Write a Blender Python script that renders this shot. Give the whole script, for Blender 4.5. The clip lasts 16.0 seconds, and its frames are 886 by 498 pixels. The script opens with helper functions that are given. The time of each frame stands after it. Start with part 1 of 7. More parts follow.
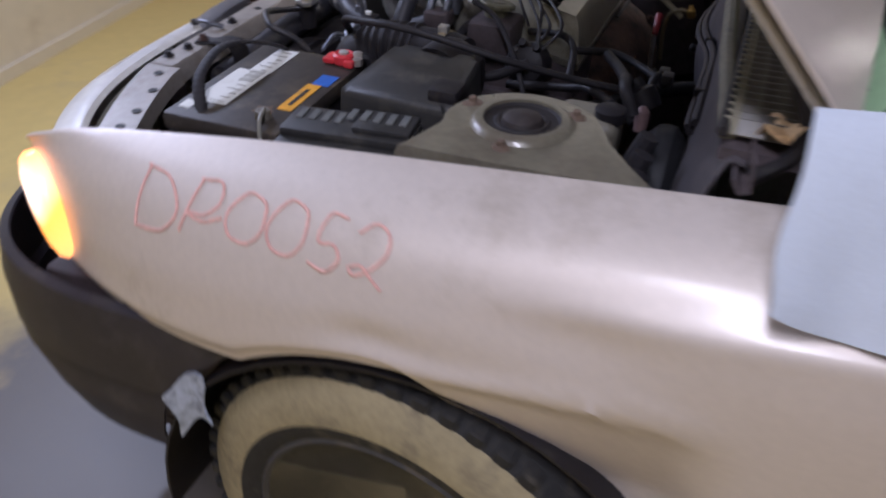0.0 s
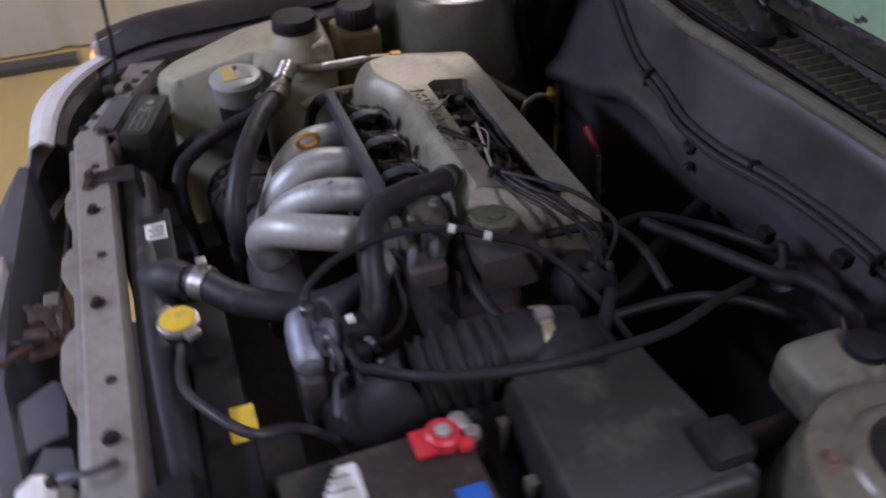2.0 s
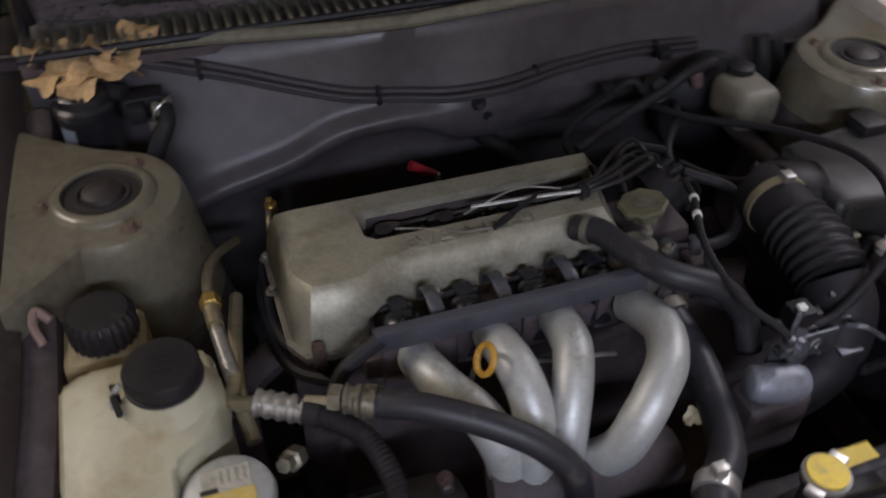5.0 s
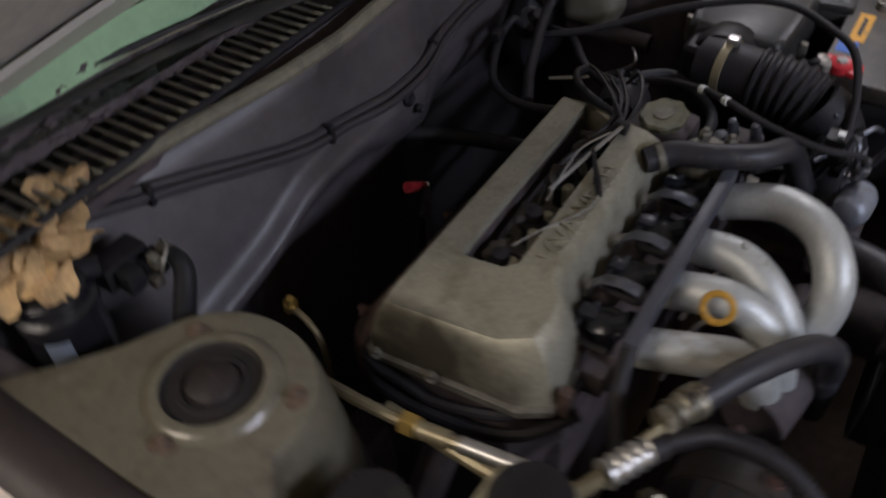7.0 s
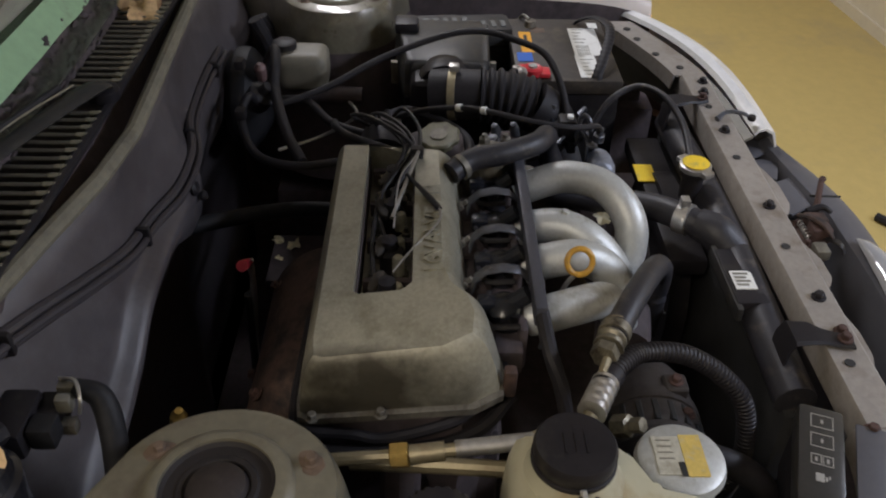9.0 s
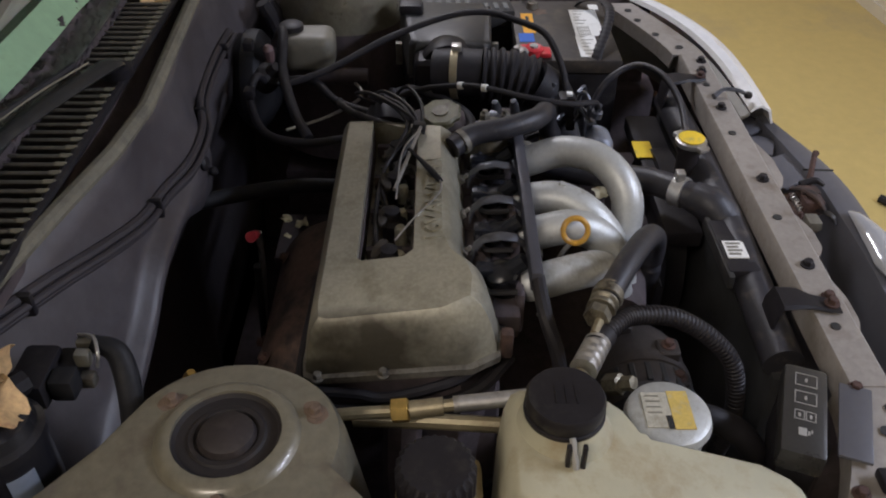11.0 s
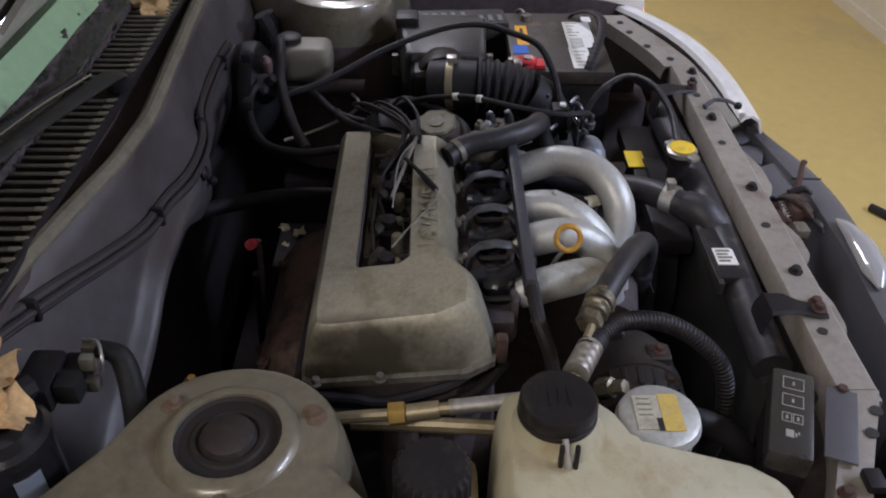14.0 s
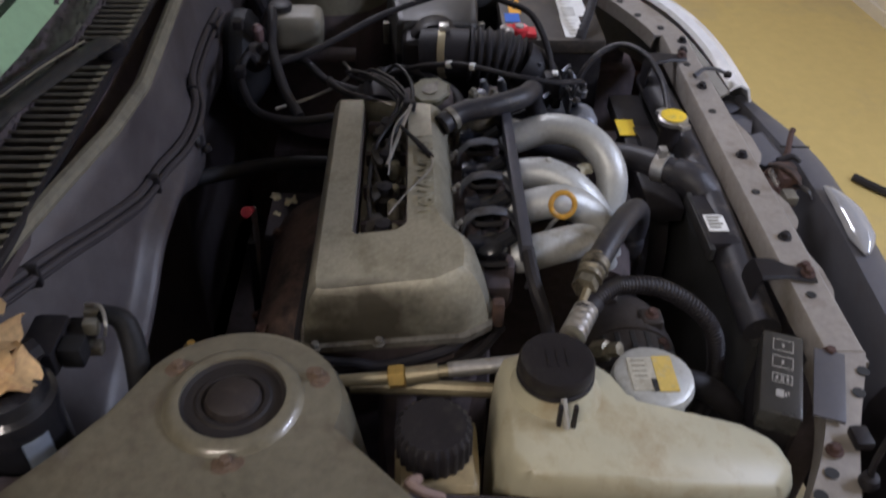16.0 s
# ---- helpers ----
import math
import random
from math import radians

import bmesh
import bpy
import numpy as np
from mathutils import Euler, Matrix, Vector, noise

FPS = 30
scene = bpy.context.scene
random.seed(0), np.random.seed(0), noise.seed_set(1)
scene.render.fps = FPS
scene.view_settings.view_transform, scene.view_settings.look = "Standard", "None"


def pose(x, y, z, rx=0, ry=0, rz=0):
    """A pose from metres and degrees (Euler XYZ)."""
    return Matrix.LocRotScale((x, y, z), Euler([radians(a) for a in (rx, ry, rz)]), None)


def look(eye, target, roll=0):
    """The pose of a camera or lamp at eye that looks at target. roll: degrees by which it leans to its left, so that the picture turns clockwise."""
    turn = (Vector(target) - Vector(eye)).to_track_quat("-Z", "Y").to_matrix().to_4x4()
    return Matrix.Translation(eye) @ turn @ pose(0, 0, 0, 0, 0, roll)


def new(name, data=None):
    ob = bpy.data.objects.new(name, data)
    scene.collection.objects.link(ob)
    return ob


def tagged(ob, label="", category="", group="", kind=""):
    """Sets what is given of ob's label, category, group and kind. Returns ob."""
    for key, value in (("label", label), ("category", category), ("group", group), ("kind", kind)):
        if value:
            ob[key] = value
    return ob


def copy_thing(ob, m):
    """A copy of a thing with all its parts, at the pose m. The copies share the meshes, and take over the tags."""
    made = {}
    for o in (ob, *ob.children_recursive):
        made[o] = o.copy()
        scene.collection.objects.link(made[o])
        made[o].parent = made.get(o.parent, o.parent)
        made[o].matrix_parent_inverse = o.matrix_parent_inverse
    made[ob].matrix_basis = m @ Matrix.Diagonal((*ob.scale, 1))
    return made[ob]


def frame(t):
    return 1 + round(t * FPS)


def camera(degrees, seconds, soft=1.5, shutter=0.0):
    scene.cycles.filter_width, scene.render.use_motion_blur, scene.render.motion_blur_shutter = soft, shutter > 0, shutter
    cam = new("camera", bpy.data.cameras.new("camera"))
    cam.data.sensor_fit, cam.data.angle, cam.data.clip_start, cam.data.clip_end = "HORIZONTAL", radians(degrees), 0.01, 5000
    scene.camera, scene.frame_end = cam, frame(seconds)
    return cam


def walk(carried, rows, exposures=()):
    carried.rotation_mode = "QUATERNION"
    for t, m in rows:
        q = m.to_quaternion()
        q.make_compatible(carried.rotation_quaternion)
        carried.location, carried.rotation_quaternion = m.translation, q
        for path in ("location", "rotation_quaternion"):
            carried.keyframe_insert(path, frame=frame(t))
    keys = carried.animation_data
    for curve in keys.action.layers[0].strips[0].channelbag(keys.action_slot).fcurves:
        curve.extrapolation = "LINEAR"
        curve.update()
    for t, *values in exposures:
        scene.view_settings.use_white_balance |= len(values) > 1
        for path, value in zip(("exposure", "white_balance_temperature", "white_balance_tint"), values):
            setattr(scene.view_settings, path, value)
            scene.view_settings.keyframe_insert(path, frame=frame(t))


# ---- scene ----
cam = camera(55.9, 16.0, 2.0, 0.8)
PATH = [
    (0, (-1.408, -0.353, 1.323), (0.115, 0.227, 0.164), 1.0),
    (0.3, (-1.341, -0.198, 1.351), (0.179, 0.204, 0.115), 0.1),
    (0.5, (-1.295, -0.114, 1.373), (0.23, 0.167, 0.108), 0.3),
    (1, (-1.091, 0.053, 1.363), (0.501, 0.019, 0.153), 1.4),
    (1.5, (-0.909, 0.168, 1.418), (0.613, -0.048, 0.139), 0.2),
    (2, (-0.795, 0.377, 1.437), (0.667, -0.132, 0.171), -1.4),
    (2.5, (-0.683, 0.561, 1.471), (0.579, -0.276, 0.165), 0.2),
    (3, (-0.436, 0.666, 1.465), (0.641, -0.365, 0.131), -3.2),
    (3.5, (-0.204, 0.735, 1.476), (0.618, -0.498, 0.132), -1.5),
    (4, (0.041, 0.791, 1.472), (0.363, -0.667, 0.141), -0.3),
    (6.3, (0.704, 0.594, 1.477), (-0.308, -0.522, 0.162), 2.3),
    (6.5, (0.737, 0.557, 1.477), (-0.332, -0.491, 0.151), 2.4),
    (7, (0.797, 0.305, 1.47), (-0.388, -0.492, 0.07), -2.8),
    (7.5, (0.831, 0.148, 1.453), (-0.557, -0.282, 0.079), -1.6),
    (8, (0.881, 0.041, 1.444), (-0.578, 0.058, 0.077), -0.1),
    (8.5, (0.928, 0.035, 1.443), (-0.606, 0.099, 0.161), -0.2),
    (9, (0.953, 0.047, 1.44), (-0.628, 0.085, 0.215), 1.2),
    (9.5, (0.972, 0.053, 1.435), (-0.6, 0.072, 0.199), 1.1),
    (12, (1.006, 0.061, 1.453), (-0.563, 0.074, 0.212), 0.2),
    (12.5, (1.011, 0.061, 1.457), (-0.558, 0.077, 0.216), 0.2),
    (13, (1.017, 0.061, 1.456), (-0.561, 0.081, 0.227), 0.1),
    (13.5, (1.018, 0.058, 1.455), (-0.561, 0.077, 0.228), 0.5),
    (14, (1.018, 0.059, 1.453), (-0.565, 0.081, 0.231), 0.6),
    (14.5, (1.016, 0.059, 1.454), (-0.57, 0.084, 0.235), 0.8),
    (15, (1.017, 0.061, 1.452), (-0.571, 0.087, 0.237), 0.7),
    (15.5, (1.015, 0.059, 1.452), (-0.565, 0.098, 0.227), 0.9),
    (16, (1.031, 0.043, 1.453), (-0.511, 0.105, 0.181), 1.4),
]

EXPOSURES = [(0, -0.05, 5350, 23), (0.5, 0.22, 5350, 23), (1.2, 0.12, 5350, 27), (2.4, -0.12, 5500, 29), (3.4, -0.22, 5700, 20), (4, -0.22, 5950, 18), (6.5, -0.22, 5900, 17), (8.5, -0.05, 5950, 13), (9.6, 0.0, 6000, 14), (11.9, 0.12, 5720, 17), (16, 0.13, 5650, 18)]
walk(cam, [(t, look(eye, target, roll)) for t, eye, target, roll in PATH], EXPOSURES)

# ---------------------------------------------------------------- light
world = bpy.data.worlds.new("world")
scene.world = world
world.use_nodes = True
world.node_tree.nodes["Background"].inputs[0].default_value = (0.9, 0.85, 0.75, 1)
world.node_tree.nodes["Background"].inputs[1].default_value = 0.02


def area_lamp(name, eye, target, w, h, watts, colour):
    d = bpy.data.lights.new(name, "AREA")
    d.shape, d.size, d.size_y, d.energy, d.color = "RECTANGLE", w, h, watts, colour
    ob = new(name, d)
    ob.matrix_world = look(eye, target)
    return ob


area_lamp("wall_lamp_front", (0.3, 1.98, 1.95), (0.15, 0.4, 0.6), 1.3, 0.16, 33, (0.86, 0.90, 1.0))
area_lamp("ceiling_lamp_side", (-1.95, -0.3, 2.62), (-1.7, -0.2, 0), 0.25, 1.3, 40, (1.0, 0.95, 0.91))
area_lamp("ceiling_lamp_right", (2.2, -1.0, 2.62), (2.1, -0.8, 0), 0.25, 1.3, 38, (1.0, 0.86, 0.66))


# ---------------------------------------------------------------- materials
def material(name, colour, rough=0.5, metal=0.0, vary=0.25, size=0.02, big=0.15, dirt=None, dirt_amount=0.0,
             bump=0.15, fine=900.0, coat=0.0, emit=0.0, trans=0.0, spec=0.5, per_object=0.0):
    """Base colour with fine grain and larger stains; size and big are the two scales in metres."""
    m = bpy.data.materials.new(name)
    m.use_nodes = True
    nt = m.node_tree
    b = nt.nodes["Principled BSDF"]
    tc = nt.nodes.new("ShaderNodeTexCoord")

    def noise_node(scale, detail=4.0, rough_=0.6):
        n = nt.nodes.new("ShaderNodeTexNoise")
        n.inputs["Scale"].default_value, n.inputs["Detail"].default_value = scale, detail
        n.inputs["Roughness"].default_value = rough_
        nt.links.new(tc.outputs["Object"], n.inputs["Vector"])
        return n

    n1, n2 = noise_node(1 / size), noise_node(1 / big, 6.0, 0.65)
    lo = tuple(c * (1 - vary) for c in colour)
    hi = tuple(min(1, c * (1 + vary)) for c in colour)
    mix = nt.nodes.new("ShaderNodeMix")
    mix.data_type = "RGBA"
    mix.inputs["A"].default_value, mix.inputs["B"].default_value = (*lo, 1), (*hi, 1)
    add = nt.nodes.new("ShaderNodeMath")
    add.operation = "ADD"
    half = nt.nodes.new("ShaderNodeMath")
    half.operation = "MULTIPLY"
    half.inputs[1].default_value = 0.5
    nt.links.new(n1.outputs["Fac"], add.inputs[0])
    nt.links.new(n2.outputs["Fac"], add.inputs[1])
    nt.links.new(add.outputs[0], half.inputs[0])
    ramp = nt.nodes.new("ShaderNodeMapRange")
    ramp.inputs["From Min"].default_value, ramp.inputs["From Max"].default_value = 0.35, 0.65
    nt.links.new(half.outputs[0], ramp.inputs["Value"])
    nt.links.new(ramp.outputs["Result"], mix.inputs["Factor"])
    out = mix.outputs["Result"]
    if dirt:
        n3 = noise_node(1 / (big * 0.7), 8.0, 0.7)
        r3 = nt.nodes.new("ShaderNodeMapRange")
        r3.inputs["From Min"].default_value = 0.62 - 0.35 * dirt_amount
        r3.inputs["From Max"].default_value = 0.78 - 0.25 * dirt_amount
        nt.links.new(n3.outputs["Fac"], r3.inputs["Value"])
        mx = nt.nodes.new("ShaderNodeMix")
        mx.data_type = "RGBA"
        nt.links.new(out, mx.inputs["A"])
        mx.inputs["B"].default_value = (*dirt, 1)
        nt.links.new(r3.outputs["Result"], mx.inputs["Factor"])
        out = mx.outputs["Result"]
    if per_object:
        info = nt.nodes.new("ShaderNodeObjectInfo")
        hsv = nt.nodes.new("ShaderNodeHueSaturation")
        mr = nt.nodes.new("ShaderNodeMapRange")
        mr.inputs["To Min"].default_value, mr.inputs["To Max"].default_value = 1 - per_object, 1 + per_object
        nt.links.new(info.outputs["Random"], mr.inputs["Value"])
        nt.links.new(mr.outputs["Result"], hsv.inputs["Value"])
        nt.links.new(out, hsv.inputs["Color"])
        out = hsv.outputs["Color"]
    nt.links.new(out, b.inputs["Base Color"])
    rr = nt.nodes.new("ShaderNodeMapRange")
    rr.inputs["To Min"].default_value, rr.inputs["To Max"].default_value = max(0.03, rough - 0.12), min(1, rough + 0.15)
    nt.links.new(n2.outputs["Fac"], rr.inputs["Value"])
    nt.links.new(rr.outputs["Result"], b.inputs["Roughness"])
    b.inputs["Metallic"].default_value = metal
    b.inputs["Coat Weight"].default_value = coat
    b.inputs["Specular IOR Level"].default_value = spec
    b.inputs["Transmission Weight"].default_value = trans
    if emit:
        b.inputs["Emission Color"].default_value, b.inputs["Emission Strength"].default_value = (*colour, 1), emit
    if bump:
        n4 = noise_node(fine, 3.0)
        bp = nt.nodes.new("ShaderNodeBump")
        bp.inputs["Strength"].default_value, bp.inputs["Distance"].default_value = bump, 0.002
        nt.links.new(n4.outputs["Fac"], bp.inputs["Height"])
        nt.links.new(bp.outputs["Normal"], b.inputs["Normal"])
    return m


PAINT = material("silver_beige_paint", (0.63, 0.56, 0.50), 0.50, 0.28, 0.05, 0.01, 0.5, (0.42, 0.36, 0.29), 0.12, 0.03, 2500, spec=0.4, coat=0.35)
LINER = material("hood_inner_skin", (0.40, 0.37, 0.33), 0.8, 0.0, 0.15, 0.02, 0.2, bump=0.2)
# green tint of the bright reflection low in the windscreen, as a plain colour
STRIPM = material("pale_green_reflection", (0.33, 0.51, 0.30), 0.45, 0.0, 0.12, 0.02, 0.15, (0.18, 0.2, 0.15), 0.2, 0.05)
GREYRES = material("greyed_reservoir", (0.20, 0.19, 0.155), 0.45, 0.0, 0.1, 0.02, 0.08, (0.15, 0.13, 0.1), 0.2, 0.05)
STAIN = material("brown_stain", (0.135, 0.094, 0.066), 0.8, 0.0, 0.3, 0.004, 0.02, bump=0.3)
HOODIN = material("hood_inner_paint", (0.46, 0.43, 0.38), 0.5, 0.0, 0.08, 0.02, 0.3, bump=0.05)
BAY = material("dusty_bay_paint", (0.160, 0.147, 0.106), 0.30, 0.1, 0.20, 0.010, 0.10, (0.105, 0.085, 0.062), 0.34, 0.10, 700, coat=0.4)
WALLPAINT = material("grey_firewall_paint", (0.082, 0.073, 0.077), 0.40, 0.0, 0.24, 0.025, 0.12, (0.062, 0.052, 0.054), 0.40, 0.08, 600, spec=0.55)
# grimy metal; its purplish tint also carries the hue of the bay's shadows
DARKBAY = material("dark_grimy_shaded_metal", (0.072, 0.056, 0.058), 0.7, 0.0, 0.4, 0.02, 0.1, (0.04, 0.03, 0.025), 0.2, 0.3, 300)
SUPPORT = material("silver_support_paint", (0.325, 0.298, 0.266), 0.42, 0.25, 0.15, 0.01, 0.10, (0.20, 0.165, 0.13), 0.28, 0.10, 900)
BLACKP = material("black_plastic", (0.017, 0.015, 0.017), 0.48, 0.0, 0.2, 0.006, 0.06, (0.05, 0.045, 0.037), 0.2, 0.1, 1500, spec=0.3)
GREYP = material("dusty_grey_plastic", (0.029, 0.028, 0.027), 0.46, 0.0, 0.15, 0.006, 0.08, (0.085, 0.078, 0.064), 0.3, 0.15, 1500)
RUBBER = material("black_rubber", (0.021, 0.019, 0.021), 0.55, 0.0, 0.25, 0.008, 0.05, (0.036, 0.030, 0.028), 0.15, 0.12, 900, spec=0.28)
GREYHOSE = material("faded_rubber_hose", (0.027, 0.026, 0.031), 0.46, 0.0, 0.2, 0.008, 0.05, (0.12, 0.105, 0.09), 0.2, 0.12, 900)
COWLSEAL = material("olive_cowl_rubber", (0.175, 0.16, 0.115), 0.75, 0.0, 0.2, 0.01, 0.08, (0.07, 0.065, 0.05), 0.3, 0.15)
SEAL = material("pale_khaki_rubber", (0.26, 0.235, 0.165), 0.8, 0.0, 0.2, 0.01, 0.08, bump=0.15)
CAST = material("dull_cast_aluminium", (0.40, 0.38, 0.295), 0.35, 0.40, 0.18, 0.005, 0.08, (0.25, 0.232, 0.160), 0.32, 0.24, 900)
ALU = material("bright_cast_aluminium", (0.52, 0.53, 0.51), 0.42, 0.40, 0.13, 0.006, 0.05, (0.30, 0.28, 0.21), 0.20, 0.22, 500)
TARNISH = material("tarnished_metal", (0.20, 0.185, 0.15), 0.5, 0.5, 0.25, 0.008, 0.04, (0.08, 0.065, 0.05), 0.35, 0.2, 800)
SLATM = material("dusty_grille_plastic", (0.13, 0.115, 0.088), 0.38, 0.0, 0.25, 0.01, 0.08, (0.05, 0.045, 0.04), 0.3, 0.1, 900)
LEADM = material("dusty_black_lead", (0.016, 0.014, 0.015), 0.5, 0.0, 0.25, 0.008, 0.05, (0.06, 0.055, 0.045), 0.2, 0.08, 900)
CAPM = material("khaki_oil_cap", (0.15, 0.14, 0.085), 0.5, 0.1, 0.2, 0.006, 0.04, (0.06, 0.05, 0.04), 0.3, 0.15, 900)
SLATE = material("slate_grey_rail_paint", (0.072, 0.073, 0.088), 0.40, 0.1, 0.15, 0.008, 0.06, (0.05, 0.045, 0.045), 0.25, 0.1, 900)
OCHRE = material("aged_amber_plastic", (0.50, 0.27, 0.03), 0.4, 0.0, 0.2, 0.004, 0.02, (0.25, 0.14, 0.03), 0.25, 0.05)
THROTM = material("blue_grey_casting", (0.30, 0.32, 0.37), 0.42, 0.4, 0.18, 0.006, 0.04, (0.18, 0.17, 0.16), 0.3, 0.25, 700)
BLUESTEEL = material("dull_blue_grey_steel", (0.13, 0.135, 0.155), 0.38, 0.6, 0.2, 0.006, 0.03, (0.07, 0.065, 0.06), 0.3, 0.15, 900)
STEEL = material("zinc_steel", (0.55, 0.54, 0.52), 0.35, 0.85, 0.15, 0.006, 0.03, (0.25, 0.2, 0.15), 0.2, 0.1, 900)
BRASS = material("brass", (0.62, 0.42, 0.12), 0.35, 0.8, 0.2, 0.006, 0.03, (0.3, 0.2, 0.1), 0.2, 0.1, 900)
PIPE = material("dull_alloy_pipe", (0.37, 0.32, 0.205), 0.45, 0.6, 0.15, 0.01, 0.04, (0.28, 0.22, 0.14), 0.25, 0.1, 900)
RUST = material("rusty_heat_shield", (0.095, 0.058, 0.044), 0.75, 0.2, 0.35, 0.01, 0.06, (0.02, 0.016, 0.015), 0.45, 0.3, 500)
RUSTNUT = material("rusty_nut", (0.075, 0.042, 0.034), 0.85, 0.1, 0.4, 0.004, 0.02, bump=0.4)
TANK = material("yellowed_tank_plastic", (0.475, 0.45, 0.32), 0.4, 0.0, 0.06, 0.02, 0.10, (0.36, 0.29, 0.17), 0.30, 0.04, 600)
AMBER = material("stained_reservoir_plastic", (0.30, 0.24, 0.13), 0.45, 0.0, 0.2, 0.01, 0.05, (0.12, 0.09, 0.05), 0.3, 0.06, 600)
YELLOW = material("yellow_label", (0.78, 0.55, 0.03), 0.45, 0.0, 0.1, 0.004, 0.03, (0.45, 0.36, 0.1), 0.2, 0.02)
GLOSSDOME = material("glossy_pale_dome", (0.45, 0.46, 0.48), 0.12, 0.3, 0.05, bump=0, coat=0.5)
GLOSSBLACK = material("glossy_black_plastic", (0.016, 0.017, 0.022), 0.22, 0.0, 0.2, 0.006, 0.05, (0.05, 0.045, 0.04), 0.15, 0.08, 900)
FADED = material("faded_yellow_label", (0.62, 0.46, 0.12), 0.5, 0.0, 0.15, 0.004, 0.02, (0.5, 0.45, 0.32), 0.35, 0.02)
WHITE = material("white_label", (0.78, 0.78, 0.74), 0.5, 0.0, 0.05, 0.004, 0.04, (0.5, 0.48, 0.42), 0.15, 0.02)
INK = material("black_ink", (0.02, 0.02, 0.02), 0.6, bump=0)
CREAMINK = material("pale_print", (0.36, 0.35, 0.32), 0.6, bump=0)
REDP = material("red_plastic", (0.60, 0.035, 0.045), 0.4, 0.0, 0.15, 0.005, 0.03, (0.35, 0.1, 0.08), 0.2, 0.05)
BLACKHOSE = material("oily_black_hose", (0.016, 0.016, 0.018), 0.55, 0.0, 0.3, 0.01, 0.06, (0.025, 0.022, 0.02), 0.2, 0.1, 900, spec=0.25)
CAPDOME = material("dusty_cap_dome", (0.024, 0.018, 0.017), 0.55, 0.0, 0.3, 0.006, 0.03, (0.05, 0.04, 0.035), 0.3, 0.15, 900)
DUSTCAP = material("dusty_rubber_cap", (0.012, 0.009, 0.009), 0.7, 0.0, 0.3, 0.006, 0.03, (0.030, 0.021, 0.017), 0.2, 0.15, 900)
DARKRED = material("dark_red_cap", (0.22, 0.008, 0.014), 0.45, 0.0, 0.2, 0.005, 0.03, bump=0.05)
BLUEP = material("blue_label", (0.03, 0.13, 0.52), 0.45, 0.0, 0.1, 0.005, 0.03, bump=0.02)
ORANGE = material("orange_label", (0.75, 0.36, 0.02), 0.45, 0.0, 0.15, 0.005, 0.03, (0.35, 0.2, 0.06), 0.25, 0.02)
CHALK = material("red_grease_pencil", (0.72, 0.43, 0.37), 0.8, 0.0, 0.2, 0.004, 0.02, bump=0.1)
TYRE = material("dusty_tyre", (0.33, 0.28, 0.165), 0.85, 0.0, 0.2, 0.01, 0.09, (0.17, 0.145, 0.10), 0.25, 0.25, 400)
TREAD = material("tyre_tread", (0.022, 0.021, 0.02), 0.85, 0.0, 0.3, 0.01, 0.06, (0.10, 0.085, 0.06), 0.25, 0.3, 400)
RIM = material("steel_rim", (0.10, 0.10, 0.11), 0.5, 0.4, 0.2, 0.01, 0.06, (0.2, 0.17, 0.13), 0.2, 0.1)
BUMPER = material("dark_bumper_plastic", (0.022, 0.019, 0.026), 0.5, 0.0, 0.2, 0.01, 0.12, (0.052, 0.046, 0.048), 0.25, 0.15, 800)
FRONTGREY = material("grey_front_panel", (0.105, 0.105, 0.118), 0.4, 0.1, 0.08, 0.01, 0.12, (0.1, 0.09, 0.09), 0.2, 0.05, coat=0.2)
CONCRETE = material("ochre_stained_concrete", (0.62, 0.485, 0.18), 0.42, 0.0, 0.06, 0.05, 0.8, (0.50, 0.40, 0.19), 0.25, 0.05, 120)


def grease_shade_patch(m, centre, radii, colour, grain=5.0):
    """A dark patch with a ragged edge, mixed into the colour for grease and shade."""
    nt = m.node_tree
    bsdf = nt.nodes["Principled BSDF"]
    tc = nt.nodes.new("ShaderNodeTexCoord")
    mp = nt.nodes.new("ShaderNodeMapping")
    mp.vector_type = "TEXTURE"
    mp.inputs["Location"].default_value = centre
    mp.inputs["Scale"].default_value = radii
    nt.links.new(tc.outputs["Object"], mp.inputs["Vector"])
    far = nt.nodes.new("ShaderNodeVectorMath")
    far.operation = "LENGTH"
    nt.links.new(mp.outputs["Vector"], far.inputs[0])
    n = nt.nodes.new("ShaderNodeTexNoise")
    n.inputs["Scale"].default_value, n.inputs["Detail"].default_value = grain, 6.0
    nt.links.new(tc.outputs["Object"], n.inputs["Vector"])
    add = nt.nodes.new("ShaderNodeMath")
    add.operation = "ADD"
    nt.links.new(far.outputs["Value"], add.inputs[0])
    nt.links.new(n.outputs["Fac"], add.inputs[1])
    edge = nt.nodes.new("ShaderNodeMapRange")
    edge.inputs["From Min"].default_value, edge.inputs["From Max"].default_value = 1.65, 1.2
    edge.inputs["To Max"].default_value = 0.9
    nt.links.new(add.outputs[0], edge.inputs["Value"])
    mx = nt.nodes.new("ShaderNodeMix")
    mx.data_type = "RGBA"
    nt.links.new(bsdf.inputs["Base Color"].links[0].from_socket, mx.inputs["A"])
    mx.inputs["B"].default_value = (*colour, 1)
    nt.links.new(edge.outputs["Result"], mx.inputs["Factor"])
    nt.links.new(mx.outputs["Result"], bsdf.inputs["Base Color"])


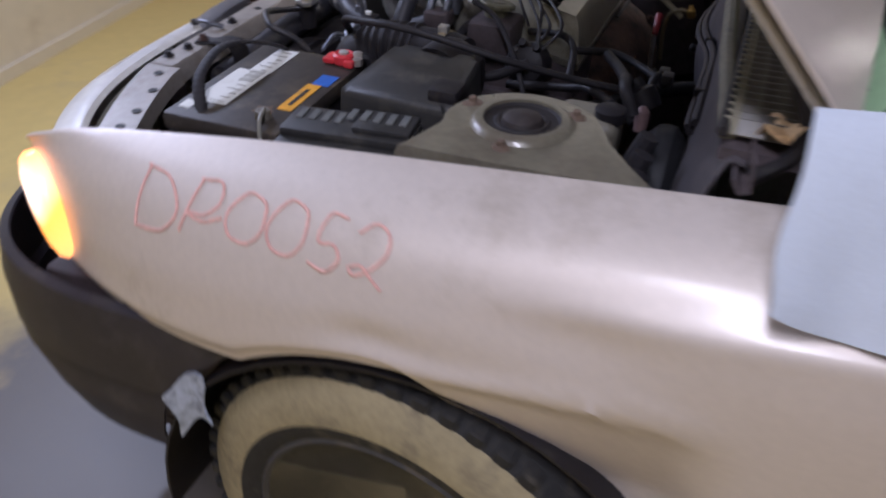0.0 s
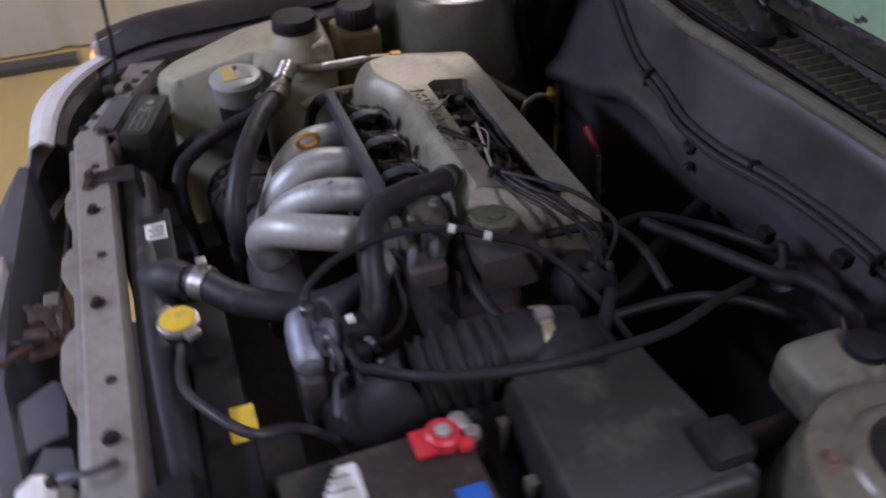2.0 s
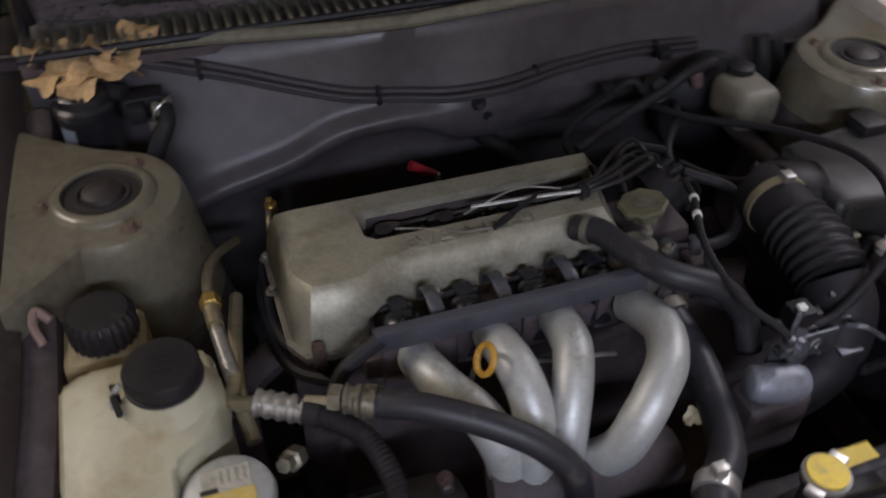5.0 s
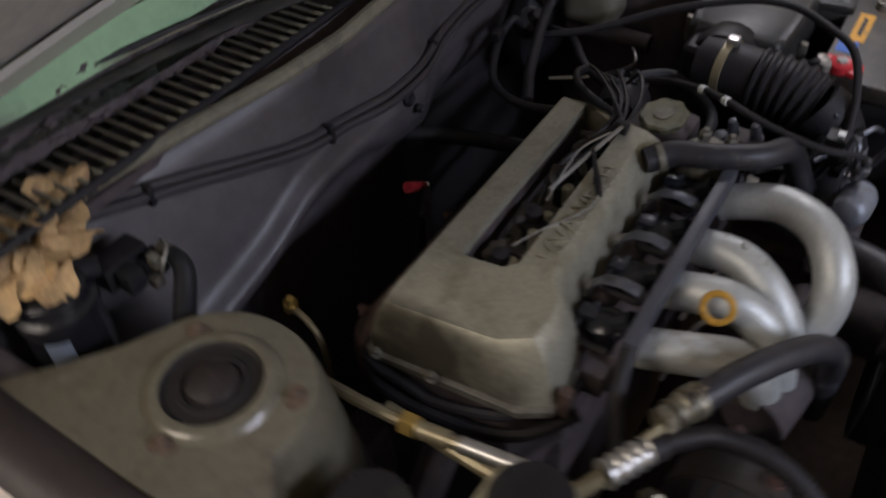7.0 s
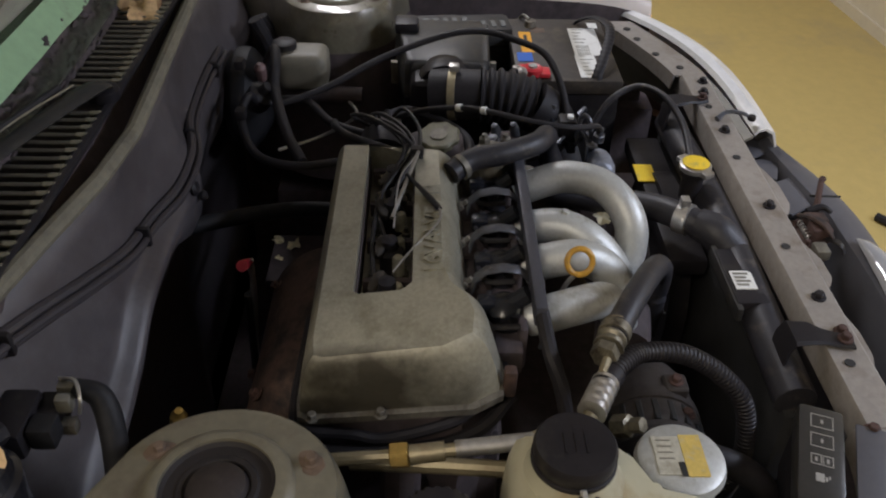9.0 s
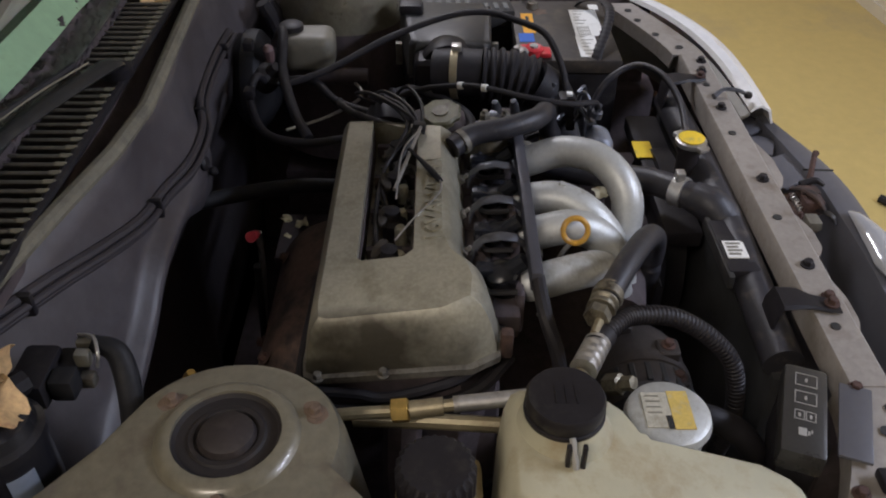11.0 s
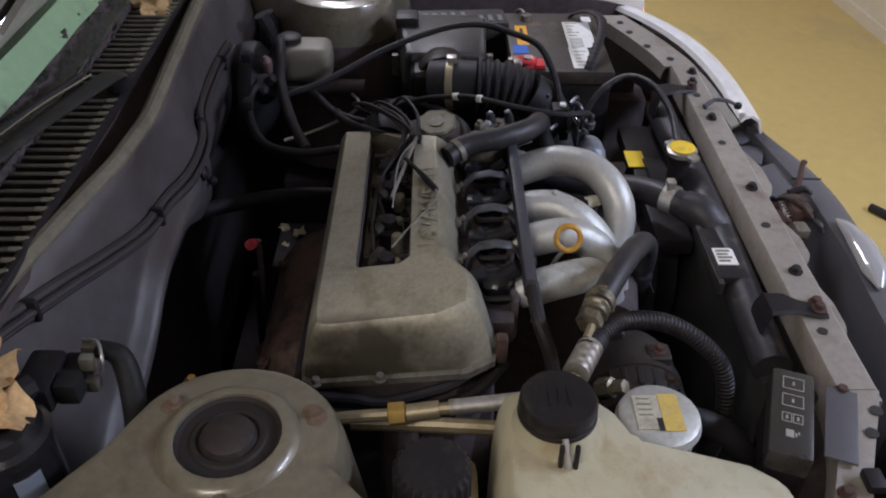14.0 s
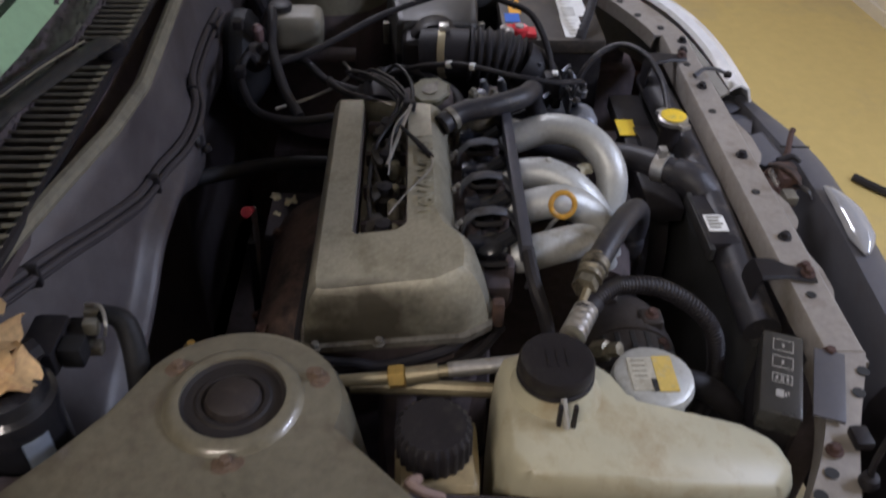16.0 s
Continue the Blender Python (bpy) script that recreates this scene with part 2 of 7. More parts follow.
# greasy floor patch; its colour also holds the shade round the bumper
grease_shade_patch(CONCRETE, (-0.50, 0.62, 0.0), (0.66, 0.56, 1.0), (0.10, 0.10, 0.12))
# grime on the cover's timing end, deepened in colour for its unlit face
grease_shade_patch(CAST, (0.397, -0.035, 0.785), (0.052, 0.165, 0.13), (0.040, 0.033, 0.022), 18.0)
WALLM = material("cream_wall_paint", (0.74, 0.68, 0.54), 0.7, 0.0, 0.05, 0.05, 0.6, (0.55, 0.48, 0.35), 0.12, 0.06, 150)
CEILM = material("dark_ceiling_boards", (0.19, 0.175, 0.15), 0.8, 0.0, 0.15, 0.05, 0.6, bump=0.05)
SHEET = material("white_ribbed_sheet", (0.78, 0.76, 0.66), 0.5, 0.0, 0.04, 0.05, 0.5, (0.6, 0.56, 0.45), 0.12, 0.03, 150)
LEAF = material("dry_leaf", (0.54, 0.36, 0.17), 0.75, 0.0, 0.25, 0.008, 0.03, (0.3, 0.16, 0.09), 0.3, 0.2, 300, per_object=0.25)
CLOTH = material("pale_blue_cloth", (0.62, 0.68, 0.78), 0.9, 0.0, 0.06, 0.004, 0.08, bump=0.4, fine=1800)
LITMARKER = material("lit_amber_lens", (1.0, 0.30, 0.03), 0.2, 0.0, 0.05, bump=0, emit=2.4)
lm = LITMARKER.node_tree
lmb = lm.nodes["Principled BSDF"]
lmt = lm.nodes.new("ShaderNodeTexCoord")
lmd = lm.nodes.new("ShaderNodeVectorMath")
lmd.operation = "MULTIPLY"
lmd.inputs[1].default_value = (0.0, 1.0, 1.0)
lml = lm.nodes.new("ShaderNodeVectorMath")
lml.operation = "DISTANCE"
lml.inputs[1].default_value = (0.0, 0.472, 0.752)
lmr = lm.nodes.new("ShaderNodeValToRGB")
for e, (p, c) in zip((lmr.color_ramp.elements[0], lmr.color_ramp.elements[1], lmr.color_ramp.elements.new(0.028)), ((0.0, (1.0, 0.90, 0.70, 1)), (0.090, (0.55, 0.07, 0.003, 1)), (0.048, (1.0, 0.34, 0.04, 1)))):
    e.position, e.color = p, c
lm.links.new(lmt.outputs["Object"], lmd.inputs[0])
lm.links.new(lmd.outputs["Vector"], lml.inputs[0])
lm.links.new(lml.outputs["Value"], lmr.inputs["Fac"])
lm.links.new(lmr.outputs["Color"], lmb.inputs["Emission Color"])
LENS = material("clear_headlamp_lens", (0.84, 0.84, 0.83), 0.2, 0.0, 0.10, 0.02, 0.2, bump=0.02, coat=0.6)
INTERIOR = material("dim_car_interior", (0.10, 0.095, 0.09), 0.8, bump=0.05)
FIN = material("radiator_core", (0.05, 0.05, 0.05), 0.6, 0.5, 0.2, bump=0.2)
GLASS = bpy.data.materials.new("windscreen_glass")
GLASS.use_nodes = True
gb = GLASS.node_tree.nodes["Principled BSDF"]
gb.inputs["Base Color"].default_value = (0.75, 0.9, 0.78, 1)
gb.inputs["Roughness"].default_value = 0.03
gb.inputs["Transmission Weight"].default_value = 1.0


PAINT.node_tree.nodes["Principled BSDF"].inputs["Coat Roughness"].default_value = 0.17


# ---------------------------------------------------------------- mesh helpers
def thing(name, at=(0, 0, 0), label="", category="", group="", kind=""):
    ob = new(name)
    ob.empty_display_size = 0.03
    ob.location = at
    return tagged(ob, label, category, group, kind)


def mesh_object(name, bm, mat, smooth=35.0):
    bmesh.ops.recalc_face_normals(bm, faces=bm.faces[:])
    me = bpy.data.meshes.new(name)
    lim = radians(smooth)
    for f in bm.faces:
        f.smooth = smooth > 0
    if smooth > 0:
        for e in bm.edges:
            if len(e.link_faces) == 2 and e.calc_face_angle(0) > lim:
                e.smooth = False
    bm.to_mesh(me)
    bm.free()
    me.materials.append(mat)
    return new(name, me)


def part(name, bm, mat, parent, label="", smooth=35.0):
    ob = mesh_object(name, bm, mat, smooth)
    ob.parent = parent
    w = Matrix.Translation(parent.location) if parent.type == "EMPTY" else Matrix()
    ob.matrix_parent_inverse = w.inverted()
    return tagged(ob, label)


def solo(name, bm, mat, label, category, group="", kind="", smooth=35.0):
    return tagged(mesh_object(name, bm, mat, smooth), label, category, group, kind)


def box(x0, x1, y0, y1, z0, z1, bevel=0.0, seg=2, bm=None, m=None):
    own_bm = bmesh.new()
    bmesh.ops.create_cube(own_bm, size=1)
    for v in own_bm.verts:
        v.co = Vector(((x0 + x1) / 2 + v.co.x * (x1 - x0), (y0 + y1) / 2 + v.co.y * (y1 - y0), (z0 + z1) / 2 + v.co.z * (z1 - z0)))
    if bevel:
        bmesh.ops.bevel(own_bm, geom=own_bm.edges[:], offset=bevel, segments=seg, affect="EDGES", profile=0.6)
    if m:
        own_bm.transform(m)
    return join(bm, own_bm)


def join(bm, other):
    if bm is None:
        return other
    me = bpy.data.meshes.new("tmp")
    other.to_mesh(me)
    other.free()
    bm.from_mesh(me)
    bpy.data.meshes.remove(me)
    return bm


def smooth_path(points, steps=8):
    """Catmull-Rom through the points."""
    p = [Vector(q) for q in points]
    p = [p[0] * 2 - p[1]] + p + [p[-1] * 2 - p[-2]]
    out = []
    for i in range(1, len(p) - 2):
        for k in range(steps):
            t = k / steps
            a, b, c, d = p[i - 1], p[i], p[i + 1], p[i + 2]
            out.append(0.5 * ((2 * b) + (c - a) * t + (2 * a - 5 * b + 4 * c - d) * t * t + (3 * b - a - 3 * c + d) * t ** 3))
    out.append(p[-2])
    return out


def tube(points, radius, seg=10, steps=8, bm=None, flat=1.0, ribs=None, smooth_it=True):
    """A tube along points; radius a number or a list, one for each given point; ribs = (count, depth)."""
    path_ = smooth_path(points, steps) if smooth_it else [Vector(q) for q in points]
    n = len(path_)
    if isinstance(radius, (int, float)):
        radii = [radius] * n
    else:
        radii = [float(np.interp(i / (n - 1) * (len(radius) - 1), range(len(radius)), radius)) for i in range(n)]
    if ribs:
        dense = []
        lengths = [0.0]
        for i in range(1, n):
            lengths.append(lengths[-1] + (path_[i] - path_[i - 1]).length)
        count = ribs[0] * 4
        for i in range(count + 1):
            s = lengths[-1] * i / count
            dense.append(Vector([float(np.interp(s, lengths, [q[k] for q in path_])) for k in range(3)]))
        r0 = [float(np.interp(lengths[-1] * i / count, lengths, radii)) for i in range(count + 1)]
        radii = [r * (1 + ribs[1] * (1 if i % 4 < 2 else -1)) for i, r in enumerate(r0)]
        path_, n = dense, count + 1
    own_bm = bmesh.new()
    up = Vector((0, 0, 1))
    rings = []
    for i in range(n):
        tan = (path_[min(i + 1, n - 1)] - path_[max(i - 1, 0)]).normalized()
        side = tan.cross(up)
        if side.length < 0.1:
            side = tan.cross(Vector((0, 1, 0)))
        side.normalize()
        if rings and side.dot(last) < 0:
            side = -side
        last = side
        top = side.cross(tan)
        rings.append([own_bm.verts.new(path_[i] + radii[i] * (math.cos(a) * side + flat * math.sin(a) * top))
                      for a in (2 * math.pi * k / seg for k in range(seg))])
    for r, q in zip(rings, rings[1:]):
        for k in range(seg):
            own_bm.faces.new((r[k], r[(k + 1) % seg], q[(k + 1) % seg], q[k]))
    own_bm.faces.new(rings[0][::-1])
    own_bm.faces.new(rings[-1])
    return join(bm, own_bm)


def lathe(profile, centre, axis=(0, 0, 1), seg=28, bm=None, teeth=0, depth=0.0):
    """Turns a profile of (radius, height) about an axis through centre; teeth: knurls of that relative depth on the outside."""
    own_bm = bmesh.new()
    rings = []
    for r, h in profile:
        rings.append([own_bm.verts.new((r * (1 - (depth if teeth and (k * teeth * 2 // seg) % 2 else 0)) * math.cos(2 * math.pi * k / seg),
                                        r * (1 - (depth if teeth and (k * teeth * 2 // seg) % 2 else 0)) * math.sin(2 * math.pi * k / seg), h)) for k in range(seg)])
    for r, q in zip(rings, rings[1:]):
        for k in range(seg):
            own_bm.faces.new((r[k], r[(k + 1) % seg], q[(k + 1) % seg], q[k]))
    own_bm.faces.new(rings[0][::-1])
    own_bm.faces.new(rings[-1])
    turn = Vector(axis).to_track_quat("Z", "Y").to_matrix().to_4x4()
    own_bm.transform(Matrix.Translation(centre) @ turn)
    return join(bm, own_bm)


def rings_mesh(rings, closed=True, cap=True, bm=None):
    """A skin over rings of equally many points."""
    own_bm = bmesh.new()
    vs = [[own_bm.verts.new(p) for p in r] for r in rings]
    n = len(rings[0])
    for r, q in zip(vs, vs[1:]):
        for k in range(n if closed else n - 1):
            own_bm.faces.new((r[k], r[(k + 1) % n], q[(k + 1) % n], q[k]))
    if cap and closed:
        own_bm.faces.new(vs[0][::-1])
        own_bm.faces.new(vs[-1])
    return join(bm, own_bm)


def sheet(rows, thick, bm=None):
    """A grid of points given real thickness."""
    own_bm = rings_mesh(rows, closed=False, cap=False)
    bmesh.ops.recalc_face_normals(own_bm, faces=own_bm.faces[:])
    bmesh.ops.solidify(own_bm, geom=own_bm.faces[:], thickness=thick)
    return join(bm, own_bm)


def prism(outline, z0, z1, bevel=0.0, bm=None, seg=2):
    own_bm = bmesh.new()
    low = [own_bm.verts.new((x, y, z0)) for x, y in outline]
    high = [own_bm.verts.new((x, y, z1)) for x, y in outline]
    n = len(outline)
    own_bm.faces.new(low[::-1])
    top = own_bm.faces.new(high)
    for k in range(n):
        own_bm.faces.new((low[k], low[(k + 1) % n], high[(k + 1) % n], high[k]))
    if bevel:
        bmesh.ops.bevel(own_bm, geom=top.edges[:], offset=bevel, segments=seg, affect="EDGES", profile=0.6)
    return join(bm, own_bm)


def bolt(centre, r=0.007, axis=(0, 0, 1), h=0.006, bm=None):
    bm = lathe([(r * 1.5, 0), (r * 1.5, 0.0015), (r * 1.2, 0.002)], centre, axis, 14, bm)
    c = Vector(centre) + Vector(axis).normalized() * 0.0015
    return lathe([(r, 0), (r, h), (r * 0.8, h + 0.001)], c, axis, 6, bm)


def words(text, size, m, mat, name, parent, depth=0.0008, bold=0.0):
    cu = bpy.data.curves.new(name, "FONT")
    cu.body, cu.size, cu.extrude, cu.align_x, cu.align_y = text, size, depth, "CENTER", "CENTER"
    cu.offset = bold
    tmp = new("tmp_text", cu)
    me = bpy.data.meshes.new_from_object(tmp.evaluated_get(bpy.context.evaluated_depsgraph_get()))
    bpy.data.objects.remove(tmp)
    me.transform(m)
    me.materials.clear()
    me.materials.append(mat)
    ob = new(name, me)
    ob.parent = parent
    w = Matrix.Translation(parent.location) if parent.type == "EMPTY" else Matrix()
    ob.matrix_parent_inverse = w.inverted()
    return ob


def lerp(a, b, t):
    return a + (b - a) * t


def ease(t):
    t = min(1.0, max(0.0, t))
    return t * t * (3 - 2 * t)

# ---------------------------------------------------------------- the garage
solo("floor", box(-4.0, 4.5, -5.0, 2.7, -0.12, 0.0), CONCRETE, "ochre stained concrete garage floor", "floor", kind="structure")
solo("wall_front", prism([(-4.0, 1.835), (4.5, 2.525), (4.5, 2.7), (-4.0, 2.7)], 0.0, 2.8), WALLM, "cream painted garage wall", "wall", kind="structure")
solo("wall_left", box(-4.0, -3.85, -5.0, 1.84, 0.0, 2.8), WALLM, "cream painted garage wall", "wall", kind="structure")
solo("wall_right", box(4.35, 4.5, -5.0, 2.5, 0.0, 2.8), WALLM, "cream painted garage wall", "wall", kind="structure")
solo("wall_back", box(-3.85, 4.35, -5.0, -4.85, 0.0, 2.8), WALLM, "cream painted garage wall", "wall", kind="structure")
solo("ceiling", box(-4.0, 4.5, -5.0, 2.7, 2.8, 2.95), CEILM, "dark boarded garage ceiling", "ceiling", kind="structure")
solo("baseboard", prism([(-3.85, 1.833), (4.35, 2.498), (4.35, 2.511), (-3.85, 1.846)], 0.0, 0.05), WALLM, "cream painted skirting of the garage wall", "skirting", kind="structure")
for nm, x, y, w, d in (("lamp_housing", -1.95, -0.3, 0.3, 1.4), ("lamp_housing", 2.2, -1.0, 0.3, 1.4)):
    solo(nm, box(x - w / 2, x + w / 2, y - d / 2, y + d / 2, 2.66, 2.8, 0.02), SHEET, "white ceiling lamp housing", "ceiling lamp", "ceiling lamps")

solo("lamp_housing", box(-0.4, 1.0, 2.02, 2.16, 1.85, 2.05, 0.02), SHEET, "white tube lamp housing on the garage wall", "wall lamp")
panel = thing("wall_partition", (2.6, 0.9, 0), "white ribbed sheet partition standing on the garage floor", "partition", kind="structure")
for k in range(9):
    y0 = -0.40 + k * 0.285
    rows = []
    for z in (0.01, 2.3):
        rows.append([(2.58 - 0.02 * (0 if f in (0.0, 0.08, 0.92, 1.0) else 1), y0 + 0.285 * f, z) for f in (0.0, 0.08, 0.14, 0.86, 0.92, 1.0)])
    part("panel_strip", sheet(rows, 0.006), SHEET, panel, smooth=0)

solo("floor_hose", tube([(-1.06, 1.385, 0.014), (-0.98, 1.45, 0.014), (-0.88, 1.56, 0.014), (-0.7, 1.65, 0.014)], 0.013, 8), RUBBER,
     "dark rubber hose lying on the concrete floor", "hose")
solo("floor_plank", box(2.40, 2.47, 0.70, 1.05, 0.0, 0.03, 0.004), INTERIOR, "dark stick lying on the floor by the panel", "stick")

# ---------------------------------------------------------------- the car's shell
car = thing("car", (0, 0, 0), "silver-beige car with its hood propped open", "car")
WY, WZ, WR = -0.07, 0.33, 0.372      # wheel arch centre and radius


def fender_outer(y):
    s = max(0.0, (y - 0.12) / 0.40)
    return 0.825 - 0.135 * s * s


def fender_top(y):
    return 0.868 - 0.085 * y - 0.25 * max(0.0, y - 0.36) ** 2 * 4


def fender_section(y, v):
    """A point of the fender's skin at y; v runs from the gutter over the crest down to the sill."""
    xo, zt = fender_outer(y), fender_top(y)
    xi = 0.664 + 0.024 * ease((y - 0.1) / 0.4)
    dy = y - WY
    zb = WZ + math.sqrt(max(0.0, WR * WR - dy * dy)) if abs(dy) < WR else WZ - 0.02
    if dy > 0:
        zb = max(zb, 0.648)
    else:
        zb = lerp(zb, float(np.interp(-y, (0.07, 0.11, 0.156, 0.203, 0.254, 0.30, 0.36, 0.41), (0.702, 0.668, 0.643, 0.607, 0.554, 0.49, 0.40, 0.31))), ease(-dy / 0.05))
    zb = max(zb, 0.31)
    pts = [(xi - 0.012, zt - 0.03), (xi, zt - 0.004), (xi + 0.012, zt), (xi + 0.45 * (xo - xi), zt - 0.014), (xi + 0.75 * (xo - xi), zt - 0.045),
           (xi + 0.93 * (xo - xi), zt - 0.10), (xo, lerp(zt - 0.12, zb, 0.35)), (xo + 0.004, lerp(zt - 0.12, zb, 0.7)), (xo - 0.002, zb + 0.012), (xo - 0.004, zb)]
    k = v * (len(pts) - 1)
    i = min(int(k), len(pts) - 2)
    f = k - i
    p = [pts[max(0, i - 1)], pts[i], pts[i + 1], pts[min(len(pts) - 1, i + 2)]]
    r = []
    for c in (0, 1):
        a, b, cc, d = (q[c] for q in p)
        r.append(0.5 * (2 * b + (cc - a) * f + (2 * a - 5 * b + 4 * cc - d) * f * f + (3 * b - a - 3 * cc + d) * f ** 3))
    x, z = r
    # pressed-in dent behind the arch and a character line
    fold = 0.714 + 0.014 * ease((-0.06 - y) / 0.30)
    x -= 0.046 * min(1.0, max(0.0, (fold - z) / 0.13)) * ease((-0.05 - y) / 0.06) * ease((0.45 + y) / 0.10)
    x += 0.006 * math.exp(-((z - fold - 0.004) / 0.011) ** 2) * ease((-0.02 - y) / 0.12) * ease((0.45 + y) / 0.1)
    x -= 0.008 * math.exp(-((y + 0.05) / 0.05) ** 2 - ((z - 0.735) / 0.02) ** 2)
    x -= 0.008 * math.exp(-((y + 0.27) / 0.085) ** 2 - ((z - 0.792) / 0.032) ** 2)
    x += 0.004 * math.exp(-((z - 0.826 + 0.10 * (y + 0.3)) / 0.014) ** 2) * ease((-0.10 - y) / 0.2)
    return x, z


def fender(side):
    rows = []
    ys = np.linspace(0.50, -0.56, 110)
    for y in ys:
        # the fender on the car's right is pushed in towards the front
        xi, tight = 0.664, 0.32 * ease((y + 0.45) / 0.5) if side > 0 else 0.0
        row = []
        for v in np.linspace(0, 1, 80):
            x, z = fender_section(y, v)
            row.append((side * (x - tight * max(0.0, x - xi)), y, z))
        rows.append(row)
    return sheet(rows, 0.0035)


fl = part("fender", fender(-1), PAINT, car, "silver-beige fender with dents and red marking", 50)
fr = part("fender", fender(1), PAINT, car, "silver-beige fender", 50)


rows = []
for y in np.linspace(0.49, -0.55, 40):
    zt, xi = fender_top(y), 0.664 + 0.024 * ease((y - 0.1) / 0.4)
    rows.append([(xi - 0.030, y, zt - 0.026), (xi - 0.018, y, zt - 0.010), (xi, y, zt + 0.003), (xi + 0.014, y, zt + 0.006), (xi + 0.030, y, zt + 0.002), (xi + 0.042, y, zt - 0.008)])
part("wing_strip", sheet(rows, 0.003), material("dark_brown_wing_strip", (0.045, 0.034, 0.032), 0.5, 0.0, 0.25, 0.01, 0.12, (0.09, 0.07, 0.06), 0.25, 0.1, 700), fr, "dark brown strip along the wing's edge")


def on_fender(y, z):
    lo, hi = 0.2, 0.95
    for _ in range(26):
        mid = (lo + hi) / 2
        if fender_section(y, mid)[1] > z:
            lo = mid
        else:
            hi = mid
    return (-fender_section(y, lo)[0] - 0.0015, y, z)


# handwritten mark: letter outlines in a unit square, x to the reader's right
STROKES = {
    "D": [[(0.05, 1.05), (0.08, 0.5), (0.1, 0.02)], [(0.0, 1.05), (0.5, 0.98), (0.8, 0.6), (0.6, 0.12), (0.1, 0.0)]],
    "P": [[(0.15, 1.0), (0.08, 0.5), (0.0, -0.1)], [(0.1, 1.0), (0.6, 1.05), (0.75, 0.75), (0.5, 0.45), (0.1, 0.4)], [(0.1, 0.35), (0.5, 0.3), (0.9, 0.5)]],
    "0": [[(0.75, 0.95), (0.3, 1.0), (0.02, 0.55), (0.2, 0.08), (0.6, 0.02), (0.85, 0.4), (0.8, 0.85), (0.6, 1.0)]],
    "5": [[(0.75, 1.0), (0.3, 0.98), (0.2, 0.55), (0.6, 0.55), (0.78, 0.3), (0.5, 0.0), (0.05, 0.1)]],
    "2": [[(0.1, 0.85), (0.4, 1.05), (0.75, 0.95), (0.8, 0.65), (0.55, 0.3), (0.2, 0.08), (0.05, 0.2), (0.3, 0.3), (0.55, 0.1), (0.8, -0.1)]],
}
for ch, yy, w, zb, hh in (("D", 0.274, 0.082, 0.781, 0.048), ("P", 0.199, 0.058, 0.797, 0.038), ("0", 0.143, 0.058, 0.801, 0.036), ("0", 0.089, 0.056, 0.801, 0.040),
                          ("5", 0.034, 0.048, 0.797, 0.045), ("2", -0.014, 0.052, 0.798, 0.044)):
    bm = None
    for stroke in STROKES[ch]:
        flatpts = smooth_path([(a, b, 0) for a, b in stroke], 5)
        bm = tube([on_fender(yy - w * q.x, zb + hh * q.y) for q in flatpts], 0.0020, 5, 1, bm, smooth_it=False)
    part("letter_stroke", bm, CHALK, fl, "red grease-pencil stroke")

# inner wings and gutters
for s in (-1, 1):
    rows = []
    for y in np.linspace(0.50, -0.36, 24):
        xi = 0.664 + 0.024 * ease((y - 0.1) / 0.4)
        zt = fender_top(y)
        if s < 0:
            rows.append([(s * (xi - 0.010), y, zt - 0.028), (s * (xi - 0.012), y, zt - 0.05), (s * (xi - 0.016), y, zt - 0.10), (s * (xi - 0.03), y, 0.60), (s * (xi - 0.05), y, 0.42), (s * (xi - 0.07), y, 0.22)])
            continue
        rows.append([(s * (xi - 0.010), y, zt - 0.028), (s * (xi - 0.022), y, zt - 0.036), (s * (xi - 0.050), y, zt - 0.034), (s * (xi - 0.060), y, zt - 0.040),
                     (s * (xi - 0.066), y, zt - 0.10), (s * (xi - 0.072), y, 0.60), (s * (xi - 0.09), y, 0.42), (s * (xi - 0.10), y, 0.22)])
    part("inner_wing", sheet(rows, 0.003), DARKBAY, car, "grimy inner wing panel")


def blotch(cx, cy, z, r, seed, n=30):
    """A thin ragged stain lying on a surface."""
    rnd_ = random.Random(seed)
    out = bmesh.new()
    ph = [rnd_.uniform(0, 6.28) for _ in range(4)]
    rings = []
    for f, h in ((1.0, -0.0004), (0.96, 0.0003), (0.6, 0.0005)):
        ring = []
        for k in range(n):
            a = 2 * math.pi * k / n
            q = r * f * (1 + 0.20 * math.sin(2 * a + ph[0]) + 0.07 * math.sin(3 * a + ph[1]) + 0.04 * math.sin(7 * a + ph[2]))
            ring.append(out.verts.new((cx + q * math.cos(a), cy + q * math.sin(a), z + h)))
        rings.append(ring)
    for a, b in zip(rings, rings[1:]):
        for k in range(n):
            out.faces.new((a[k], a[(k + 1) % n], b[(k + 1) % n], b[k]))
    out.faces.new(rings[-1])
    return out


